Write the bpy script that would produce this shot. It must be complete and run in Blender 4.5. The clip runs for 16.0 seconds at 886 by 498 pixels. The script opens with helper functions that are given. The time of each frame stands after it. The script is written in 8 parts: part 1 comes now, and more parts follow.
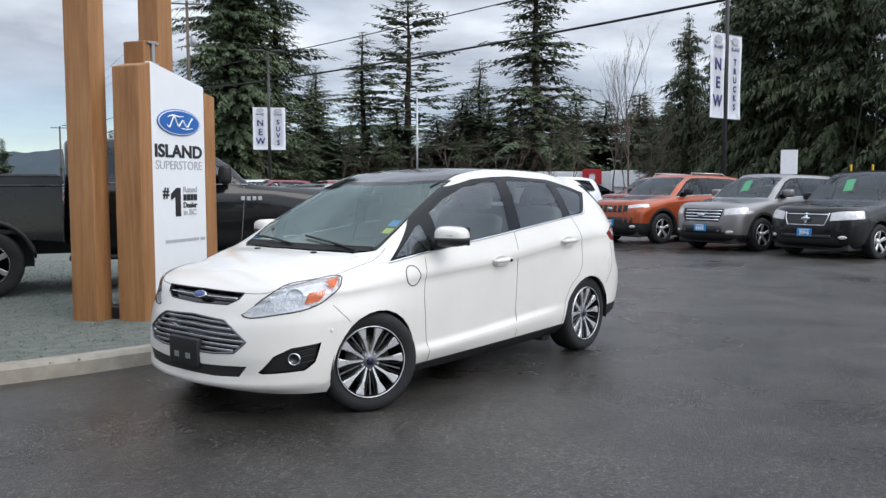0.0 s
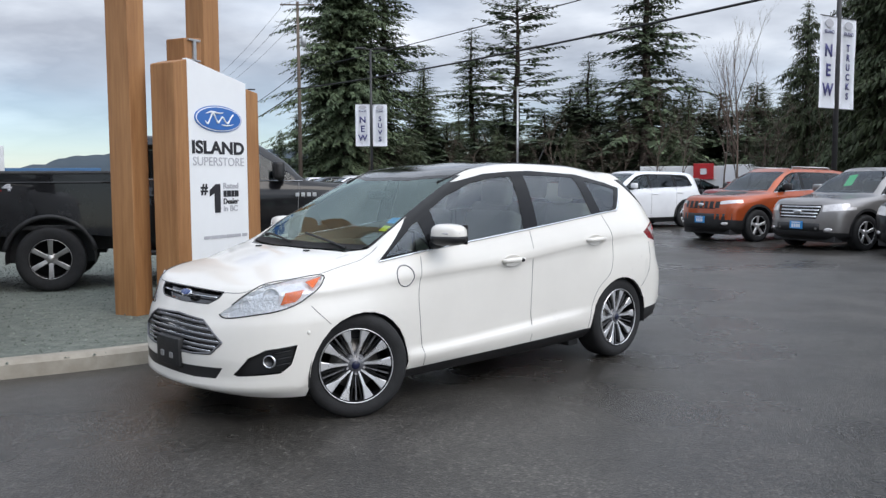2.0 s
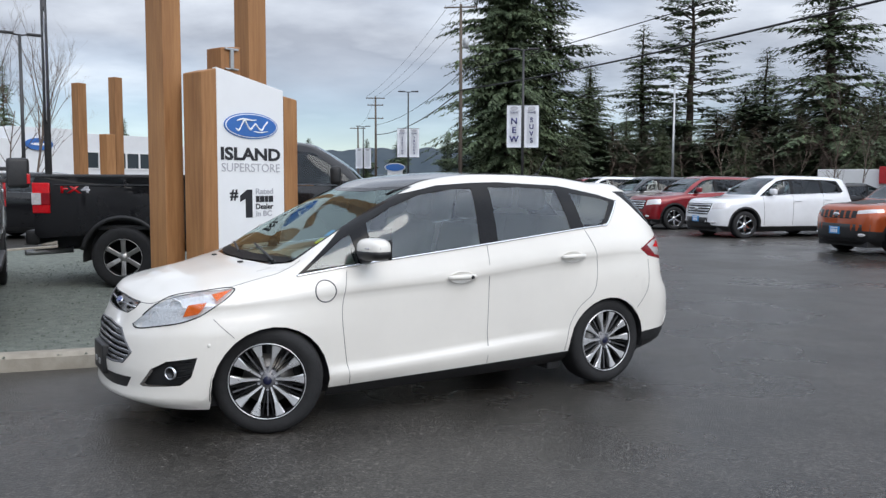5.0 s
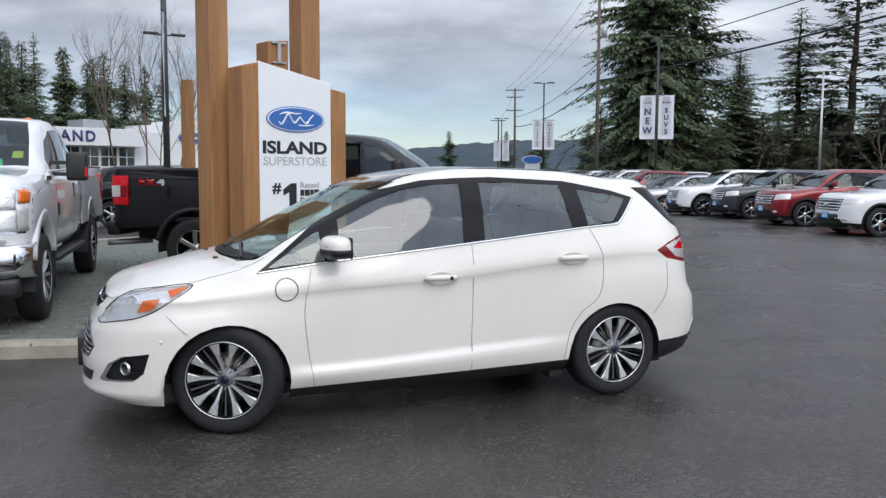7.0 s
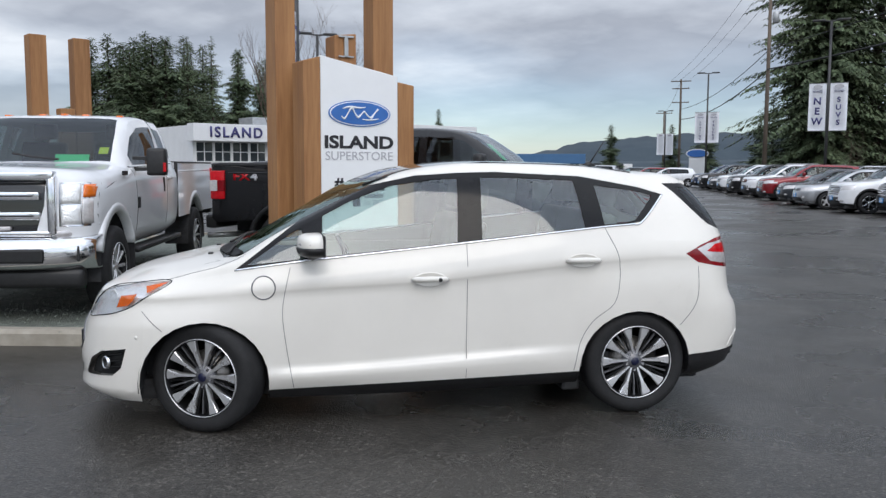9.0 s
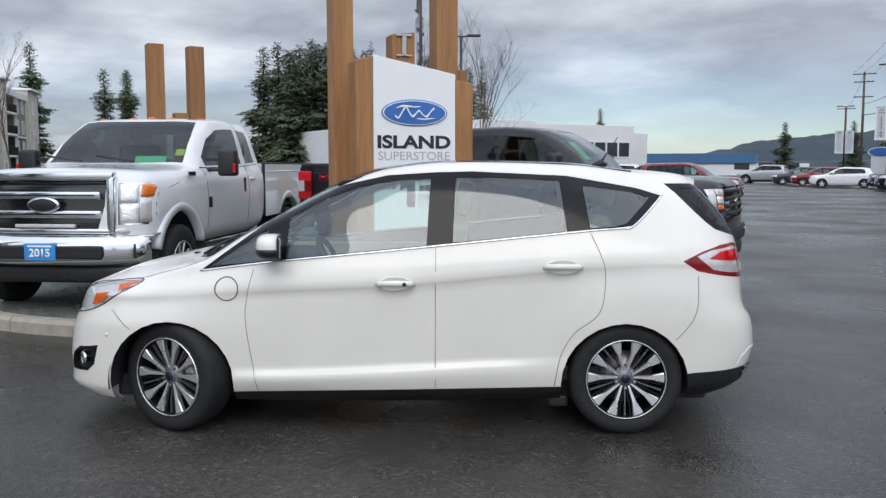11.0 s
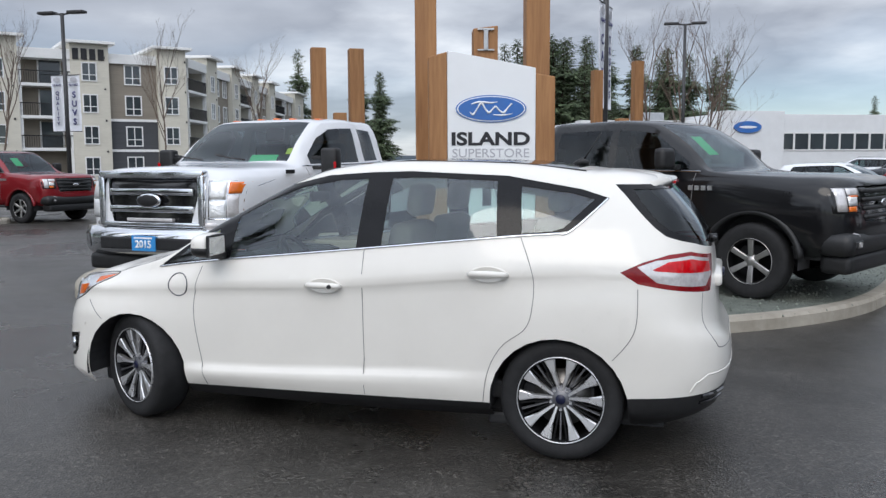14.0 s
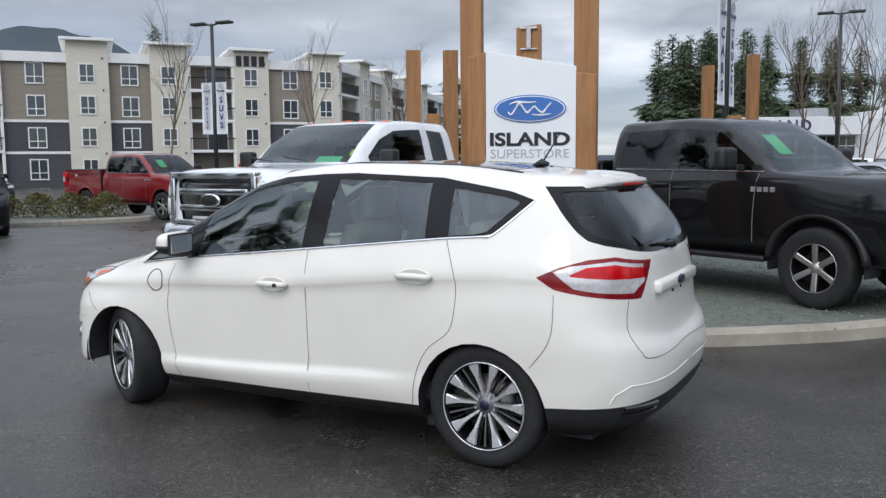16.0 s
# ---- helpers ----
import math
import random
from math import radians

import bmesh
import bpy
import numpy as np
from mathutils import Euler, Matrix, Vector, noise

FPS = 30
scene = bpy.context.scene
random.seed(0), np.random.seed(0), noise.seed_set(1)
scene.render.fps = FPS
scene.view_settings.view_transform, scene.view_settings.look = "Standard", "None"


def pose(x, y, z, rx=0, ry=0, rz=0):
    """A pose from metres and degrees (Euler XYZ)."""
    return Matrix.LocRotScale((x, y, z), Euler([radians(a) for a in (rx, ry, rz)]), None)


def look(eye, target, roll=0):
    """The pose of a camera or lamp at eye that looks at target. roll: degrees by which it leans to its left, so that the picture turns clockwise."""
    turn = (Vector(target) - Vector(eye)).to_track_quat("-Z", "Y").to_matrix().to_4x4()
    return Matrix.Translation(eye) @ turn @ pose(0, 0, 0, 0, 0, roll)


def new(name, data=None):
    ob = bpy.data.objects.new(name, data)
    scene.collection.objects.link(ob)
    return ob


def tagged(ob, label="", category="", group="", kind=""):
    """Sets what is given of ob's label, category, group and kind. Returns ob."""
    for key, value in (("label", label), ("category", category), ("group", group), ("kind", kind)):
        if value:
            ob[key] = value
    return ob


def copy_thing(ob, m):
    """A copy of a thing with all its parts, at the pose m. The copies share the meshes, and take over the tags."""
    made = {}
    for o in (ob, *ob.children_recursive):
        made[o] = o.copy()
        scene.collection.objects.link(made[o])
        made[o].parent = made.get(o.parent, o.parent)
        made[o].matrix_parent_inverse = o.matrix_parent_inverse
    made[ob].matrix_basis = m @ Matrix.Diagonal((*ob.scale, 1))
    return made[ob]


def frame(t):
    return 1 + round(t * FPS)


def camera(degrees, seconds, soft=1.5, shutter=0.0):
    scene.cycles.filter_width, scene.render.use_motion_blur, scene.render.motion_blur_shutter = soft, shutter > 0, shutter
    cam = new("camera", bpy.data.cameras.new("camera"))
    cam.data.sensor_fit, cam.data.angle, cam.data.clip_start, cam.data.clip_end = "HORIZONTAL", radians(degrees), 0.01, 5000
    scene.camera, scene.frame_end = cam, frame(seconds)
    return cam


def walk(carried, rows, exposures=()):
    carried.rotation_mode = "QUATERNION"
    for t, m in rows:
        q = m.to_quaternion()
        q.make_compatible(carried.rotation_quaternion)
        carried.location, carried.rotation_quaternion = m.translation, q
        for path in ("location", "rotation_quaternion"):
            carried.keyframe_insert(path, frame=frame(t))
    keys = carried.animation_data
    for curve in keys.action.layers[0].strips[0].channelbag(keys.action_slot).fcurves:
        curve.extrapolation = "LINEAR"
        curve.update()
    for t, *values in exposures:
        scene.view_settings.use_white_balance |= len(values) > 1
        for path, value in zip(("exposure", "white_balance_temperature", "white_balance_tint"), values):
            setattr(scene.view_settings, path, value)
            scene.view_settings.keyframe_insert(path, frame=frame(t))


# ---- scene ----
cam = camera(55.1, 16.0, 1.4)
PATH = [
    (0, (-0.092, -0.047, 1.466), (-0.066, 1.947, 1.313), -0.1),
    (0.5, (0.072, -0.004, 1.471), (0.032, 1.99, 1.318), -0.3),
    (1, (0.262, 0.052, 1.487), (0.157, 2.043, 1.33), -0.3),
    (1.5, (0.444, 0.193, 1.472), (0.271, 2.179, 1.311), -0.3),
    (2, (0.652, 0.306, 1.46), (0.414, 2.285, 1.298), -0.3),
    (2.5, (0.909, 0.364, 1.466), (0.608, 2.335, 1.308), -0.3),
    (3, (1.13, 0.479, 1.469), (0.758, 2.438, 1.311), -0.2),
    (3.5, (1.344, 0.601, 1.484), (0.896, 2.543, 1.324), -0.2),
    (4, (1.611, 0.677, 1.506), (1.087, 2.6, 1.347), -0.1),
    (6.5, (2.735, 1.425, 1.556), (1.895, 3.232, 1.38), 0.4),
    (7, (2.955, 1.613, 1.558), (2.008, 3.366, 1.377), 0.3),
    (7.5, (3.163, 1.785, 1.56), (2.129, 3.486, 1.375), 0.3),
    (8, (3.32, 2.013, 1.566), (2.215, 3.669, 1.375), 0.3),
    (8.5, (3.482, 2.235, 1.553), (2.295, 3.834, 1.36), 0.3),
    (9, (3.651, 2.478, 1.562), (2.384, 4.013, 1.367), 0.2),
    (9.5, (3.773, 2.739, 1.559), (2.431, 4.208, 1.359), 0.2),
    (10, (3.925, 2.973, 1.553), (2.514, 4.377, 1.357), 0.2),
    (12.5, (4.666, 4.249, 1.562), (2.965, 5.281, 1.36), -0.1),
    (13, (4.738, 4.518, 1.567), (2.992, 5.472, 1.364), -0.0),
    (13.5, (4.892, 4.804, 1.581), (3.099, 5.666, 1.377), -0.3),
    (14, (5.007, 5.094, 1.576), (3.169, 5.853, 1.372), -0.3),
    (14.5, (5.084, 5.372, 1.58), (3.212, 6.045, 1.374), -0.3),
    (15, (5.18, 5.665, 1.579), (3.279, 6.253, 1.374), -0.4),
    (15.5, (5.304, 5.96, 1.585), (3.379, 6.46, 1.383), -0.5),
    (16, (5.36, 6.243, 1.579), (3.412, 6.648, 1.377), -0.5),
]
walk(cam, [(t, look(eye, target, roll)) for t, eye, target, roll in PATH],
     [(0.0, 0.28), (2.0, 0.26), (4.2, 0.22), (6.5, 0.15), (9.0, 0.05), (12.5, 0.0), (14.5, 0.08), (16.0, 0.10)])

# ---- world, sun, exposure ----
SUN_ELEV, SUN_AZ = 40.0, -40.0   # degrees; azimuth of the sun, counted from +x towards +y
world = bpy.data.worlds.new("sky")
scene.world = world
world.use_nodes = True
wn, wl = world.node_tree.nodes, world.node_tree.links
wn.clear()
w_out = wn.new("ShaderNodeOutputWorld")
w_bg = wn.new("ShaderNodeBackground")
w_sky = wn.new("ShaderNodeTexSky")
w_sky.sky_type, w_sky.sun_disc = "NISHITA", False
w_sky.sun_elevation, w_sky.sun_rotation = radians(SUN_ELEV), radians(90 - SUN_AZ)
w_sky.air_density, w_sky.dust_density, w_sky.ozone_density = 1.0, 0.3, 2.5
w_tc = wn.new("ShaderNodeTexCoord")
w_sep = wn.new("ShaderNodeSeparateXYZ")
wl.new(w_tc.outputs["Generated"], w_sep.inputs[0])


def wmath(op, a, b=None):
    n = wn.new("ShaderNodeMath")
    n.operation = op
    for k, v in enumerate((a, b)):
        if v is None:
            continue
        if isinstance(v, (int, float)):
            n.inputs[k].default_value = v
        else:
            wl.new(v, n.inputs[k])
    return n.outputs[0]


def wramp(fac, stops):
    n = wn.new("ShaderNodeValToRGB")
    els = n.color_ramp.elements
    while len(els) < len(stops):
        els.new(0.5)
    for e, (p, c) in zip(els, stops):
        e.position, e.color = p, (*c, 1) if len(c) == 3 else c
    wl.new(fac, n.inputs[0])
    return n.outputs[0]


w_flat = wmath("ADD", wmath("MAXIMUM", w_sep.outputs[2], 0.0), 0.16)
w_comb = wn.new("ShaderNodeCombineXYZ")
wl.new(wmath("DIVIDE", w_sep.outputs[0], w_flat), w_comb.inputs[0])
wl.new(wmath("DIVIDE", w_sep.outputs[1], w_flat), w_comb.inputs[1])
w_n1 = wn.new("ShaderNodeTexNoise")
w_n1.inputs["Scale"].default_value, w_n1.inputs["Detail"].default_value, w_n1.inputs["Roughness"].default_value = 0.75, 7, 0.52
wl.new(w_comb.outputs[0], w_n1.inputs["Vector"])
w_n2 = wn.new("ShaderNodeTexNoise")
w_n2.inputs["Scale"].default_value, w_n2.inputs["Detail"].default_value = 0.42, 5
wl.new(w_comb.outputs[0], w_n2.inputs["Vector"])
# slate-blue cloud bellies with paler breaks, thinner towards the horizon
w_cloud = wramp(w_n1.outputs["Fac"], [(0.34, (0.90, 0.94, 1.0)), (0.44, (0.60, 0.65, 0.735)), (0.54, (0.39, 0.43, 0.51)), (0.66, (0.50, 0.545, 0.63)), (0.78, (0.78, 0.83, 0.90))])
w_low = wramp(w_sep.outputs[2], [(0.0, (0.25, 0.25, 0.25)), (0.035, (0.25, 0.25, 0.25)), (0.10, (0.85, 0.85, 0.85)), (0.16, (1, 1, 1))])
w_thin = wramp(w_n2.outputs["Fac"], [(0.32, (0.70, 0.70, 0.70)), (0.50, (1, 1, 1))])
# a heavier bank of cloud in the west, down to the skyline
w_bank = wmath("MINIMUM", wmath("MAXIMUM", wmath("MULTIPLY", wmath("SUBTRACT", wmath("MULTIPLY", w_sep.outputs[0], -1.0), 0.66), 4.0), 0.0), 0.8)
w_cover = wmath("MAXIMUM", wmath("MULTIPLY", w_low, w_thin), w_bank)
w_scale = wn.new("ShaderNodeVectorMath")
w_scale.operation = "SCALE"
w_scale.inputs["Scale"].default_value = 0.085
wl.new(w_sky.outputs[0], w_scale.inputs[0])
w_dot = wn.new("ShaderNodeVectorMath")
w_dot.operation = "DOT_PRODUCT"
w_dot.inputs[1].default_value = (math.cos(radians(SUN_ELEV)) * math.cos(radians(SUN_AZ)), math.cos(radians(SUN_ELEV)) * math.sin(radians(SUN_AZ)), math.sin(radians(SUN_ELEV)))
wl.new(w_tc.outputs["Generated"], w_dot.inputs[0])
w_veil = wmath("ADD", wmath("MULTIPLY", wmath("POWER", wmath("MAXIMUM", w_dot.outputs["Value"], 0.0), 1.6), 1.5), wmath("ADD", wmath("MULTIPLY", wmath("MAXIMUM", w_sep.outputs[2], 0.0), 0.9), 0.74))
w_lit = wn.new("ShaderNodeVectorMath")
w_lit.operation = "SCALE"
wl.new(w_cloud, w_lit.inputs[0])
wl.new(w_veil, w_lit.inputs["Scale"])
w_cloud = w_lit.outputs[0]
w_mix = wn.new("ShaderNodeMix")
w_mix.data_type = "RGBA"
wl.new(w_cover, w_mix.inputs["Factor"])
w_tint = wn.new("ShaderNodeVectorMath")
w_tint.operation = "MULTIPLY"
w_tint.inputs[1].default_value = (0.92, 1.0, 1.12)
wl.new(w_scale.outputs[0], w_tint.inputs[0])
wl.new(w_tint.outputs[0], w_mix.inputs["A"])
wl.new(w_cloud, w_mix.inputs["B"])
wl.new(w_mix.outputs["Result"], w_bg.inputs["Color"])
w_bg.inputs["Strength"].default_value = 1.15
wl.new(w_bg.outputs[0], w_out.inputs[0])

sun_data = bpy.data.lights.new("sun", "SUN")
sun_data.energy, sun_data.angle, sun_data.color = 0.9, radians(32), (1.0, 0.92, 0.82)
sun = new("sun", sun_data)
sun_dir = Vector((math.cos(radians(SUN_ELEV)) * math.cos(radians(SUN_AZ)), math.cos(radians(SUN_ELEV)) * math.sin(radians(SUN_AZ)), math.sin(radians(SUN_ELEV))))
sun.matrix_world = look(sun_dir * 50, (0, 0, 0))

# ---- materials ----
def mat(name, col, rough=0.5, metal=0.0, vary=0.0, scale=8.0, bump=0.0, bscale=60.0, coat=0.0, rvary=0.0, col2=None, trans=0.0, ior=1.45, emit=0.0, obj_rand=0.0, island=0.0, stretch=None, bdist=0.01):
    """Principled material with noise in colour, roughness and relief, at object scale in metres."""
    m = bpy.data.materials.new(name)
    m.use_nodes = True
    n, l = m.node_tree.nodes, m.node_tree.links
    p = n["Principled BSDF"]
    p.inputs["Base Color"].default_value = (*col, 1)
    p.inputs["Roughness"].default_value, p.inputs["Metallic"].default_value = rough, metal
    p.inputs["Coat Weight"].default_value, p.inputs["Coat Roughness"].default_value = coat, 0.04
    p.inputs["Transmission Weight"].default_value, p.inputs["IOR"].default_value = trans, ior
    m.diffuse_color = (*col, 1)
    tc = n.new("ShaderNodeTexCoord")
    src = tc.outputs["Object"]
    if stretch:
        mp = n.new("ShaderNodeMapping")
        mp.inputs["Scale"].default_value = stretch
        l.new(src, mp.inputs["Vector"])
        src = mp.outputs[0]
    if vary or rvary or col2:
        a = n.new("ShaderNodeTexNoise")
        a.inputs["Scale"].default_value, a.inputs["Detail"].default_value, a.inputs["Roughness"].default_value = scale, 6, 0.6
        l.new(src, a.inputs["Vector"])
        b = n.new("ShaderNodeTexNoise")
        b.inputs["Scale"].default_value, b.inputs["Detail"].default_value = scale * 0.17, 3
        l.new(src, b.inputs["Vector"])
        mx = n.new("ShaderNodeMath")
        mx.operation = "MULTIPLY_ADD"
        mx.inputs[1].default_value = 0.55
        l.new(a.outputs["Fac"], mx.inputs[0])
        mb = n.new("ShaderNodeMath")
        mb.operation = "MULTIPLY"
        mb.inputs[1].default_value = 0.45
        l.new(b.outputs["Fac"], mb.inputs[0])
        l.new(mb.outputs[0], mx.inputs[2])
        r = n.new("ShaderNodeValToRGB")
        c2 = col2 or tuple(min(1, c * (1 + vary)) for c in col)
        c1 = col if col2 else tuple(c * (1 - vary) for c in col)
        r.color_ramp.elements[0].position, r.color_ramp.elements[0].color = 0.36, (*c1, 1)
        r.color_ramp.elements[1].position, r.color_ramp.elements[1].color = 0.66, (*c2, 1)
        l.new(mx.outputs[0], r.inputs[0])
        out = r.outputs[0]
        if obj_rand or island:
            hsv = n.new("ShaderNodeHueSaturation")
            mr = n.new("ShaderNodeMapRange")
            k = obj_rand or island
            mr.inputs["To Min"].default_value, mr.inputs["To Max"].default_value = 1 - k, 1 + k
            if obj_rand:
                l.new(n.new("ShaderNodeObjectInfo").outputs["Random"], mr.inputs[0])
            else:
                l.new(n.new("ShaderNodeNewGeometry").outputs["Random Per Island"], mr.inputs[0])
            l.new(mr.outputs[0], hsv.inputs["Value"])
            l.new(out, hsv.inputs["Color"])
            out = hsv.outputs[0]
        l.new(out, p.inputs["Base Color"])
        if rvary:
            rr = n.new("ShaderNodeMapRange")
            rr.inputs["From Min"].default_value, rr.inputs["From Max"].default_value = 0.35, 0.65
            rr.inputs["To Min"].default_value, rr.inputs["To Max"].default_value = max(0.02, rough - rvary), min(1, rough + rvary)
            l.new(mx.outputs[0], rr.inputs[0])
            l.new(rr.outputs[0], p.inputs["Roughness"])
    if bump:
        bt = n.new("ShaderNodeTexNoise")
        bt.inputs["Scale"].default_value, bt.inputs["Detail"].default_value = bscale, 5
        l.new(src, bt.inputs["Vector"])
        bn = n.new("ShaderNodeBump")
        bn.inputs["Strength"].default_value, bn.inputs["Distance"].default_value = bump, bdist
        l.new(bt.outputs["Fac"], bn.inputs["Height"])
        l.new(bn.outputs[0], p.inputs["Normal"])
    if emit:
        p.inputs["Emission Color"].default_value = (*col, 1)
        p.inputs["Emission Strength"].default_value = emit
    return m


def glass(name, tint, clear=0.6, rough=0.02, ior=1.48, sheen=(0.9, 0.95, 1.0)):
    """Thin tinted pane: part see-through, part mirror by Fresnel."""
    m = bpy.data.materials.new(name)
    m.use_nodes = True
    n, l = m.node_tree.nodes, m.node_tree.links
    n.clear()
    out = n.new("ShaderNodeOutputMaterial")
    tr = n.new("ShaderNodeBsdfTransparent")
    tr.inputs[0].default_value = (*[c * clear for c in tint], 1)
    gl = n.new("ShaderNodeBsdfGlossy")
    gl.inputs["Color"].default_value, gl.inputs["Roughness"].default_value = (*sheen, 1), rough
    fr = n.new("ShaderNodeFresnel")
    fr.inputs["IOR"].default_value = ior
    mx = n.new("ShaderNodeMixShader")
    l.new(fr.outputs[0], mx.inputs[0])
    l.new(tr.outputs[0], mx.inputs[1])
    l.new(gl.outputs[0], mx.inputs[2])
    l.new(mx.outputs[0], out.inputs[0])
    m.diffuse_color = (*tint, 1)
    return m


def paint(name, col, metal=0.0, rough=0.35, dirt=0.12):
    m = mat(name, col, rough, metal, vary=dirt, scale=3.5, coat=1.0, rvary=0.06)
    m.node_tree.nodes["Principled BSDF"].inputs["Specular IOR Level"].default_value = 0.15
    return m


M_white = paint("pearl_white_paint", (0.725, 0.70, 0.652), 0.0, 0.32, 0.03)
for k_, v_ in (("Coat Weight", 0.75), ("Coat Roughness", 0.08)):
    M_white.node_tree.nodes["Principled BSDF"].inputs[k_].default_value = v_
M_white2 = paint("white_truck_paint", (0.72, 0.73, 0.75), 0.0, 0.35, 0.05)
M_black = paint("black_paint", (0.006, 0.006, 0.007), 0.0, 0.30)
M_black.node_tree.nodes["Principled BSDF"].inputs["Coat Weight"].default_value = 0.65
M_darkgrey = paint("dark_grey_paint", (0.035, 0.04, 0.048), 0.3, 0.35)
M_silver = paint("silver_paint", (0.42, 0.43, 0.45), 0.7, 0.35)
M_bronze = paint("grey_bronze_paint", (0.23, 0.22, 0.215), 0.6, 0.35)
M_orange = paint("orange_metallic_paint", (0.36, 0.070, 0.020), 0.35, 0.35)
M_red = paint("ruby_red_paint", (0.20, 0.008, 0.013), 0.25, 0.33)
M_blue = paint("dark_blue_paint", (0.018, 0.035, 0.08), 0.3, 0.33)
M_trim = mat("black_plastic", (0.016, 0.016, 0.017), 0.45, vary=0.3, scale=20, bump=0.08, bscale=300)
M_gloss = mat("gloss_black_trim", (0.008, 0.008, 0.009), 0.12, coat=0.6, vary=0.2)
M_pillar = mat("black_pillar_trim", (0.006, 0.006, 0.007), 0.14, vary=0.3, scale=10)
M_pillar.node_tree.nodes["Principled BSDF"].inputs["Specular IOR Level"].default_value = 0.25
M_cap = mat("dark_hub_cap", (0.008, 0.010, 0.035), 0.3, vary=0.2)
M_seam = mat("panel_gap", (0.17, 0.17, 0.17), 0.8, vary=0.2)
M_tyre = mat("tyre_rubber", (0.013, 0.013, 0.014), 0.75, vary=0.4, scale=14, bump=0.25, bscale=120)
M_alloy = mat("machined_alloy", (0.68, 0.68, 0.69), 0.30, 0.75, vary=0.06, scale=30, rvary=0.06)
M_alloydark = mat("dark_grey_alloy", (0.42, 0.41, 0.40), 0.34, 0.9, vary=0.12, scale=30, rvary=0.06)
M_rimdark = mat("dark_rim_pocket", (0.012, 0.012, 0.013), 0.4, 0.6, vary=0.3, scale=20)
M_rimgrey = mat("grey_rim_spoke", (0.16, 0.16, 0.17), 0.4, 0.7, vary=0.2, scale=30)
M_chrome = mat("chrome", (0.72, 0.73, 0.75), 0.1, 1.0, vary=0.05, rvary=0.05)
M_disc = mat("brake_disc", (0.22, 0.21, 0.20), 0.4, 0.9, vary=0.3, scale=40)
M_heroglass = glass("side_window_glass", (0.80, 0.97, 0.92), 0.84, 0.0, 1.85)
M_screen = glass("windscreen_glass", (0.80, 0.97, 0.93), 0.92, 0.02, 1.9, (0.80, 0.97, 0.94))
M_fleet = glass("fleet_windscreen_glass", (0.66, 0.90, 0.90), 0.72, 0.01, 1.5)
M_glassdark = glass("privacy_glass", (0.40, 0.46, 0.46), 0.42, 0.02, 1.42)
M_lens = glass("lamp_lens", (0.95, 0.97, 1.0), 0.92)
M_lampin = mat("lamp_reflector", (0.90, 0.91, 0.91), 0.28, 0.5, vary=0.12, scale=45, bump=0.5, bscale=55, bdist=0.02)
M_amber = mat("amber_lens", (0.75, 0.16, 0.015), 0.12, coat=0.8, vary=0.2, scale=40)
M_redlens = mat("red_lens", (0.50, 0.003, 0.008), 0.10, coat=0.15, vary=0.25, scale=50)
M_reddark = mat("dark_red_lens", (0.20, 0.002, 0.006), 0.10, coat=0.15, vary=0.2, scale=50)
M_clearlens = mat("clear_lens", (0.62, 0.60, 0.60), 0.15, 0.3, coat=1.0, vary=0.2, scale=40)
M_seat = mat("grey_seat_cloth", (0.20, 0.19, 0.17), 0.85, vary=0.15, scale=25, bump=0.2, bscale=400)
M_dash = mat("dark_interior", (0.03, 0.03, 0.032), 0.7, vary=0.25, scale=15)
M_lining = mat("pale_headliner", (0.62, 0.60, 0.53), 0.9, vary=0.08, scale=30)
M_badge = mat("blue_badge", (0.012, 0.05, 0.22), 0.25, coat=0.8, vary=0.15)
M_plate = mat("blue_plate", (0.04, 0.26, 0.60), 0.4, vary=0.08)
M_greentag = mat("green_card", (0.10, 0.70, 0.28), 0.6, vary=0.05)
M_yellowtag = mat("yellow_card", (0.72, 0.74, 0.06), 0.6, vary=0.05)
M_bluetag = mat("blue_sticker", (0.05, 0.33, 0.72), 0.5, vary=0.05)
M_ink = mat("black_ink", (0.018, 0.018, 0.022), 0.55, vary=0.2)
M_grey_ink = mat("grey_ink", (0.42, 0.42, 0.45), 0.55, vary=0.08)
M_navy_ink = mat("navy_ink", (0.05, 0.05, 0.16), 0.6, vary=0.1)
M_panel = mat("white_sign_panel", (0.78, 0.79, 0.80), 0.38, vary=0.025, scale=5, rvary=0.08)
M_ovalblue = mat("sign_blue", (0.028, 0.13, 0.42), 0.3, vary=0.1, scale=4, coat=0.4)
M_ovalwhite = mat("sign_white", (0.80, 0.81, 0.83), 0.35, vary=0.03)
M_timber = mat("stained_timber", (0.235, 0.105, 0.038), 0.6, col2=(0.40, 0.205, 0.085), scale=9, stretch=(3, 3, 0.22), bump=0.3, bscale=34, rvary=0.1, obj_rand=0.08)
M_steel = mat("galvanised_steel", (0.48, 0.49, 0.50), 0.42, 0.85, vary=0.15, scale=20)
M_polegrey = mat("dark_lamp_post", (0.05, 0.05, 0.052), 0.45, 0.3, vary=0.2, scale=12)
M_polewood = mat("weathered_pole_wood", (0.12, 0.095, 0.075), 0.85, vary=0.3, scale=8, stretch=(3, 3, 0.3), bump=0.3, bscale=30)
M_fabric = mat("white_banner_fabric", (0.76, 0.77, 0.80), 0.75, vary=0.05, scale=6)
M_kerb = mat("kerb_concrete", (0.24, 0.215, 0.175), 0.85, col2=(0.38, 0.35, 0.295), scale=7, bump=0.35, bscale=90, rvary=0.1, obj_rand=0.06)
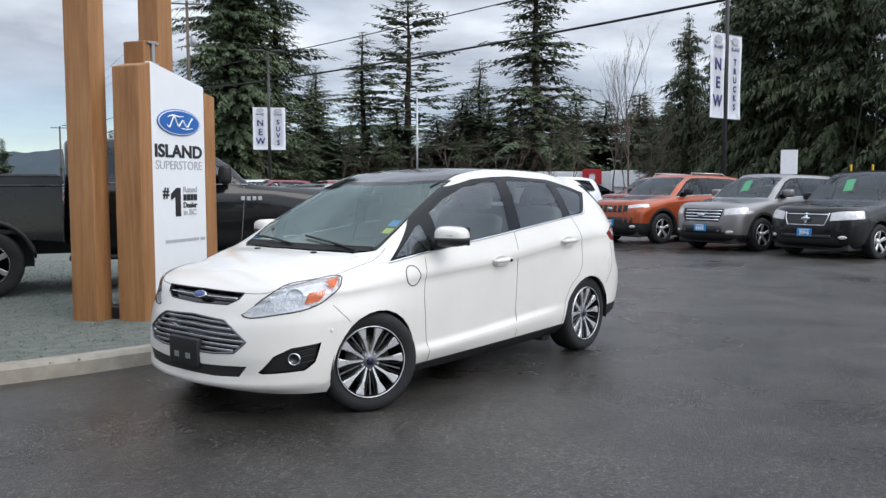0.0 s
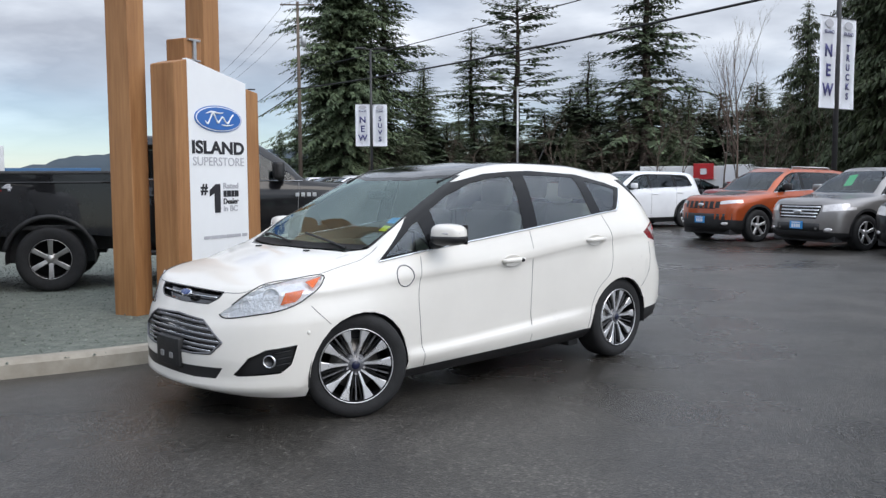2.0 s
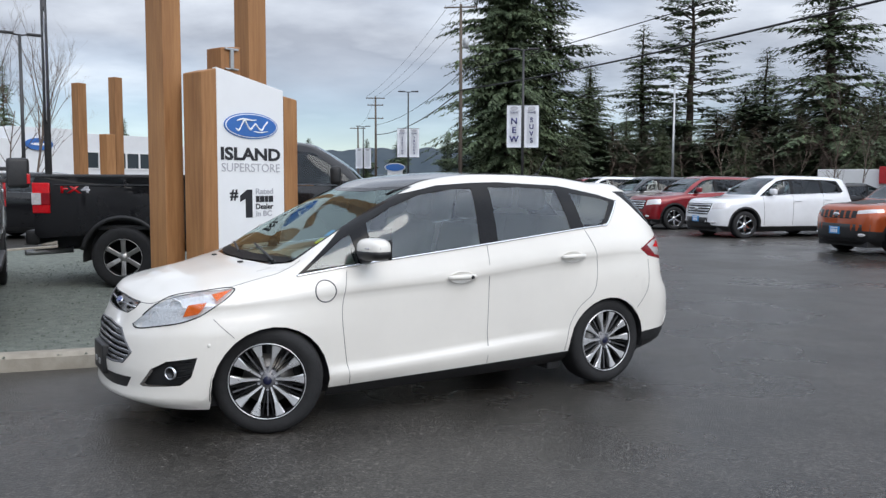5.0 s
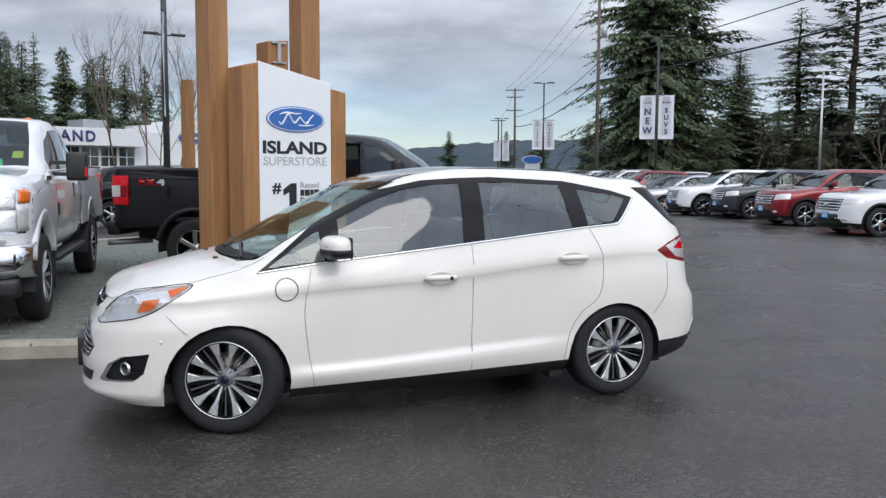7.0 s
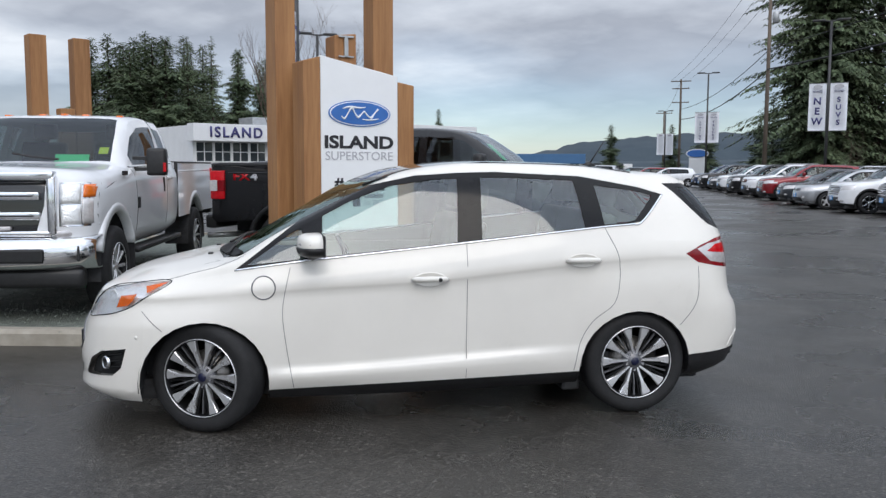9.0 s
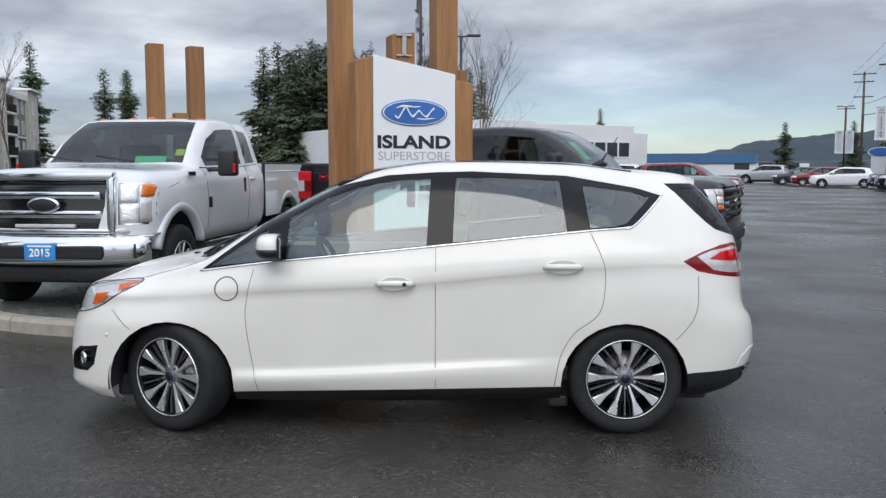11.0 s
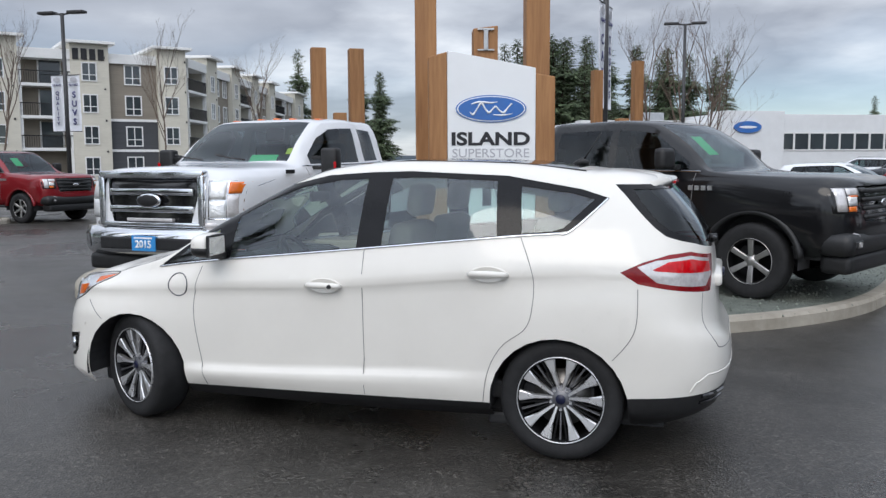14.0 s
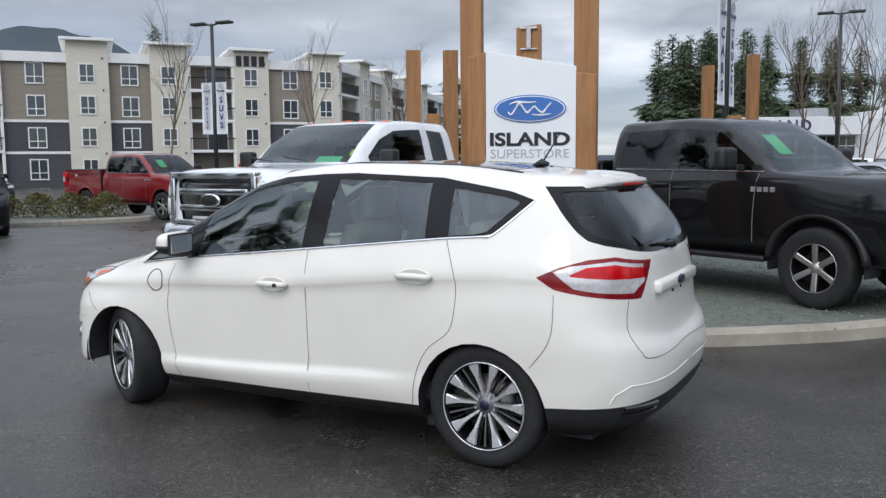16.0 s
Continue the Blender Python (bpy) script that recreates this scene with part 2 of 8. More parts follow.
M_bark = mat("conifer_bark", (0.05, 0.038, 0.03), 0.9, vary=0.4, scale=5, bump=0.5, bscale=30)
M_twig = mat("bare_twig_bark", (0.13, 0.095, 0.075), 0.9, vary=0.3, scale=5)
M_needle = mat("conifer_needles", (0.060, 0.090, 0.048), 0.75, col2=(0.130, 0.165, 0.085), scale=0.9, island=0.4)
M_needle2 = mat("cedar_needles", (0.030, 0.044, 0.020), 0.75, col2=(0.070, 0.088, 0.037), scale=0.9, island=0.4)
M_hedge = mat("hedge_leaves", (0.09, 0.09, 0.03), 0.8, col2=(0.20, 0.185, 0.075), scale=4, island=0.4)
M_cable = mat("power_cable", (0.012, 0.012, 0.013), 0.6, vary=0.2)
M_render_w = mat("cream_cladding", (0.60, 0.57, 0.49), 0.85, vary=0.07, scale=2, stretch=(1, 1, 6))
M_render_b = mat("taupe_siding", (0.25, 0.22, 0.18), 0.85, vary=0.1, scale=2, stretch=(0.4, 0.4, 9))
M_render_g = mat("charcoal_siding", (0.065, 0.068, 0.075), 0.8, vary=0.15, scale=2, stretch=(0.4, 0.4, 9))
M_wall_w = mat("white_metal_cladding", (0.70, 0.71, 0.72), 0.6, vary=0.05, scale=1.5)
M_winframe = mat("white_window_frame", (0.75, 0.75, 0.74), 0.5, vary=0.04)
M_winglass = mat("window_glass", (0.045, 0.055, 0.062), 0.05, 0.0, vary=0.3, scale=0.4, coat=1.0)
M_bluewall = mat("blue_metal_wall", (0.05, 0.13, 0.26), 0.6, vary=0.1, scale=1)
M_redwall = mat("red_sign_wall", (0.45, 0.02, 0.025), 0.55, vary=0.08, scale=1)
# distance haze is put into these colours: woods tinted blue-grey
M_hill = mat("hazed_forested_hill", (0.028, 0.044, 0.060), 0.95, col2=(0.046, 0.064, 0.078), scale=0.05)
M_hill2 = mat("hazed_far_hill", (0.030, 0.044, 0.060), 0.95, col2=(0.050, 0.066, 0.080), scale=0.02)
M_fence = mat("black_fence_metal", (0.015, 0.015, 0.016), 0.5, 0.3, vary=0.2)


def ground_material():
    m = bpy.data.materials.new("wet_asphalt")
    m.use_nodes = True
    n, l = m.node_tree.nodes, m.node_tree.links
    p = n["Principled BSDF"]
    tc = n.new("ShaderNodeTexCoord")

    def noise_at(scale, detail=5, rough=0.55):
        t = n.new("ShaderNodeTexNoise")
        t.inputs["Scale"].default_value, t.inputs["Detail"].default_value, t.inputs["Roughness"].default_value = scale, detail, rough
        l.new(tc.outputs["Object"], t.inputs["Vector"])
        return t.outputs["Fac"]

    def ramp(fac, stops):
        r = n.new("ShaderNodeValToRGB")
        while len(r.color_ramp.elements) < len(stops):
            r.color_ramp.elements.new(0.5)
        for e, (q, c) in zip(r.color_ramp.elements, stops):
            e.position, e.color = q, (c * 1.02, c, c * 0.97, 1)
        l.new(fac, r.inputs[0])
        return r.outputs[0]

    def mixc(kind, a, b, f=1.0):
        x = n.new("ShaderNodeMix")
        x.data_type, x.blend_type = "RGBA", kind
        x.inputs["Factor"].default_value = f
        l.new(a, x.inputs["A"])
        l.new(b, x.inputs["B"])
        return x.outputs["Result"]

    grit = n.new("ShaderNodeTexVoronoi")
    grit.inputs["Scale"].default_value = 82
    l.new(tc.outputs["Object"], grit.inputs["Vector"])
    wet = noise_at(0.33, 5)
    base = ramp(noise_at(1.3, 6), [(0.35, 0.031), (0.65, 0.050)])
    speck = ramp(grit.outputs["Color"], [(0.0, 0.50), (0.70, 0.98), (0.95, 2.3)])
    base = mixc("MULTIPLY", base, ramp(noise_at(34, 4, 0.7), [(0.36, 0.62), (0.64, 1.45)]))
    tone = ramp(wet, [(0.40, 0.86), (0.60, 1.08)])
    l.new(mixc("MULTIPLY", mixc("MULTIPLY", base, speck), tone), p.inputs["Base Color"])
    rr = n.new("ShaderNodeMapRange")
    rr.inputs["From Min"].default_value, rr.inputs["From Max"].default_value = 0.38, 0.62
    rr.inputs["To Min"].default_value, rr.inputs["To Max"].default_value = 0.20, 0.50
    l.new(wet, rr.inputs[0])
    l.new(rr.outputs[0], p.inputs["Roughness"])
    bp = n.new("ShaderNodeBump")
    bp.inputs["Strength"].default_value, bp.inputs["Distance"].default_value = 0.45, 0.006
    l.new(grit.outputs["Distance"], bp.inputs["Height"])
    l.new(bp.outputs[0], p.inputs["Normal"])
    return m


M_asphalt = ground_material()
M_gravel = mat("green_grey_gravel", (0.085, 0.10, 0.085), 0.8, col2=(0.20, 0.215, 0.185), scale=45, bump=0.8, bscale=70, bdist=0.02)

# ---- mesh tools ----
def mesh_of(bm, name, material, smooth=False, normals=None):
    me = bpy.data.meshes.new(name)
    bm.to_mesh(me)
    bm.free()
    if smooth:
        me.polygons.foreach_set("use_smooth", [True] * len(me.polygons))
    for m in material if isinstance(material, (list, tuple)) else [material]:
        me.materials.append(m)
    return me


def part(name, bm, material, parent, label="", smooth=False):
    ob = new(name, mesh_of(bm, name, material, smooth))
    ob.parent = parent
    if label:
        ob["label"] = label
    return ob


def thing(name, m, label, category, group="", kind=""):
    return tagged_at(new(name), m, label, category, group, kind)


def tagged_at(ob, m, label, category, group, kind):
    ob.matrix_world = m
    return tagged(ob, label, category, group, kind)


def box(bm, x0, x1, y0, y1, z0, z1, bevel=0.0, m=None):
    r = bmesh.ops.create_cube(bm, size=1.0)
    vs = r["verts"]
    for v in vs:
        v.co = Vector(((x0 + x1) / 2 + v.co.x * (x1 - x0), (y0 + y1) / 2 + v.co.y * (y1 - y0), (z0 + z1) / 2 + v.co.z * (z1 - z0)))
    if bevel:
        es = list({e for v in vs for e in v.link_edges})
        r = bmesh.ops.bevel(bm, geom=es, offset=bevel, segments=2, profile=0.6, affect="EDGES")
        vs = list({v for f in r["faces"] for v in f.verts} | {v for v in vs if v.is_valid})
    if m:
        bmesh.ops.transform(bm, matrix=m, verts=[v for v in vs if v.is_valid])
    return vs


def boxbm(x0, x1, y0, y1, z0, z1, bevel=0.0, m=None):
    bm = bmesh.new()
    box(bm, x0, x1, y0, y1, z0, z1, bevel, m)
    return bm


def tube(bm, pts, radii, sides=8, caps=True):
    """A round bar along points."""
    pts = [Vector(p) for p in pts]
    if isinstance(radii, (int, float)):
        radii = [radii] * len(pts)
    rings = []
    side = None
    for i, p in enumerate(pts):
        d = (pts[min(i + 1, len(pts) - 1)] - pts[max(i - 1, 0)]).normalized()
        if side is None:
            side = d.orthogonal().normalized()
        side = (side - d * side.dot(d))
        side = side.normalized() if side.length > 1e-6 else d.orthogonal().normalized()
        up = d.cross(side)
        rings.append([bm.verts.new(p + radii[i] * (math.cos(2 * math.pi * k / sides) * side + math.sin(2 * math.pi * k / sides) * up)) for k in range(sides)])
    for a, b in zip(rings, rings[1:]):
        for k in range(sides):
            bm.faces.new((a[k], a[(k + 1) % sides], b[(k + 1) % sides], b[k]))
    if caps and sides > 2:
        bm.faces.new(list(reversed(rings[0])))
        bm.faces.new(rings[-1])
    return bm


def lathe(bm, prof, segs=40, axis="y"):
    """Turns a profile of (radius, along) about the y or z axis."""
    rings = []
    for k in range(segs):
        a = 2 * math.pi * k / segs
        rings.append([bm.verts.new((r * math.cos(a), h, r * math.sin(a)) if axis == "y" else (r * math.cos(a), r * math.sin(a), h)) for r, h in prof])
    for k in range(segs):
        a, b = rings[k], rings[(k + 1) % segs]
        for i in range(len(prof) - 1):
            bm.faces.new((a[i], b[i], b[i + 1], a[i + 1]))
    bmesh.ops.recalc_face_normals(bm, faces=bm.faces)
    return bm


def prism(bm, outline, y0, y1, axis="y"):
    """Extrudes an outline of (x, z) along y, or of (x, y) along z, or of (y, z) along x."""
    def at(p, h):
        return {"y": (p[0], h, p[1]), "z": (p[0], p[1], h), "x": (h, p[0], p[1])}[axis]
    a = [bm.verts.new(at(p, y0)) for p in outline]
    b = [bm.verts.new(at(p, y1)) for p in outline]
    fs = [bm.faces.new(a), bm.faces.new(list(reversed(b)))]
    for i in range(len(outline)):
        j = (i + 1) % len(outline)
        fs.append(bm.faces.new((a[i], b[i], b[j], a[j])))
    bmesh.ops.recalc_face_normals(bm, faces=fs)
    return bm


def pchip(x, pts):
    """Smooth curve without overshoot through (x, value) points; x may be an array."""
    pts = sorted(pts)
    px, py = np.array([p[0] for p in pts], float), np.array([p[1] for p in pts], float)
    return pchip_arr(np.atleast_1d(np.asarray(x, float)), px, py)


def pchip_arr(x, px, py):
    h, d = np.diff(px), np.diff(py) / np.maximum(np.diff(px), 1e-9)
    s = np.zeros_like(py)
    if len(px) > 2:
        same = d[:-1] * d[1:] > 0
        w1, w2 = 2 * h[1:] + h[:-1], h[1:] + 2 * h[:-1]
        with np.errstate(divide="ignore", invalid="ignore"):
            hm = (w1 + w2) / (w1 / d[:-1] + w2 / d[1:])
        s[1:-1] = np.where(same, hm, 0)
    s[0], s[-1] = d[0], d[-1]
    i = np.clip(np.searchsorted(px, x) - 1, 0, len(h) - 1)
    t = np.clip((x - px[i]) / np.maximum(h[i], 1e-9), 0, 1)
    t2, t3 = t * t, t * t * t
    return (2 * t3 - 3 * t2 + 1) * py[i] + (t3 - 2 * t2 + t) * h[i] * s[i] + (3 * t2 - 2 * t3) * py[i + 1] + (t3 - t2) * h[i] * s[i + 1]


def inside(p, poly):
    x, y = p
    hit = False
    for (x0, y0), (x1, y1) in zip(poly, poly[1:] + poly[:1]):
        if (y0 > y) != (y1 > y) and x < (x1 - x0) * (y - y0) / (y1 - y0) + x0:
            hit = not hit
    return hit


def ring(cx, cz, r, n=24, a0=0.0, a1=360.0, closed=True):
    k = n if closed else n - 1
    return [(cx + r * math.cos(radians(a0 + (a1 - a0) * i / k)), cz + r * math.sin(radians(a0 + (a1 - a0) * i / k))) for i in range(n)]


GLYPHS = {}


def glyphs(text, bold=0.0, spread=1.0):
    """Flat letters from the built-in font, made once."""
    key = (text, bold, spread)
    if key not in GLYPHS:
        cu = bpy.data.curves.new("letters", "FONT")
        cu.body, cu.size, cu.extrude, cu.offset, cu.align_x, cu.align_y, cu.space_character = text, 1.0, 0.0, bold, "CENTER", "CENTER", spread
        cu.resolution_u = 4
        ob = bpy.data.objects.new("letters", cu)
        scene.collection.objects.link(ob)
        bpy.context.view_layer.update()
        GLYPHS[key] = bpy.data.meshes.new_from_object(ob.evaluated_get(bpy.context.evaluated_depsgraph_get()))
        bpy.data.objects.remove(ob)
    return GLYPHS[key]


for ch in ("2015", "2016"):
    glyphs(ch, 0.03)
for ch in "NEWTRUCKSVLAIGQYOP":
    glyphs(ch, 0.03)
for word, bold, spread in (("ISLAND", 0.035, 1.0), ("SUPERSTORE", 0.0, 1.0), ("#", 0.03, 1.0), ("1", 0.06, 1.0), ("Rated", 0.02, 1.0), ("Dealer", 0.02, 1.0), ("in BC", 0.02, 1.0), ("ISLAND", 0.02, 1.25)):
    glyphs(word, bold, spread)


def lettering(text, height, depth=0.004, bold=0.0, spread=1.0, stretch=1.0):
    """Letters in the x-z plane, centred, facing -y, as a bmesh."""
    bm = bmesh.new()
    bm.from_mesh(glyphs(text, bold, spread))
    k = height / 0.73
    for v in bm.verts:
        v.co = Vector((v.co.x * k * stretch, 0, v.co.y * k))
    r = bmesh.ops.extrude_face_region(bm, geom=list(bm.faces))
    bmesh.ops.translate(bm, verts=[v for v in r["geom"] if isinstance(v, bmesh.types.BMVert)], vec=(0, -depth, 0))
    bmesh.ops.recalc_face_normals(bm, faces=bm.faces)
    return bm


def moved(bm, m):
    bmesh.ops.transform(bm, matrix=m, verts=bm.verts)
    return bm

# ---- vehicle bodies ----
ROWS_SUB = (2, 2, 4, 4, 4, 3, 7, 5, 4)


def shell_bm(spec):
    """Body skin. spec: main rows (y(x), z(x)) from sill to roof centre between the joints xr and xf, then nose and tail profiles on
    the centre line, round which the rows sweep with the corner roundness given."""
    xr, xf = spec["joints"]
    step = spec.get("step", 0.035)
    xs = np.linspace(xr, xf, int((xf - xr) / step) + 1)
    rows = spec["rows"]
    nrow = len(rows)
    Y = np.array([pchip(xs, r[0]) for r in rows])
    Z = np.array([pchip(xs, r[1]) for r in rows])
    X = np.repeat(xs[None, :], nrow, 0)
    cols = [np.stack([X[:, i], Y[:, i], Z[:, i]], 1) for i in range(len(xs))]

    def sweep(col, prof, power, n, even):
        made = []
        for k in range(1, n + 1):
            a = math.pi / 2 * k / n
            q = np.zeros_like(col)
            for j in range(nrow):
                e = 2 / power[j]
                c, s = max(math.cos(a), 0) ** e if k < n else 0.0, math.sin(a) ** e
                q[j] = (col[j, 0] + (prof[j][0] - col[j, 0]) * s, col[j, 1] * c, col[j, 2] + (prof[j][1] - col[j, 2]) * ((1 - even[j]) * (1 - math.cos(a)) ** 0.9 + even[j] * s))
            made.append(q)
        return made

    nf = spec.get("ends", 16)
    cols = list(reversed(sweep(cols[0], spec["tail"], spec["tail_round"], nf, [0.0] * nrow))) + cols + sweep(cols[-1], spec["nose"], spec["nose_round"], nf, spec.get("nose_even", [0.0] * nrow))
    sub = spec.get("sub", ROWS_SUB)
    grid = []
    for c in cols:
        d = np.concatenate([[0], np.cumsum(np.maximum(np.linalg.norm(np.diff(c, axis=0), axis=1), 1e-4))])
        u = np.concatenate([np.linspace(d[j], d[j + 1], sub[j], endpoint=False) for j in range(nrow - 1)] + [[d[-1]]])
        grid.append(np.stack([pchip_arr(u, d, c[:, k]) for k in range(3)], 1))
    bm = bmesh.new()
    for sgn in (1, -1):
        vs = [[bm.verts.new((p[0], sgn * p[1], p[2])) for p in g] for g in grid]
        for a, b in zip(vs, vs[1:]):
            for j in range(len(a) - 1):
                q = (a[j], b[j], b[j + 1], a[j + 1])
                bm.faces.new(q if sgn > 0 else tuple(reversed(q)))
    bmesh.ops.remove_doubles(bm, verts=bm.verts, dist=0.0015)
    bad = [f for f in bm.faces if f.calc_area() < 1e-9]
    bmesh.ops.delete(bm, geom=bad, context="FACES")
    bmesh.ops.recalc_face_normals(bm, faces=bm.faces)
    mid = max(bm.faces, key=lambda f: f.calc_center_median().z)
    if mid.normal.z < 0:
        bmesh.ops.reverse_faces(bm, faces=bm.faces)
    return bm


def carve(bm, tag, poly, proj="xz", keep=None, only=None):
    """Cuts the outline of a polygon into the skin, seen from the side (xz), the front (yz) or above (xy), and tags the faces within."""
    ia, ib = {"xz": (0, 2), "yz": (1, 2), "xy": (0, 1)}[proj]
    lo = (min(p[0] for p in poly) - 0.002, min(p[1] for p in poly) - 0.002)
    hi = (max(p[0] for p in poly) + 0.002, max(p[1] for p in poly) + 0.002)

    def near():
        out = []
        for f in bm.faces:
            a = [v.co[ia] for v in f.verts]
            if max(a) < lo[0] or min(a) > hi[0]:
                continue
            b = [v.co[ib] for v in f.verts]
            if max(b) < lo[1] or min(b) > hi[1]:
                continue
            if keep and not keep(f.calc_center_median()):
                continue
            out.append(f)
        return out

    fs = near()
    geom = fs + list({e for f in fs for e in f.edges}) + list({v for f in fs for v in f.verts})
    for (x0, y0), (x1, y1) in zip(poly, poly[1:] + poly[:1]):
        no = [0, 0, 0]
        no[ia], no[ib] = y1 - y0, x0 - x1
        if abs(no[ia]) + abs(no[ib]) < 1e-7:
            continue
        co = [0, 0, 0]
        co[ia], co[ib] = x0, y0
        geom = bmesh.ops.bisect_plane(bm, geom=geom, dist=1e-5, plane_co=co, plane_no=no)["geom"]
    for f in geom:
        if not isinstance(f, bmesh.types.BMFace):
            continue
        c = f.calc_center_median()
        if inside((c[ia], c[ib]), poly) and (keep is None or keep(c)) and (only is None or f.material_index in only):
            f.material_index = tag


def islands(fs):
    """Groups of faces that hang together."""
    left, groups = set(fs), []
    while left:
        seed = left.pop()
        grp, todo = [seed], [seed]
        while todo:
            f = todo.pop()
            for v in f.verts:
                for g in v.link_faces:
                    if g in left:
                        left.discard(g)
                        grp.append(g)
                        todo.append(g)
        groups.append(grp)
    return groups


def split_skin(bm, tags, parent, inset=None):
    """Makes a part of every piece of every tag. tags: index -> (name, material, label). The parts keep the whole skin's smooth normals."""
    bm.normal_update()
    for tag, (name, material, label) in tags.items():
        fs = [f for f in bm.faces if f.material_index == tag]
        if not fs:
            continue
        groups = islands(fs) if tag else [fs]
        off = (inset or {}).get(tag, 0.0)
        for grp in groups:
            if len(groups) > 1 and sum(f.calc_area() for f in grp) < 0.0006:
                continue
            vs = list({v for f in grp for v in f.verts})
            ids = {v: i for i, v in enumerate(vs)}
            me = bpy.data.meshes.new(name)
            me.from_pydata([tuple(v.co - v.normal * off) for v in vs], [], [[ids[v] for v in f.verts] for f in grp])
            me.polygons.foreach_set("use_smooth", [True] * len(me.polygons))
            me.normals_split_custom_set_from_vertices([tuple(v.normal) for v in vs])
            me.materials.append(material)
            ob = new(name, me)
            ob.parent = parent
            if material in (M_glassdark, M_lens, M_heroglass, M_screen, M_fleet):
                ob.visible_shadow = False
            if label:
                ob["label"] = label


def skin_tree(bm):
    from mathutils.bvhtree import BVHTree
    return BVHTree.FromBMesh(bm)


def on_side(tree, x, z, side=1):
    hit = tree.ray_cast(Vector((x, 3.0 * side, z)), Vector((0, -side, 0)))
    return hit[0] if hit[0] else Vector((x, 0.9 * side, z))


def on_front(tree, y, z, end=1):
    hit = tree.ray_cast(Vector((5.0 * end, y, z)), Vector((-end, 0, 0)))
    return hit[0] if hit[0] else Vector((2.2 * end, y, z))


def eased(pts, n):
    """Points along a smooth open line."""
    out = []
    k = len(pts)
    for i in range(k - 1):
        p0, p1, p2, p3 = (Vector(pts[min(max(i + q, 0), k - 1)]) for q in (-1, 0, 1, 2))
        for j in range(n):
            t = j / n
            out.append(0.5 * (2 * p1 + (p2 - p0) * t + (2 * p0 - 5 * p1 + 4 * p2 - p3) * t * t + (3 * p1 - p0 - 3 * p2 + p3) * t ** 3))
    return out + [Vector(pts[-1])]


def side_line(tree, pts, r, side, n=14, sides=5, out=0.0):
    """A thin bead along the skin through (x, z) points."""
    path = [on_side(tree, p.x, p.y, side) + Vector((0, side * out, 0)) for p in eased(pts, n)]
    return tube(bmesh.new(), path, r, sides)


def front_line(tree, pts, r, end=1, n=10, sides=5, out=0.0, soft=False):
    if soft:
        flat = eased(pts, n)
    else:
        flat = [Vector(a).lerp(Vector(b), k / n) for a, b in zip(pts, pts[1:]) for k in range(n)] + [Vector(pts[-1])]
    path = [on_front(tree, p.x, p.y, end) + Vector((end * out, 0, 0)) for p in flat]
    return tube(bmesh.new(), path, r, sides)


def front_patch(tree, y0, y1, z0, z1, off, thick=0.03, ny=6, nz=4, dome=0.0):
    """A plate that follows the nose of a vehicle between the given widths and heights."""
    bm = bmesh.new()
    vs = []
    for i in range(ny + 1):
        row = []
        for j in range(nz + 1):
            y, z = y0 + (y1 - y0) * i / ny, z0 + (z1 - z0) * j / nz
            p = on_front(tree, y, z)
            bulge = dome * math.sin(math.pi * i / ny) * math.sin(math.pi * j / nz)
            row.append(bm.verts.new((p.x + off + bulge, y, z)))
        vs.append(row)
    for a, b in zip(vs, vs[1:]):
        for j in range(nz):
            bm.faces.new((a[j], b[j], b[j + 1], a[j + 1]))
    r = bmesh.ops.extrude_face_region(bm, geom=list(bm.faces))
    bmesh.ops.translate(bm, verts=[v for v in r["geom"] if isinstance(v, bmesh.types.BMVert)], vec=(-thick, 0, 0))
    bmesh.ops.recalc_face_normals(bm, faces=bm.faces)
    return bm


def oval_bm(w, h, depth, n=28):
    """An oval disc in the y-z plane, domed towards +x."""
    bm = bmesh.new()
    rings = []
    for k, x in ((1.0, 0.0), (0.97, depth * 0.7), (0.8, depth)):
        rings.append([bm.verts.new((x, w / 2 * k * math.cos(2 * math.pi * i / n), h / 2 * k * math.sin(2 * math.pi * i / n))) for i in range(n)])
    for a, b in zip(rings, rings[1:]):
        for i in range(n):
            bm.faces.new((a[i], a[(i + 1) % n], b[(i + 1) % n], b[i]))
    bm.faces.new(rings[-1])
    bm.faces.new(list(reversed(rings[0])))
    return bm


def spoke_bm(a, r0, r1, w0, w1, y0, y1, depth, lean=0.0, wm=None):
    """One wheel spoke at the angle a, from radius r0 to r1, its face going from y0 to y1."""
    bm = bmesh.new()
    ca, sa = math.cos(a), math.sin(a)
    vs = []
    for r, w, y, d in ((r0, w0, y0, depth), (r0 + (r1 - r0) * (0.55 if wm else 0.5), wm or (w0 + w1) / 2, (y0 + y1) / 2 + 0.004, depth), (r1, w1, y1, depth)):
        off = lean * (r - r0)
        for s, yy in ((-1, y - 0.006), (-0.75, y), (0.75, y), (1, y - 0.006), (0.85, y - d), (-0.85, y - d)):
            q = w / 2 * s + off
            vs.append(bm.verts.new((r * ca - q * sa, yy, r * sa + q * ca)))
    for i in range(2):
        a0, b0 = vs[6 * i:6 * i + 6], vs[6 * i + 6:6 * i + 12]
        for k in range(6):
            bm.faces.new((a0[k], a0[(k + 1) % 6], b0[(k + 1) % 6], b0[k]))
    bm.faces.new(vs[:6])
    bm.faces.new(vs[12:])
    bmesh.ops.recalc_face_normals(bm, faces=bm.faces)
    return bm


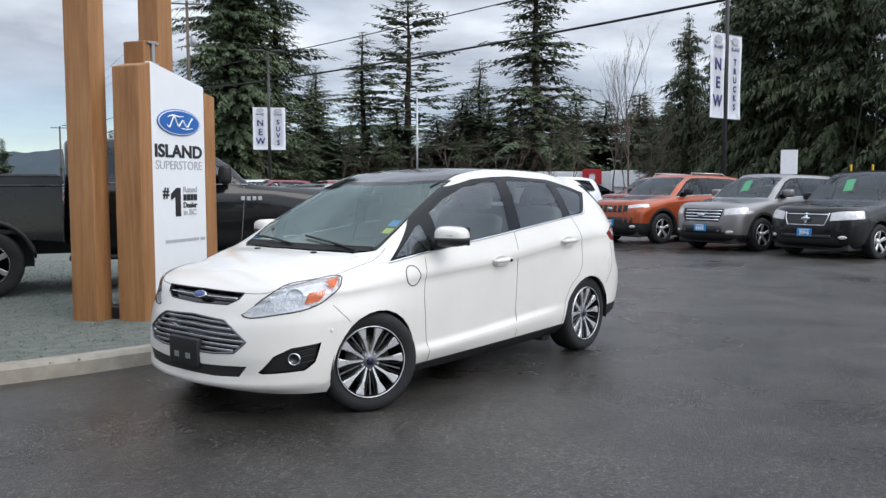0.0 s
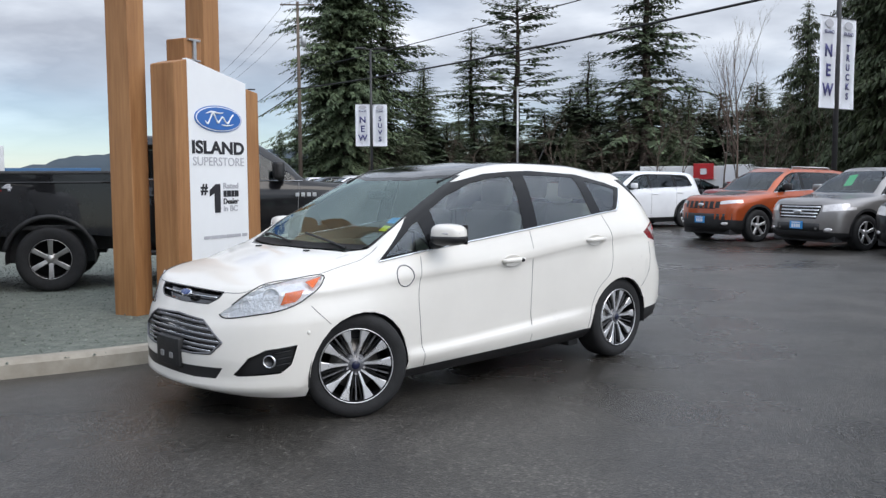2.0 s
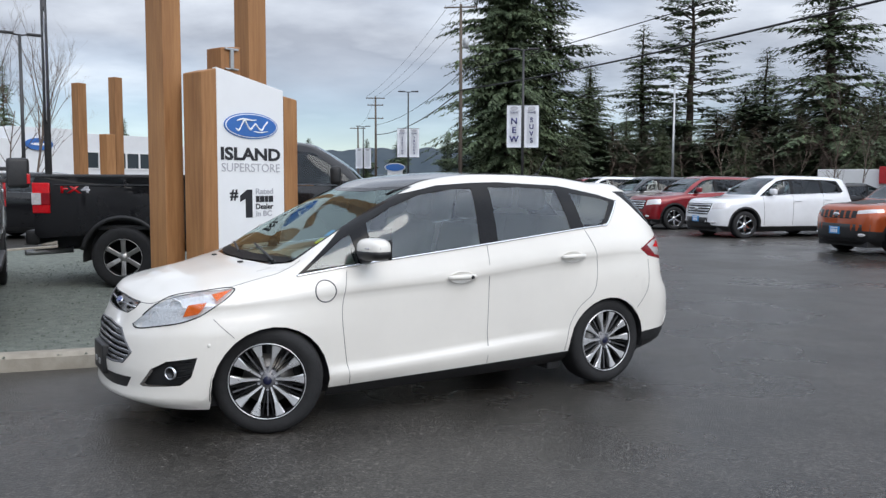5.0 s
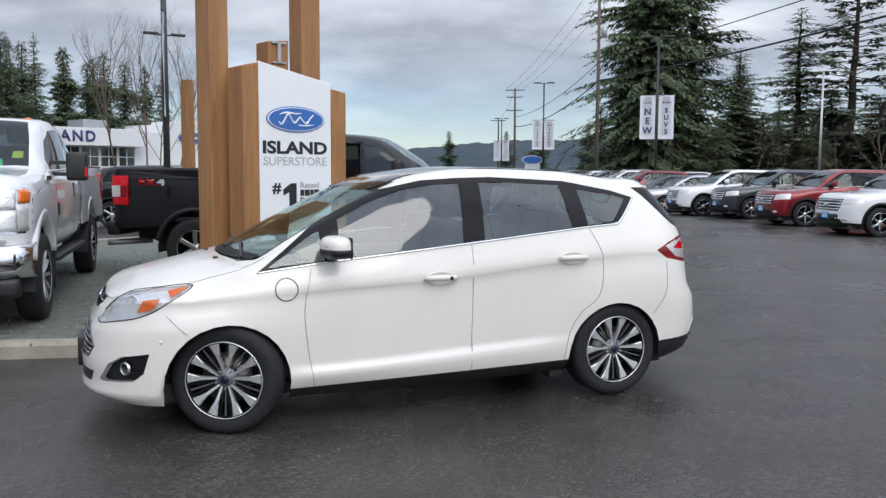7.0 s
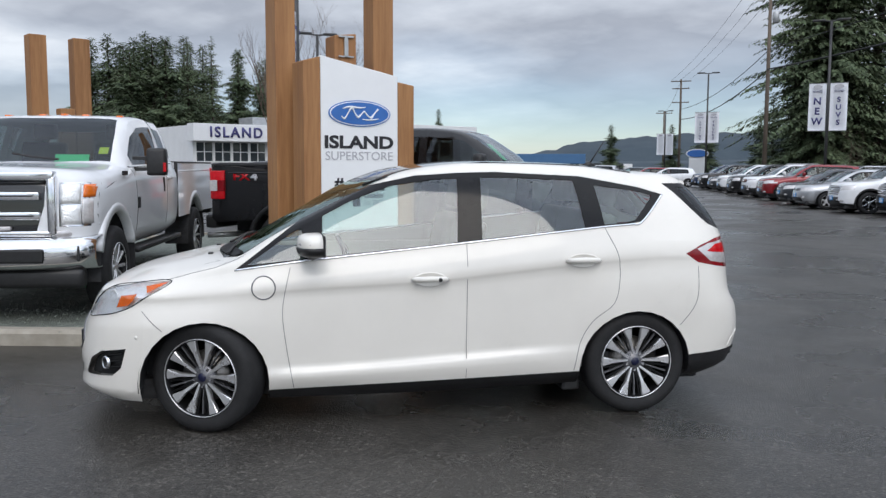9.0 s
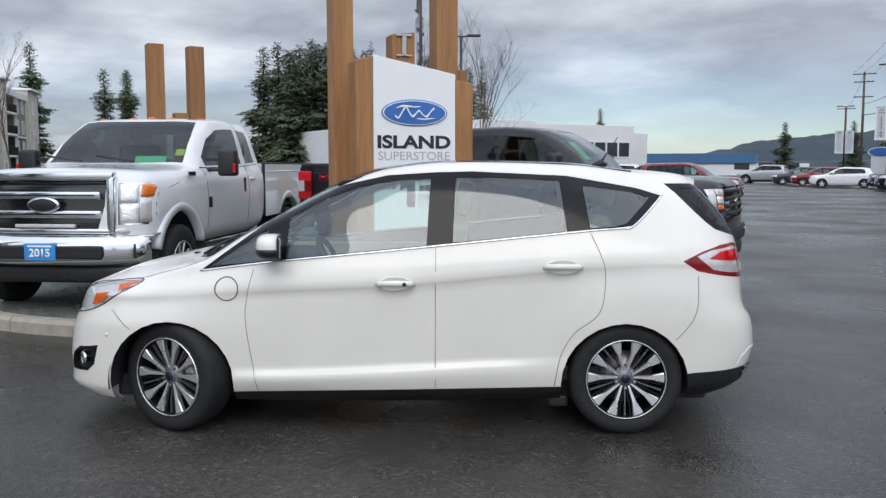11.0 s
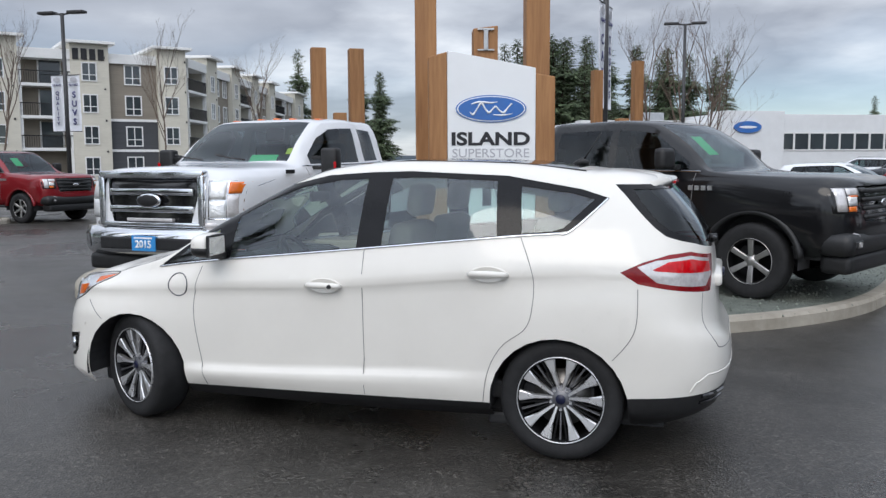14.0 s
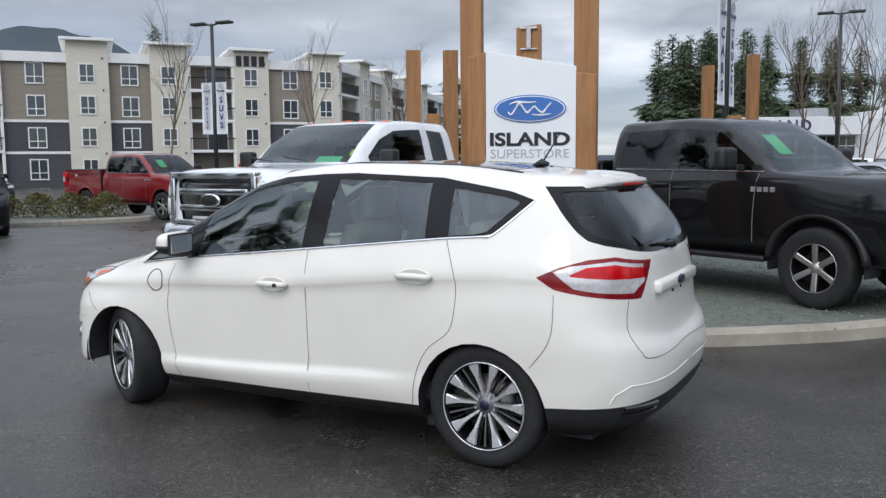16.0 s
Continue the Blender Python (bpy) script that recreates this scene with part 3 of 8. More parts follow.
def wheel(parent, x, y, z, R, rim, width, style="five", side=1, steer=0.0, bright=None, detail=1):
    """Tyre, rim barrel, spokes and hub, facing +y for side 1. y: the outer face."""
    base = new("wheel")
    base.parent = parent
    base.matrix_local = pose(x, y, z, 0, 0, steer + (0 if side > 0 else 180))
    segs = 48 if detail else 22
    w = width
    bm = bmesh.new()
    lathe(bm, [(rim * 0.985, -w + 0.012), (rim + 0.012, -w), (R * 0.93, -w - 0.004), (R * 0.985, -w + 0.022), (R, -w * 0.72), (R, -w * 0.28), (R * 0.988, -0.026), (R * 0.955, -0.008), (R * 0.90, 0.002), (R * 0.84, 0.006), (rim + 0.014, 0.0), (rim * 0.985, -0.010)], segs)
    part("tyre", bm, M_tyre, base, "black rubber tyre", True)
    bm = bmesh.new()
    lathe(bm, [(rim * 1.0, -0.004), (rim * 0.985, 0.002), (rim * 0.955, -0.003), (rim * 0.93, -0.03), (rim * 0.9, -w * 0.8), (0.03, -w * 0.85)], segs)
    alloy = bright or M_alloy
    rim_ob = part("rim", bm, M_rimdark, base, "", True)
    bm = bmesh.new()
    lathe(bm, [(rim * 1.002, -0.010), (rim * 0.992, 0.004), (rim * 0.972, 0.001), (rim * 0.966, -0.012)], segs)
    part("rim_lip", bm, alloy, base, "", True)
    if detail:
        bm = bmesh.new()
        lathe(bm, [(0.0, -0.075), (rim * 0.66, -0.075), (rim * 0.66, -0.1), (0.0, -0.1)], 32)
        part("brake_disc", bm, M_disc, base, "", True)
    ro, yo, yi = rim * 0.965, -0.008, -0.030
    if style == "split":
        for k in range(5):
            c = radians(90 + 72 * k)
            for s in (-1, 1):
                part("spoke", spoke_bm(c + s * radians(10), 0.045, ro, 0.013, 0.066, yi, yo, 0.034, 0.135 * s, 0.024), alloy, base)
            for s in (-1, 0, 1):
                part("spoke", spoke_bm(c + radians(36) + s * radians(9), 0.05, ro, 0.006, 0.013, yi - 0.012, yo - 0.016, 0.02, 0.0), M_rimdark if s else M_rimgrey, base)
    elif style == "six":
        for k in range(6):
            part("spoke", spoke_bm(radians(60 * k + 30), 0.05, ro, 0.052, 0.064, yi, yo, 0.035), alloy, base)
    elif style == "ten":
        for k in range(10):
            part("spoke", spoke_bm(radians(36 * k), 0.04, ro, 0.022, 0.034, yi, yo, 0.03), alloy, base)
    else:
        for k in range(5):
            part("spoke", spoke_bm(radians(90 + 72 * k), 0.04, ro, 0.045, 0.075, yi, yo, 0.03), alloy, base)
    bm = bmesh.new()
    lathe(bm, [(0.0, yi + 0.008), (0.028, yi + 0.008), (0.036, yi + 0.002), (0.07, yi - 0.006), (0.078, yi - 0.03)], 20)
    part("hub", bm, alloy if style != "split" else M_rimgrey, base, "", True)
    if detail:
        bm = bmesh.new()
        lathe(bm, [(0.0, yi + 0.013), (0.024, yi + 0.012), (0.028, yi + 0.006)], 18)
        part("centre_cap", bm, M_cap if style == "split" else M_trim, base, "", True)
        for k in range(5):
            a = radians(90 + 36 + 72 * k)
            bm = bmesh.new()
            lathe(bm, [(0.0, 0.006), (0.008, 0.006), (0.010, -0.012)], 8)
            part("wheel_nut", moved(bm, pose(0.055 * math.cos(a), yi, 0.055 * math.sin(a))), M_chrome, base)
    return base


def well(parent, x, y, z, r, depth):
    """Dark liner of a wheel arch, open towards +y or -y."""
    bm = bmesh.new()
    n = 20
    s = 1 if y > 0 else -1
    a = [bm.verts.new((x + r * math.cos(t), y, z + r * math.sin(t))) for t in np.linspace(-0.12, math.pi + 0.12, n)]
    b = [bm.verts.new((v.co.x, y - s * depth, v.co.z)) for v in a]
    for i in range(n - 1):
        bm.faces.new((a[i], a[i + 1], b[i + 1], b[i]))
    bm.faces.new(b)
    part("wheel_arch_liner", bm, M_dash, parent)


def car_seat(parent, x, y, z, w=0.52, mat_=None):
    m = mat_ or M_seat
    part("seat_cushion", boxbm(x - 0.28, x + 0.26, y - w / 2, y + w / 2, z - 0.12, z + 0.05, 0.05), m, parent, "", True)
    part("seat_back", boxbm(-0.07, 0.07, -w / 2, w / 2, 0, 0.62, 0.055, pose(x - 0.27, y, z, 0, -14)), m, parent, "", True)
    part("headrest", boxbm(-0.05, 0.05, -0.14, 0.14, 0, 0.19, 0.045, pose(x - 0.44, y, z + 0.64, 0, -8)), m, parent, "", True)

# ---- ground, island, distance ----
bm = bmesh.new()
bmesh.ops.create_grid(bm, x_segments=60, y_segments=60, size=1500)
for v in bm.verts:
    v.co.z = 0.012
ground = tagged(new("ground", mesh_of(bm, "ground", M_asphalt)), "dark wet asphalt forecourt reaching far off", "ground", kind="structure")

ISLAND = [(-7.2, 5.0), (-5.85, 4.86), (-5.06, 5.07), (-4.4, 5.28), (-3.86, 5.58), (-3.3, 6.02), (-2.65, 6.52), (-2.05, 7.15), (-1.5, 8.15), (-1.16, 9.3), (-1.03, 10.3), (-1.02, 11.3), (-1.24, 12.3),
          (-1.8, 13.4), (-2.98, 15.05), (-5.0, 17.3), (-7.2, 18.3), (-9.6, 17.7), (-11.2, 15.2), (-11.7, 11.2), (-11.0, 8.0), (-9.2, 5.9)]


def closed_curve(pts, per=6):
    """Smooth closed line through points."""
    out = []
    n = len(pts)
    for i in range(n):
        p0, p1, p2, p3 = (Vector(pts[(i + k) % n]) for k in (-1, 0, 1, 2))
        for k in range(per):
            t = k / per
            out.append(0.5 * (2 * p1 + (p2 - p0) * t + (2 * p0 - 5 * p1 + 4 * p2 - p3) * t * t + (3 * p1 - p0 - 3 * p2 + p3) * t ** 3))
    return out


def island(line, name, label, bed_material, stone=2.9, height=0.15, width=0.17, bed_drop=0.03):
    """A kerbed bed: kerb stones round a closed line, and the bed's surface within."""
    kerb = tagged(new(name + "_kerb"), "pale concrete kerb round " + label, "kerb", kind="structure")
    n = len(line)
    seg = [(line[(i + 1) % n] - line[i]).length for i in range(n)]
    nrm = []
    for i in range(n):
        d = (line[(i + 1) % n] - line[i - 1]).normalized()
        nrm.append(Vector((-d.y, d.x)))
    if sum((line[i].x * line[(i + 1) % n].y - line[(i + 1) % n].x * line[i].y) for i in range(n)) < 0:
        nrm = [-v for v in nrm]
    prof = [(0.0, -0.02), (0.006, height - 0.035), (0.035, height), (width, height - 0.004), (width, -0.02)]
    run, total = [0.0], sum(seg)
    for s in seg:
        run.append(run[-1] + s)
    count = round(total / stone)
    for q in range(count):
        a, b = total * q / count + 0.006, total * (q + 1) / count - 0.006
        stations = [a] + [r for r in run if a + 0.05 < r < b - 0.05] + [b]
        sm = bmesh.new()
        rings = []
        for s in stations:
            i = max(k for k in range(n) if run[k] <= s + 1e-9)
            t = (s - run[i]) / max(seg[i], 1e-6)
            p, v = line[i].lerp(line[(i + 1) % n], t), nrm[i].lerp(nrm[(i + 1) % n], t).normalized()
            rings.append([sm.verts.new((p.x + v.x * o, p.y + v.y * o, z)) for o, z in prof])
        for r0, r1 in zip(rings, rings[1:]):
            for k in range(len(prof) - 1):
                sm.faces.new((r0[k], r1[k], r1[k + 1], r0[k + 1]))
        sm.faces.new(rings[0])
        sm.faces.new(list(reversed(rings[-1])))
        bmesh.ops.recalc_face_normals(sm, faces=sm.faces)
        part("kerb_stone", sm, M_kerb, kerb)
    inner = [line[i] + nrm[i] * (width - 0.01) for i in range(n)]
    c = sum(inner, Vector((0, 0))) / n
    sm = bmesh.new()
    rings = [[sm.verts.new((*(c + (p - c) * k), height - bed_drop + (0.02 * noise.noise(Vector((p.x * k, p.y * k, 3.0))) if k < 1 else -0.01))) for p in inner] for k in (1, 0.97, 0.9, 0.8, 0.65, 0.45, 0.25)]
    for a, b in zip(rings, rings[1:]):
        for i in range(n):
            sm.faces.new((a[i], a[(i + 1) % n], b[(i + 1) % n], b[i]))
    sm.faces.new(rings[-1])
    bmesh.ops.recalc_face_normals(sm, faces=sm.faces)
    if max(f.normal.z for f in sm.faces) < 0.5:
        bmesh.ops.reverse_faces(sm, faces=sm.faces)
    return tagged(new(name + "_bed", mesh_of(sm, name + "_bed", bed_material, True)), label, "bed", kind="structure")


island_line = closed_curve(ISLAND, 5)
island(island_line, "island", "a raised island of green-grey gravel", M_gravel)

rng = random.Random(5)
bm = bmesh.new()
made = 0
while made < 9000:
    x, y = rng.uniform(-8.5, -1.0), rng.uniform(5.0, 15.0)
    if not inside((x, y), [(p.x, p.y) for p in island_line[::3]]):
        continue
    made += 1
    s = rng.uniform(0.006, 0.018)
    a = rng.uniform(0, 6.28)
    c = Vector((x, y, 0.128))
    q = [bm.verts.new(c + Vector((s * math.cos(a + k * 2.1), s * math.sin(a + k * 2.1), rng.uniform(-0.3, 0.3) * s))) for k in range(3)] + [bm.verts.new(c + Vector((0, 0, s * 0.8)))]
    for t in ((0, 1, 3), (1, 2, 3), (2, 0, 3)):
        bm.faces.new([q[k] for k in t])
tagged(new("gravel", mesh_of(bm, "gravel", mat("gravel_chips", (0.09, 0.105, 0.09), 0.8, col2=(0.21, 0.23, 0.195), scale=30, island=0.45))), "loose green-grey gravel chips on the island", "gravel", kind="stuff")


def ridge(name, label, dist, a0, a1, heights, material, depth=120, seed=1):
    """A far line of hills: azimuths in degrees from +x, heights in metres at even steps."""
    rm = bmesh.new()
    n = 90
    rows = []
    for i in range(n + 1):
        t = i / n
        a = radians(a0 + (a1 - a0) * t)
        h = float(pchip([t * (len(heights) - 1)], list(enumerate(heights)))[0]) + 0.04 * dist * 0.1 * noise.noise(Vector((t * 40, seed, 0)))
        rows.append([rm.verts.new((d * math.cos(a), d * math.sin(a), z)) for d, z in ((dist, -2), (dist + depth * 0.4, h * 0.55), (dist + depth, max(h, 0.5)), (dist + depth * 2, -2))])
    for a, b in zip(rows, rows[1:]):
        for k in range(3):
            rm.faces.new((a[k], b[k], b[k + 1], a[k + 1]))
    bmesh.ops.recalc_face_normals(rm, faces=rm.faces)
    return tagged(new(name, mesh_of(rm, name, material, True)), label, "hill", kind="structure")


# far ridges; their haze is only the blue-grey of their materials
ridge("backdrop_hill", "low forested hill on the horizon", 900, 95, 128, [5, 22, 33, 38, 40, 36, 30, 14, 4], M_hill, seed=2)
ridge("backdrop_hill_far", "distant wooded mountain tinted blue-grey for haze", 1100, 172, 215, [6, 30, 66, 116, 190, 206, 168, 140, 138, 105, 42], M_hill2, 300, seed=4)
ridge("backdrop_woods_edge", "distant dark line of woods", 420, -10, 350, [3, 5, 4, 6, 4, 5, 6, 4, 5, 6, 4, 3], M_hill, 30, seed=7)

# ---- timber sign on the island ----
SIGN = Matrix(((0.337, -0.941, 0, -2.842), (0.941, 0.337, 0, 8.391), (0, 0, 1, 0), (0, 0, 0, 1)))   # x along the panel, y behind it


def timber(parent, x0, x1, y0, y1, z0, z1, name="post", cut=0.0):
    tm = boxbm(x0, x1, y0, y1, z0, z1, 0.012)
    if cut:
        for v in tm.verts:
            if v.co.z > (z0 + z1) / 2:
                v.co.z += cut * (v.co.x - x0) / (x1 - x0) - abs(cut) * 0.5
    return part(name, tm, M_timber, parent)


def build_sign():
    sg = thing("dealer_sign", SIGN, "tall timber-post sign with a white panel and blue oval", "sign")
    pm = bmesh.new()
    prism(pm, [(0, 0.34), (0.88, 0.34), (0.88, 2.50), (0, 2.668)], 0.0, 0.06)
    bmesh.ops.bevel(pm, geom=list(pm.edges), offset=0.004, segments=1, affect="EDGES")
    panel = part("panel", pm, M_panel, sg, "white panel with a slanting top")
    timber(sg, -0.186, -0.003, -0.006, 0.30, 0.06, 2.63, "side_timber", 0.05)
    timber(sg, 0.883, 1.075, -0.006, 0.30, 0.06, 2.46, "side_timber", -0.03)
    timber(sg, -0.305, -0.085, 0.46, 0.76, 0.05, 6.2)
    timber(sg, 0.865, 1.115, 0.55, 0.81, 0.05, 6.4)
    timber(sg, 0.285, 0.535, 0.29, 0.54, 0.05, 2.94, "short_post", 0.03)
    part("base_cover", boxbm(-0.10, 0.95, 0.28, 0.58, 0.05, 0.24, 0.02), M_trim, sg, "black cover at the foot")
    for z0, z1, w in ((2.905, 2.925, 0.085), (2.70, 2.715, 0.085), (2.70, 2.92, 0.022)):
        part("steel_bracket", boxbm(0.41 - w, 0.41 + w, 0.262, 0.288, z0, z1, 0.003), M_steel, sg, "galvanised steel bracket")
    part("steel_bracket", boxbm(0.33, 0.49, 0.06, 0.29, 2.55, 2.57, 0.003), M_steel, sg)

    def disc(cx, cz, w, h, y0, y1, n=40):
        dm = bmesh.new()
        prism(dm, [(cx + w / 2 * math.cos(2 * math.pi * k / n), cz + h / 2 * math.sin(2 * math.pi * k / n)) for k in range(n)], y0, y1)
        return dm
    oval = part("oval_emblem", disc(0.434, 2.098, 0.705, 0.270, -0.010, 0.0), M_ovalblue, panel, "blue oval emblem")
    part("oval_ring", disc(0.434, 2.098, 0.680, 0.250, -0.014, -0.009), M_ovalwhite, oval)
    part("oval_field", disc(0.434, 2.098, 0.655, 0.232, -0.018, -0.013), M_ovalblue, oval)
    # plain white flourish in the oval
    fm = bmesh.new()
    def stroke(pts, radii):
        line = eased([(x, z) for x, z in pts], 8)
        rr = [float(pchip([k / 8], list(enumerate(radii)))[0]) for k in range(len(line))]
        tube(fm, [Vector((0.434 + p.x, -0.0195, 2.098 + p.y)) for p in line], rr, 6)
    stroke([(-0.215, -0.030), (-0.180, -0.055), (-0.140, 0.000), (-0.100, 0.055), (-0.060, 0.000), (-0.025, -0.038), (0.015, -0.002), (0.045, 0.020), (0.085, -0.020), (0.125, -0.038), (0.165, 0.010), (0.205, 0.050)], [0.005, 0.010, 0.007, 0.012, 0.008, 0.012, 0.007, 0.010, 0.008, 0.012, 0.007, 0.011])
    stroke([(-0.200, 0.045), (-0.120, 0.066), (-0.010, 0.058), (0.060, 0.066)], [0.004, 0.010, 0.008, 0.003])
    stroke([(0.020, -0.058), (0.110, -0.064), (0.210, -0.050)], [0.003, 0.008, 0.003])
    part("oval_flourish", fm, M_ovalwhite, oval, "", True)

    def words(text, cx, cz, h, w, material, bold=0.0, name="lettering"):
        lm = lettering(text, h, 0.004, bold)
        xs = [v.co.x for v in lm.verts]
        k = w / (max(xs) - min(xs))
        mid = (max(xs) + min(xs)) / 2
        zs = [v.co.z for v in lm.verts]
        zc, kz = (max(zs) + min(zs)) / 2, h / (max(zs) - min(zs))
        for v in lm.verts:
            v.co = Vector(((v.co.x - mid) * k + cx, v.co.y - 0.001, (v.co.z - zc) * kz + cz))
        for grp in islands(list(lm.faces)):
            vs = list({v for f in grp for v in f.verts})
            ids = {v: i for i, v in enumerate(vs)}
            me = bpy.data.meshes.new("letter")
            me.from_pydata([tuple(v.co) for v in vs], [], [[ids[v] for v in f.verts] for f in grp])
            me.materials.append(material)
            ob = new("letter", me)
            ob.parent = panel
        lm.free()
    words("ISLAND", 0.432, 1.803, 0.135, 0.785, M_ink, 0.035)
    words("SUPERSTORE", 0.432, 1.662, 0.088, 0.770, M_grey_ink)
    words("#", 0.197, 1.375, 0.115, 0.105, M_ink, 0.03)
    one = bmesh.new()
    prism(one, [(0.347, 1.135), (0.435, 1.135), (0.435, 1.430), (0.367, 1.430), (0.275, 1.368), (0.275, 1.302), (0.347, 1.338)], -0.005, -0.001)
    part("letter", one, M_ink, panel)
    words("Rated", 0.600, 1.412, 0.062, 0.235, M_grey_ink, 0.02)
    for x0, x1 in ((0.483, 0.530), (0.538, 0.598), (0.606, 0.648), (0.656, 0.718)):
        part("lettering_bar", boxbm(x0, x1, -0.004, -0.001, 1.296, 1.362, 0), M_ink, panel)
    words("Dealer", 0.600, 1.250, 0.060, 0.235, M_ink, 0.02)
    words("in BC", 0.590, 1.175, 0.060, 0.215, M_grey_ink, 0.02)
    for x0, x1 in ((0.175, 0.27), (0.278, 0.40), (0.408, 0.52), (0.528, 0.64), (0.648, 0.74), (0.765, 0.845)):
        part("lettering_bar", boxbm(x0, x1, -0.004, -0.001, 0.868, 0.900, 0), M_grey_ink, panel)
    return sg


build_sign()


def post_pair(ax, ay, bx, by, za, zb, zc, r=0.13):
    """Two bare timber posts with a short one between, as on the back of a smaller sign."""
    d = Vector((bx - ax, by - ay))
    ang = math.degrees(math.atan2(d.y, d.x))
    pp = thing("timber_post_group", pose(ax, ay, 0, 0, 0, ang), "pair of bare orange-brown timber posts on the island edge", "post", "timber posts")
    w = d.length
    timber(pp, -r, r, -r, r, 0.05, za)
    timber(pp, w - r, w + r, -r, r, 0.05, zb)
    timber(pp, w / 2 - 0.11, w / 2 + 0.11, -0.36, -0.14, 0.05, zc, "short_post")
    return pp


post_pair(-10.07, 8.93, -9.98, 9.60, 3.60, 3.60, 2.45)
post_pair(-10.36, 14.93, -10.21, 15.83, 3.45, 3.66, 2.45, 0.10)

# ---- the white hatchback ----
HERO = pose(-0.271, 6.851, 0.0, 0, 0, -130.6)


def belt(x):
    return 1.080 - 0.100 * x


def hatchback_spec():
    """Rows of the hatchback's skin, from the sill to the middle of the roof."""
    spec = {
        "joints": (-1.45, 1.50), "step": 0.035, "ends": 18,
        "rows": [
            ([(-1.45, 0.78), (0, 0.80), (1.5, 0.82)], [(-1.45, 0.22), (0, 0.19), (1.5, 0.20)]),
            ([(-1.45, 0.865), (0, 0.872), (1.5, 0.862)], [(-1.45, 0.30), (0, 0.27), (1.5, 0.27)]),
            ([(-1.45, 0.890), (-0.9, 0.893), (-0.6, 0.902), (0, 0.904), (0.75, 0.902), (1.0, 0.886), (1.5, 0.872)], [(-1.45, 0.435), (-0.8, 0.417), (0.8, 0.345), (1.5, 0.33)]),
            ([(-1.45, 0.895), (-0.9, 0.889), (-0.6, 0.880), (0, 0.876), (0.75, 0.878), (1.0, 0.884), (1.5, 0.878)], [(-1.45, 0.50), (-0.8, 0.470), (0.8, 0.395), (1.5, 0.42)]),
            ([(-1.45, 0.912), (-1.2, 0.912), (-0.7, 0.893), (0, 0.892), (0.7, 0.895), (1.3, 0.908), (1.5, 0.888)], [(-1.45, 0.70), (0, 0.66), (1.5, 0.64)]),
            ([(-1.45, 0.894), (-0.8, 0.912), (0, 0.912), (0.7, 0.904), (1.1, 0.893), (1.5, 0.855)], [(-1.45, 1.012), (-0.9, 0.975), (0, 0.892), (0.7, 0.858), (1.5, 0.81)]),
            ([(-1.45, 0.822), (-0.8, 0.862), (0, 0.868), (0.7, 0.858), (1.1, 0.835), (1.5, 0.775)], [(-1.45, 1.185), (-0.9, 1.15), (0, 1.065), (0.7, 0.995), (1.1, 0.945), (1.5, 0.875)]),
            ([(-1.45, 0.60), (-0.9, 0.640), (-0.2, 0.655), (0.25, 0.650), (0.6, 0.705), (0.9, 0.765), (1.15, 0.80), (1.3, 0.775), (1.5, 0.70)],
             [(-1.45, 1.475), (-1.0, 1.520), (-0.4, 1.540), (0.0, 1.525), (0.25, 1.465), (0.55, 1.315), (0.85, 1.145), (1.15, 0.990), (1.3, 0.950), (1.5, 0.905)]),
            ([(-1.45, 0.53), (-0.9, 0.57), (-0.2, 0.585), (0.3, 0.585), (0.6, 0.63), (0.9, 0.69), (1.15, 0.70), (1.5, 0.56)],
             [(-1.45, 1.512), (-1.0, 1.562), (-0.4, 1.578), (0.05, 1.540), (0.3, 1.457), (0.6, 1.311), (0.9, 1.147), (1.15, 1.005), (1.3, 0.975), (1.5, 0.935)]),
            ([(-1.45, 0.30), (-0.9, 0.32), (0.4, 0.33), (1.15, 0.38), (1.5, 0.30)],
             [(-1.45, 1.530), (-1.0, 1.580), (-0.4, 1.593), (0.1, 1.549), (0.4, 1.448), (0.8, 1.231), (1.1, 1.068), (1.24, 1.008), (1.35, 0.997), (1.5, 0.968)]),
            ([(-1.45, 0.0), (1.5, 0.0)],
             [(-1.45, 1.535), (-1.0, 1.585), (-0.4, 1.598), (0.1, 1.555), (0.42, 1.458), (0.8, 1.248), (1.1, 1.086), (1.26, 1.015), (1.36, 1.003), (1.5, 0.974)]),
        ],
        "nose": [(2.03, 0.208), (2.115, 0.238), (2.105, 0.32), (2.112, 0.42), (2.085, 0.57), (1.985, 0.765), (1.950, 0.808), (1.905, 0.840), (1.86, 0.864), (1.81, 0.888), (1.78, 0.902)],
        "nose_round": [2.35, 2.4, 2.4, 2.4, 2.3, 2.6, 2.7, 2.7, 2.5, 2.3, 2.2],
        "tail": [(-2.02, 0.24), (-2.12, 0.30), (-2.16, 0.40), (-2.178, 0.50), (-2.168, 0.60), (-2.090, 0.92), (-2.065, 1.09), (-1.80, 1.462), (-1.76, 1.488), (-1.66, 1.508), (-1.62, 1.515)],
        "tail_round": [3.6, 3.8, 3.8, 3.8, 3.6, 3.5, 3.4, 4.2, 4.2, 3.0, 3.0],
        "sub": (2, 3, 3, 1, 4, 3, 3, 2, 4, 7, 3, 4, 3, 3),
    }
    # a crisp foot to the door panels, above the ledge of the sill
    rows = spec["rows"]
    foot = ([(x, y + 0.0015) for x, y in rows[3][0]], [(x, z + 0.018) for x, z in rows[3][1]])
    rows.insert(4, foot)
    spec["nose"].insert(4, (2.110, 0.44))
    spec["tail"].insert(4, (-2.178, 0.52))
    spec["nose_round"].insert(4, 2.4)
    spec["tail_round"].insert(4, 3.8)
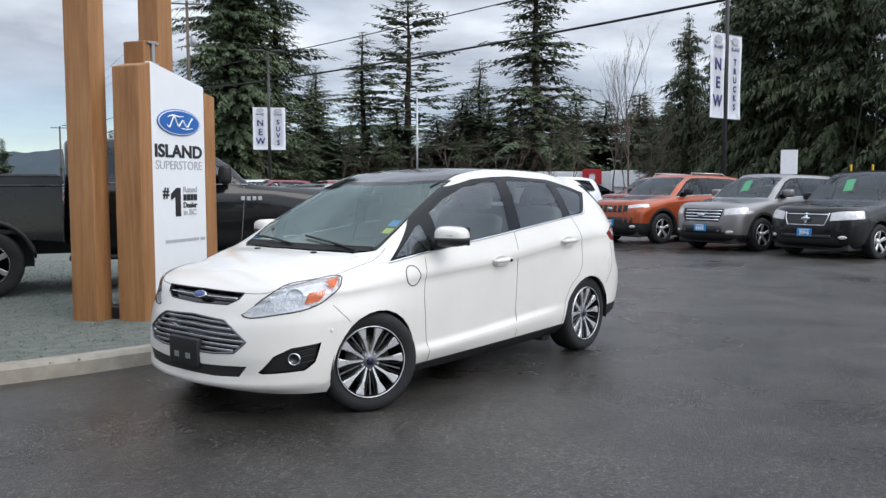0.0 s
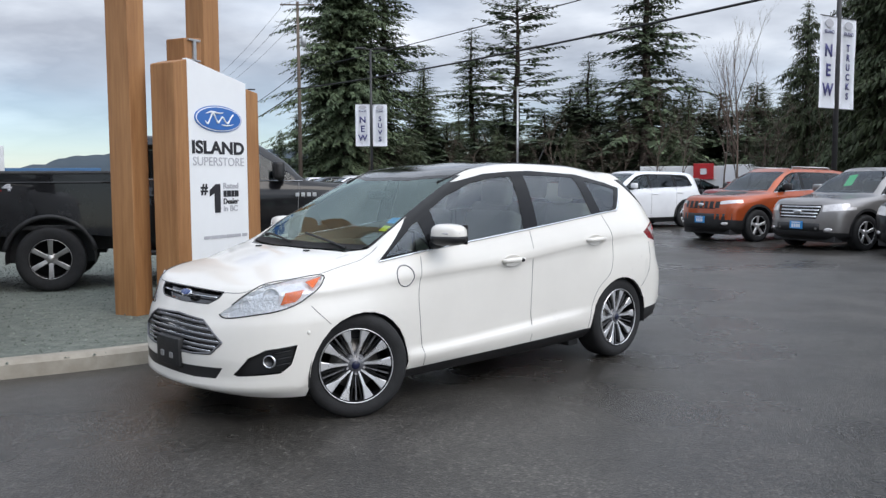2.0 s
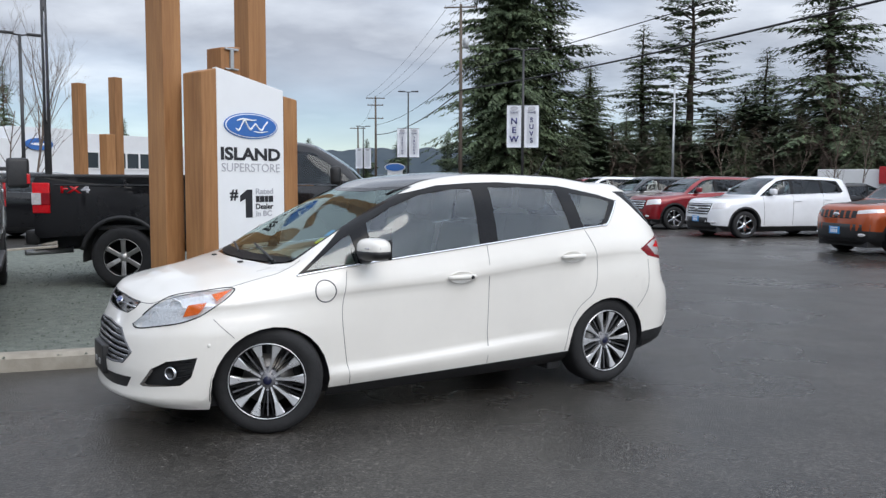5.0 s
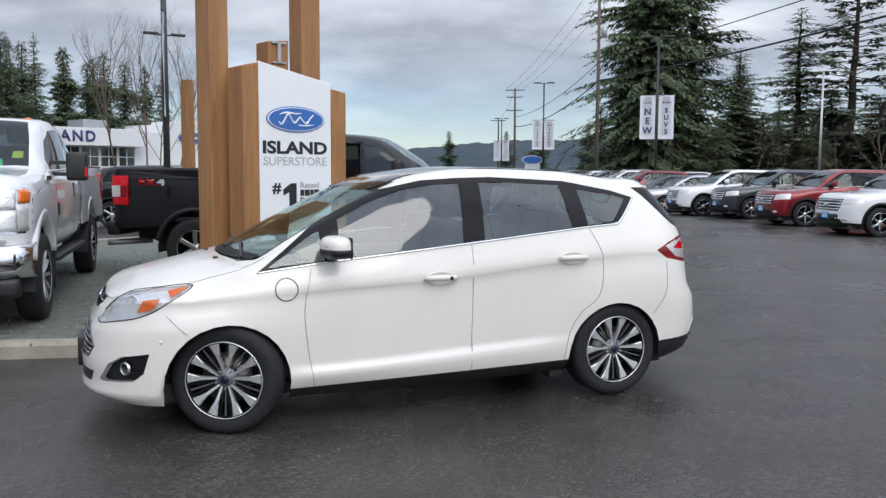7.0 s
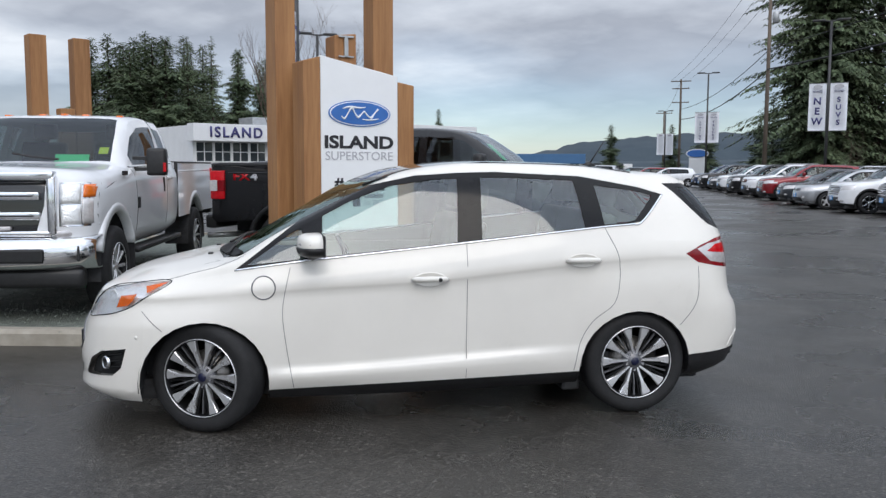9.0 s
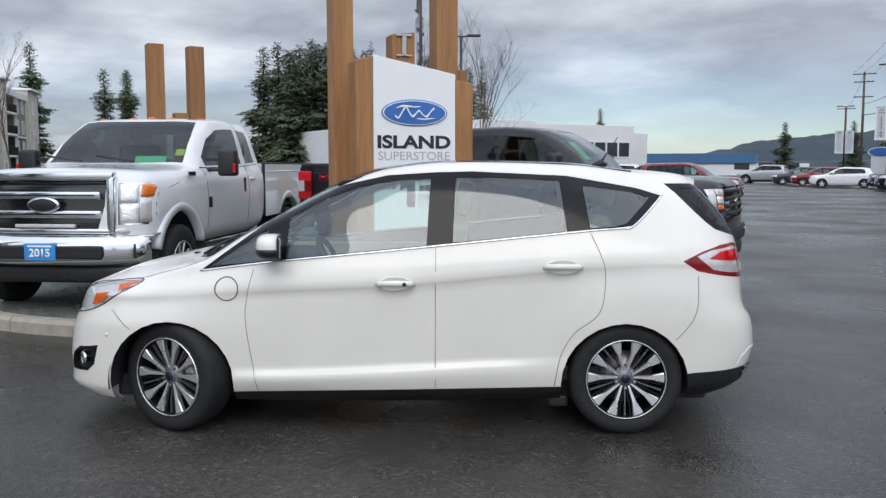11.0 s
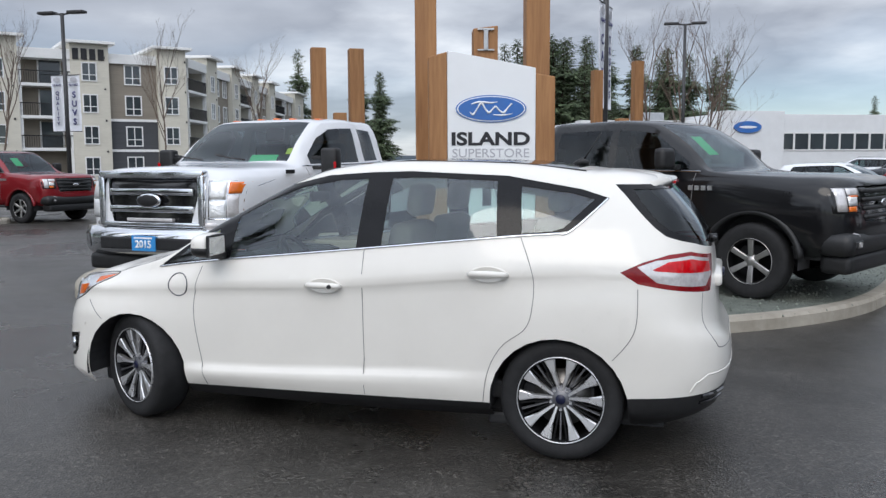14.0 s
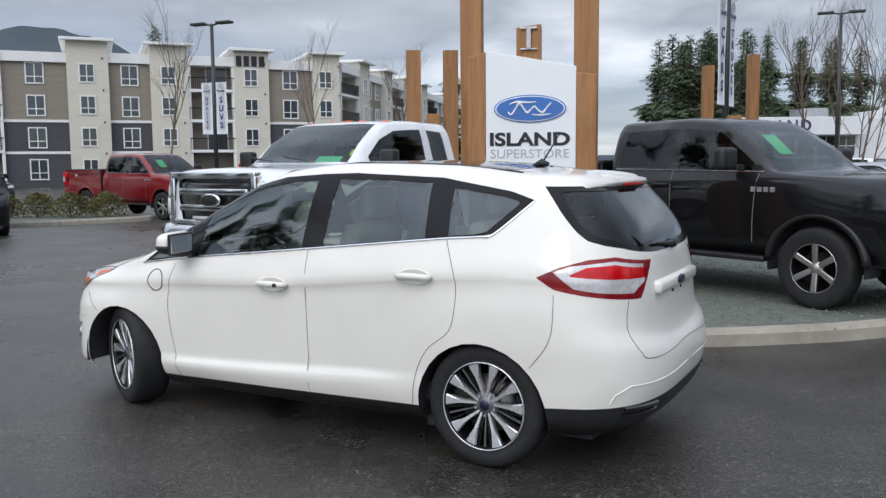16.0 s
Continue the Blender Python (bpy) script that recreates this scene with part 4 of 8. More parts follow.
    # a sharper shoulder line: a narrow undercut just below the widest row, and a flank row under it
    low = ([(x, y - (0.011 if -1.3 < x < 0.9 else 0.002)) for x, y in rows[6][0]], [(x, z - 0.030) for x, z in rows[6][1]])
    flank = ([(-1.45, 0.910), (-1.2, 0.910), (-0.7, 0.897), (0, 0.896), (0.7, 0.896), (1.25, 0.900), (1.5, 0.874)], [(-1.45, 0.82), (0, 0.755), (1.5, 0.705)])
    rows[6:6] = [flank, low]
    spec["nose"][6:6] = [(2.050, 0.645), (2.010, 0.728)]
    spec["tail"][6:6] = [(-2.112, 0.690), (-2.095, 0.865)]
    spec["nose_round"][6:6] = [2.35, 2.5]
    spec["nose_even"] = [0.0] * 9 + [0.25, 0.6, 0.8, 0.85, 0.85]
    spec["tail_round"][6:6] = [3.5, 3.5]
    return spec


def build_hatchback():
    car = thing("hatchback_car", HERO, "pearl white five-door hatchback standing on wet asphalt", "car")
    bm = shell_bm(hatchback_spec())
    tree = skin_tree(bm)
    # lower black edge
    carve(bm, 2, [(-1.0, 0.10), (1.0, 0.10), (1.0, 0.252), (-1.0, 0.298)], "xz")
    carve(bm, 2, [(-2.4, 0.10), (-1.62, 0.10), (-1.62, 0.372), (-1.72, 0.383), (-2.0, 0.397), (-2.10, 0.402), (-2.4, 0.42)], "xz")
    # black window surround, then the panes
    carve(bm, 3, [(1.12, 0.958), (0.79, 1.206), (0.587, 1.325), (0.32, 1.445), (0.05, 1.503), (-0.21, 1.520), (-0.45, 1.526), (-1.00, 1.500), (-1.40, 1.430), (-1.545, 1.386), (-1.365, 1.220), (-1.28, 1.204), (-1.0, belt(-1.0)), (0, belt(0)), (0.7, belt(0.7))], "xz")
    panes = [
        (4, [(1.055, 0.985), (0.79, 1.168), (0.735, 1.192), (0.715, 1.020)]),
        (5, [(0.620, 1.030), (0.612, 1.262), (0.42, 1.362), (0.20, 1.440), (-0.05, 1.478), (-0.205, 1.484), (-0.185, 1.108)]),
        (6, [(-0.335, 1.124), (-0.350, 1.490), (-0.60, 1.490), (-0.950, 1.474), (-0.985, 1.188)]),
        (7, [(-1.115, 1.204), (-1.085, 1.446), (-1.36, 1.408), (-1.475, 1.378), (-1.325, 1.230), (-1.26, 1.214)]),
    ]
    for tag, poly in panes:
        carve(bm, tag, poly, "xz", lambda c: abs(c.y) > 0.45)
    # doors
    door_f = [(0.803, 0.986), (0.835, 0.828), (0.850, 0.70), (0.829, 0.50), (0.790, 0.262), (-0.235, 0.284), (-0.240, 1.100)]
    door_r = [(-0.240, 1.100), (-0.235, 0.284), (-0.918, 0.303), (-0.952, 0.483), (-1.028, 0.615), (-1.152, 0.715), (-1.190, 0.835), (-1.188, 1.0), (-1.115, 1.185)]
    carve(bm, 8, door_f, "xz", lambda c: c.y > 0.4, (0,))
    carve(bm, 9, door_r, "xz", lambda c: c.y > 0.4, (0,))
    carve(bm, 10, door_f, "xz", lambda c: c.y < -0.4, (0,))
    carve(bm, 11, door_r, "xz", lambda c: c.y < -0.4, (0,))
    # glass roof and windscreen
    carve(bm, 12, [(-1.35, -0.50), (-1.35, 0.50), (0.10, 0.565), (0.24, 0.58), (0.375, 0.25), (0.405, 0.0), (0.375, -0.25), (0.24, -0.58), (0.10, -0.565)], "xy", lambda c: c.z > 1.3)
    carve(bm, 3, [(0.20, -0.605), (0.34, -0.25), (0.36, 0.0), (0.34, 0.25), (0.20, 0.605), (0.62, 0.652), (0.90, 0.692), (1.10, 0.690), (1.20, 0.57), (1.255, 0.2), (1.265, 0.0), (1.255, -0.2), (1.20, -0.57), (1.10, -0.690), (0.90, -0.692), (0.62, -0.652)], "xy", lambda c: c.z > 0.95 and abs(c.y) < 0.72, (0, 12))
    carve(bm, 13, [(0.255, -0.59), (0.39, -0.25), (0.42, 0.0), (0.39, 0.25), (0.255, 0.59), (0.62, 0.632), (0.90, 0.672), (1.09, 0.655), (1.175, 0.55), (1.228, 0.2), (1.24, 0.0), (1.228, -0.2), (1.175, -0.55), (1.09, -0.655), (0.90, -0.672), (0.62, -0.632)], "xy", lambda c: c.z > 0.95 and abs(c.y) < 0.70)
    # rear screen with its black edge
    carve(bm, 3, [(-1.57, 1.455), (-1.628, 1.40), (-1.718, 1.303), (-1.785, 1.238), (-1.84, 1.196), (-1.91, 1.172), (-1.975, 1.154), (-2.040, 1.124), (-2.075, 1.100), (-2.3, 1.098), (-2.3, 1.455)], "xz", None, (0,))
    carve(bm, 14, [(-1.665, 1.430), (-1.725, 1.350), (-1.80, 1.268), (-1.87, 1.218), (-1.95, 1.188), (-2.03, 1.150), (-2.3, 1.128), (-2.3, 1.430)], "xz", None, (3,))
    # lamps
    head = [(1.998, 0.680), (1.955, 0.738), (1.90, 0.803), (1.815, 0.856), (1.67, 0.882), (1.478, 0.893), (1.62, 0.808), (1.70, 0.756), (1.80, 0.716), (1.90, 0.690), (1.985, 0.664)]
    carve(bm, 15, head, "xz", lambda c: abs(c.y) > 0.36)
    tail_l = [(-1.630, 1.022), (-1.738, 1.073), (-1.86, 1.108), (-1.962, 1.116), (-2.065, 1.080), (-2.20, 1.075), (-2.20, 0.903), (-2.05, 0.905), (-1.96, 0.921), (-1.87, 0.936), (-1.79, 0.951), (-1.716, 0.966)]
    carve(bm, 16, tail_l, "xz", lambda c: abs(c.y) > 0.36)
    carve(bm, 0, [(-0.585, 0.88), (-0.40, 1.08), (-0.39, 1.2), (0.39, 1.2), (0.40, 1.08), (0.585, 0.88)], "yz", lambda c: c.x < -1.9, (16,))
    carve(bm, 20, [(-1.712, 1.050), (-1.80, 1.081), (-1.96, 1.097), (-2.045, 1.070), (-2.058, 0.985), (-2.036, 0.936), (-1.90, 0.955), (-1.81, 0.972)], "xz", lambda c: abs(c.y) > 0.36, (16,))
    carve(bm, 21, [(-1.785, 1.036), (-1.86, 1.073), (-1.966, 1.080), (-2.050, 1.052), (-2.060, 1.003), (-1.80, 1.030)], "xz", lambda c: abs(c.y) > 0.36, (20,))
    # grille, intake, fog lamp recess
    upper_grille = [(-0.395, 0.802), (0.395, 0.802), (0.375, 0.765), (0.30, 0.730), (0.0, 0.720), (-0.30, 0.730), (-0.375, 0.765)]
    main_grille = [(-0.31, 0.638), (0.0, 0.650), (0.31, 0.638), (0.38, 0.605), (0.505, 0.524), (0.43, 0.455), (0.27, 0.441), (-0.27, 0.441), (-0.43, 0.455), (-0.505, 0.524), (-0.38, 0.605)]
    carve(bm, 17, upper_grille, "yz", lambda c: c.x > 1.7, (0,))
    carve(bm, 17, main_grille, "yz", lambda c: c.x > 1.8, (0,))
    carve(bm, 2, [(-0.515, 0.378), (-0.2, 0.364), (0.2, 0.364), (0.515, 0.378), (0.46, 0.311), (0.27, 0.300), (-0.27, 0.300), (-0.46, 0.311)], "yz", lambda c: c.x > 1.7)
    carve(bm, 18, [(1.728, 0.521), (1.88, 0.495), (1.952, 0.445), (1.998, 0.345), (1.985, 0.336), (1.815, 0.358), (1.762, 0.405)], "xz", lambda c: abs(c.y) > 0.52)
    # wheel arches
    for wx in (1.295, -1.318):
        carve(bm, 99, ring(wx, 0.306, 0.364, 28), "xz", lambda c: abs(c.y) > 0.5)
        carve(bm, 99, [(wx - 0.362, 0.05), (wx + 0.352, 0.05), (wx + 0.362, 0.30), (wx - 0.362, 0.30)], "xz", lambda c: abs(c.y) > 0.5)
    bmesh.ops.delete(bm, geom=[f for f in bm.faces if f.material_index == 99], context="FACES")
    tags = {0: ("body", M_white, "pearl white painted bodywork"), 2: ("lower_cladding", M_trim, "black plastic lower edge"), 3: ("window_surround", M_pillar, "black window surround"),
            4: ("quarter_window", M_heroglass, ""), 5: ("front_door_window", M_heroglass, ""), 6: ("rear_door_window", M_heroglass, ""), 7: ("rear_quarter_window", M_heroglass, ""),
            8: ("front_door", M_white, ""), 9: ("rear_door", M_white, ""), 10: ("front_door", M_white, ""), 11: ("rear_door", M_white, ""),
            12: ("glass_roof", M_gloss, "dark glass roof"), 13: ("windscreen", M_screen, ""), 14: ("rear_window", M_glassdark, "tinted rear window"),
            15: ("headlight", M_lens, "clear headlight lens"), 16: ("tail_light", M_reddark, "red tail light"), 20: ("reversing_lens", M_clearlens, "clear band in the tail light"), 21: ("brake_lens", M_redlens, "bright red brake lens"), 17: ("grille", M_gloss, "black slatted grille"), 18: ("fog_lamp_recess", M_trim, "black fog lamp recess")}
    inner = {}
    for tag in (15,):   # reflector bowls behind the headlight lenses
        fs = [f for f in bm.faces if f.material_index == tag]
        for sgn in (1, -1):
            sel = [f for f in fs if f.calc_center_median().y * sgn > 0]
            vs = list({v for f in sel for v in f.verts})
            ids = {v: i for i, v in enumerate(vs)}
            me = bpy.data.meshes.new("headlight_reflector")
            chosen = set(sel)
            rimmed = {v for v in vs if any(f not in chosen for f in v.link_faces)}
            me.from_pydata([tuple(v.co - v.normal * (0.003 if v in rimmed else 0.026)) for v in vs], [], [[ids[v] for v in f.verts] for f in sel])
            me.materials.append(M_lampin)
            inner[sgn] = new("headlight_reflector", me)
            inner[sgn].parent = car
    split_skin(bm, tags, car, {4: 0.004, 5: 0.004, 6: 0.004, 7: 0.004, 13: 0.002, 14: 0.004, 17: 0.030, 18: 0.035, 3: 0.001})
    bm.free()
    # closing sheets: floor, inner sides below the windows, headliner
    part("underbody", boxbm(-1.85, 1.70, -0.66, 0.66, 0.17, 0.30, 0.03), M_dash, car)
    for s in (1, -1):
        part("door_lining", boxbm(-0.92, 0.90, s * 0.80 - 0.02, s * 0.80 + 0.02, 0.30, 0.98, 0.015), M_lining, car)
    part("headliner", boxbm(-1.35, 0.15, -0.52, 0.52, 1.500, 1.512, 0.004), M_lining, car)
    part("cabin_floor", boxbm(-1.5, 1.15, -0.78, 0.78, 0.30, 0.40, 0.02), M_dash, car)
    part("dashboard", boxbm(0.62, 1.12, -0.74, 0.74, 0.55, 0.965, 0.09), M_dash, car, "", True)
    part("firewall", boxbm(1.10, 1.30, -0.78, 0.78, 0.3, 0.90, 0.03), M_dash, car)
    part("boot_cover", boxbm(-1.80, -1.15, -0.60, 0.60, 0.90, 0.94, 0.015), M_dash, car)
    part("centre_console", boxbm(-0.35, 0.70, -0.11, 0.11, 0.4, 0.72, 0.04), M_dash, car, "", True)
    for y in (0.38, -0.38):
        car_seat(car, 0.05, y, 0.62)
    for y in (0.45, 0.0, -0.45):
        car_seat(car, -0.80, y, 0.66, 0.44)
    bm = bmesh.new()
    m = pose(0.42, 0.38, 0.95, 0, -62, 0)
    tube(bm, [m @ Vector((0.185 * math.cos(a), 0.185 * math.sin(a), 0)) for a in np.linspace(0, 2 * math.pi, 29)], 0.016, 7, False)
    for a in (0.3, math.pi - 0.3, 1.5 * math.pi):
        tube(bm, [m @ Vector((0, 0, -0.02)), m @ Vector((0.18 * math.cos(a), 0.18 * math.sin(a), 0))], 0.016, 6)
    part("steering_wheel", bm, M_dash, car, "", True)
    part("rear_view_mirror", boxbm(0.44, 0.475, -0.12, 0.12, 1.32, 1.385, 0.015), M_dash, car, "", True)
    # seams, chrome strip, handles
    for s in (1, -1):
        for pts in ([(0.803, 0.972), (0.835, 0.828), (0.850, 0.70), (0.829, 0.50), (0.790, 0.262)], [(-0.238, 1.095), (-0.235, 0.286)],
                    [(-1.115, 1.180), (-1.188, 1.0), (-1.190, 0.835), (-1.152, 0.715), (-1.028, 0.615), (-0.952, 0.483), (-0.918, 0.303)],
                    [(-1.718, 0.94), (-1.717, 0.78), (-1.684, 0.681), (-1.60, 0.575)], [(1.634, 0.735), (1.580, 0.675), (1.524, 0.622)]):
            part("panel_seam", side_line(tree, pts, 0.0024, s, 10, 4), M_seam, car)
        part("window_strip", side_line(tree, [(1.12, 0.956), (0.7, belt(0.7)), (0, belt(0)), (-1.0, belt(-1.0)), (-1.28, 1.202), (-1.37, 1.220), (-1.545, 1.384)], 0.0075, s, 12, 6, 0.001), M_chrome, car, "chrome window strip", True)
        for hx, hz in ((-0.01, 0.893), (-0.955, 0.990)):
            p = on_side(tree, hx, hz, s)
            bm = bmesh.new()
            lathe(bm, [(0.0, -0.002), (0.050, -0.002), (0.056, 0.002), (0.060, -0.004)], 22)
            part("handle_cup", moved(bm, pose(p.x, p.y + s * 0.001, p.z, 0, 0, 0) @ Matrix.Diagonal((1.75, 1, 0.72, 1))), M_white, car, "", True)
            bm = bmesh.new()
            tube(bm, [p + Vector((0.105, s * 0.004, 0.0)), p + Vector((0.085, s * 0.030, 0.004)), p + Vector((0.0, s * 0.040, 0.007)), p + Vector((-0.085, s * 0.030, 0.004)), p + Vector((-0.105, s * 0.004, 0.0))], [0.012, 0.016, 0.018, 0.016, 0.012], 8)
            part("door_handle", bm, M_white, car, "", True)
        if s > 0:
            p = on_side(tree, -0.065, 0.890, s)
            bm = bmesh.new()
            lathe(bm, [(0.0, 0.062), (0.010, 0.062), (0.013, 0.050)], 12)
            part("door_lock", moved(bm, pose(p.x, p.y, p.z + 0.006)), M_trim, car)
            # charging flap
            pts = ring(0.955, 0.860, 0.066, 28)
            part("charging_flap_ring", side_line(tree, pts + pts[:1], 0.0045, s, 2, 5, 0.0), M_rimgrey, car, "dark grey ring of a round flap", True)
        # door mirror: black foot and bowl, white cap, glass to the rear
        base = on_side(tree, 0.66, 1.045, s)
        mm = pose(base.x + 0.0, base.y + s * 0.150, base.z + 0.066, 0, 0, s * 8)
        mb = bmesh.new()
        bmesh.ops.create_uvsphere(mb, u_segments=24, v_segments=14, radius=1.0)
        for v in mb.verts:
            c = v.co
            e = [math.copysign(abs(q) ** 0.62, q) for q in c]
            v.co = Vector((max(e[0], -0.30) * 0.095 * (1 - 0.12 * e[1] * s), e[1] * 0.118, e[2] * 0.074 * (1.0 - 0.16 * (e[1] * s + 1) / 2)))
        mir = part("mirror_housing", moved(mb, mm), M_white, car, "white door mirror cap", True)
        for nm, mt, z0 in (("mirror_bowl", M_trim, -1.0),):
            lb = bmesh.new()
            bmesh.ops.create_uvsphere(lb, u_segments=24, v_segments=14, radius=1.0)
            for v in lb.verts:
                e = [math.copysign(abs(q) ** 0.62, q) for q in v.co]
                v.co = Vector((max(e[0], -0.34) * 0.098 * (1 - 0.12 * e[1] * s), e[1] * 0.120, min(e[2], -0.12) * 0.077 * (1.0 - 0.16 * (e[1] * s + 1) / 2)))
            part(nm, moved(lb, mm), mt, mir, "black lower bowl", True)
        part("mirror_rim", boxbm(-0.040, -0.028, -0.112, 0.112, -0.062, 0.062, 0.006, mm), M_trim, mir)
        part("mirror_glass", boxbm(-0.044, -0.038, -0.098, 0.098, -0.052, 0.052, 0.002, mm), M_chrome, mir, "mirror glass")
        bm = bmesh.new()
        tube(bm, [base + Vector((0.02, -s * 0.02, -0.01)), base + Vector((0.01, s * 0.05, 0.0)), base + Vector((0.0, s * 0.10, 0.02))], [0.034, 0.028, 0.030], 8)
        part("mirror_arm", bm, M_trim, car, "", True)
        bm = bmesh.new()
        tube(bm, [mm @ Vector((0.088, -s * 0.06, 0.012)), mm @ Vector((0.085, s * 0.04, 0.010)), mm @ Vector((0.040, s * 0.108, 0.012))], 0.009, 6)
        part("mirror_indicator", bm, M_clearlens, mir, "", True)
        # headlight inners: bowls and amber corner
        for hx, hz, r in ((1.828, 0.790, 0.052), (1.925, 0.735, 0.036)):
            p = on_side(tree, hx, hz, s)
            bm = bmesh.new()
            lathe(bm, [(0.0, -0.05), (r * 0.4, -0.045), (r * 0.85, -0.012), (r, 0.0), (r * 1.06, -0.006)], 20)
            part("headlight_bowl", moved(bm, pose(p.x - 0.015, p.y - s * 0.014, p.z, 0, 0, -55 if s > 0 else -125)), M_lampin, car, "", True)
        for nm, mt, outline in (("amber_indicator", M_amber, [(1.785, 0.748), (1.756, 0.816), (1.662, 0.830), (1.688, 0.790), (1.715, 0.764)]),
                                ("corner_reflector", M_amber, [(1.618, 0.868), (1.495, 0.888), (1.606, 0.836)])):
            q = [on_side(tree, x, z, s) - Vector((0, s * 0.010, 0)) for x, z in outline]
            bm = bmesh.new()
            bm.faces.new([bm.verts.new(p) for p in q])
            r = bmesh.ops.extrude_face_region(bm, geom=list(bm.faces))
            bmesh.ops.translate(bm, verts=[v for v in r["geom"] if isinstance(v, bmesh.types.BMVert)], vec=(0, s * 0.007, 0))
            part(nm, bm, mt, car, "amber indicator inside the headlight" if nm[0] == "a" else "")
        edge_pts = head + head[:1]
        part("headlight_edge", side_line(tree, edge_pts[1:], 0.0045, s, 6, 5, 0.0), M_gloss, car)
        # fog lamp
        p = on_side(tree, 1.871, 0.426, s)
        bm = bmesh.new()
        lathe(bm, [(0.0, -0.008), (0.026, -0.004), (0.029, 0.006), (0.034, 0.006), (0.037, -0.01)], 20)
        fog = part("fog_lamp", moved(bm, pose(p.x - 0.014, p.y - s * 0.010, p.z, 0, 0, -55 if s > 0 else -125)), M_gloss, car, "round dark fog lamp", True)
        bm = bmesh.new()
        lathe(bm, [(0.030, 0.002), (0.032, 0.010), (0.037, 0.010), (0.040, -0.004)], 22)
        part("fog_lamp_ring", moved(bm, pose(p.x - 0.014, p.y - s * 0.010, p.z, 0, 0, -55 if s > 0 else -125)), M_chrome, fog, "thin chrome ring", True)
        for k in range(3):
            part("recess_slat", side_line(tree, [(1.755, 0.488 - 0.036 * k), (1.85, 0.470 - 0.036 * k)], 0.006, s, 4, 5, -0.02), M_gloss, car)
        p = on_side(tree, 1.668, 0.587, s)
        bm = bmesh.new()
        lathe(bm, [(0.0, 0.004), (0.010, 0.004), (0.013, -0.002)], 12)
        part("parking_sensor", moved(bm, pose(p.x, p.y, p.z, 0, 0, -45 if s > 0 else -135)), M_white, car, "", True)
        # roof edge line
        bm = bmesh.new()
        tube(bm, [tree.ray_cast(Vector((x, s * w_, 3)), Vector((0, 0, -1)))[0] + Vector((0, 0, 0.002)) for x, w_ in ((0.36, 0.53), (0.1, 0.565), (-0.4, 0.56), (-1.0, 0.535), (-1.4, 0.51))], 0.006, 5)
        part("roof_gutter", bm, M_trim, car, "", True)
    # upper grille bars, main grille bars
    part("grille_bar", front_line(tree, [(-0.355, 0.768), (0, 0.762), (0.355, 0.768)], 0.0065, 1, 12, 6, -0.004), M_chrome, car, "", True)
    for z, w_ in ((0.617, 0.34), (0.584, 0.40), (0.551, 0.455), (0.518, 0.485), (0.487, 0.455), (0.460, 0.415)):
        part("grille_bar", front_line(tree, [(-w_, z), (0, z + 0.006), (w_, z)], 0.0105, 1, 12, 6, -0.012), M_rimgrey, car, "dark grey grille bar", True)
        part("grille_bar_edge", front_line(tree, [(-w_, z + 0.009), (0, z + 0.015), (w_, z + 0.009)], 0.0038, 1, 12, 5, -0.005), M_chrome, car, "", True)
    edge = main_grille + main_grille[:1]
    part("grille_surround", front_line(tree, edge, 0.007, 1, 8, 6), M_rimgrey, car, "dark chrome grille surround", True)
    edge = upper_grille + upper_grille[:1]
    part("grille_surround", front_line(tree, edge, 0.0045, 1, 8, 6), M_gloss, car, "", True)
    p = on_front(tree, 0, 0.766)
    part("front_badge", moved(oval_bm(0.135, 0.056, 0.012), pose(p.x + 0.004, 0, 0.768, 0, -38)), M_chrome, car, "chrome oval badge", True)
    part("front_badge_field", moved(oval_bm(0.115, 0.042, 0.006), pose(p.x + 0.012, 0, 0.775, 0, -38)), M_badge, car, "", True)
    # dark plate holder with two bolts
    p = on_front(tree, 0, 0.45)
    part("plate_holder", boxbm(p.x - 0.03, p.x + 0.022, -0.150, 0.150, 0.335, 0.515, 0.012), M_trim, car, "empty black plate holder", True)
    for y in (-0.06, 0.06):
        part("plate_clip", boxbm(p.x + 0.022, p.x + 0.028, y - 0.022, y + 0.022, 0.385, 0.420, 0.002), M_steel, car)
    # bonnet details
    for s in (1, -1):
        shut = [tree.ray_cast(Vector((p.x, s * p.y, 3)), Vector((0, 0, -1)))[0] for p in eased([(1.945, 0.40), (1.895, 0.565), (1.76, 0.685), (1.52, 0.718), (1.31, 0.765), (1.22, 0.780), (1.12, 0.755), (1.06, 0.735)], 8)]
        part("bonnet_seam", tube(bmesh.new(), shut, 0.0026, 4), M_seam, car)
        c = tree.ray_cast(Vector((1.30, s * 0.30, 3)), Vector((0, 0, -1)))[0]
        part("washer_jet", boxbm(c.x - 0.015, c.x + 0.015, c.y - 0.02, c.y + 0.02, c.z - 0.004, c.z + 0.010, 0.004), M_trim, car)
    bm = bmesh.new()
    rows_ = [[tree.ray_cast(Vector((x0 + (x1 - x0) * k, y, 3)), Vector((0, 0, -1)))[0] + Vector((0, 0, 0.006)) for k in (0.0, 0.5, 1.0)] for y, x0, x1 in ((-0.66, 1.075, 1.13), (-0.45, 1.13, 1.20), (-0.2, 1.165, 1.245), (0, 1.175, 1.255), (0.2, 1.165, 1.245), (0.45, 1.13, 1.20), (0.66, 1.075, 1.13))]
    vs = [[bm.verts.new(p) for p in r] for r in rows_]
    for a, b in zip(vs, vs[1:]):
        for k in range(2):
            bm.faces.new((a[k], b[k], b[k + 1], a[k + 1]))
    bmesh.ops.solidify(bm, geom=list(bm.faces), thickness=0.012)
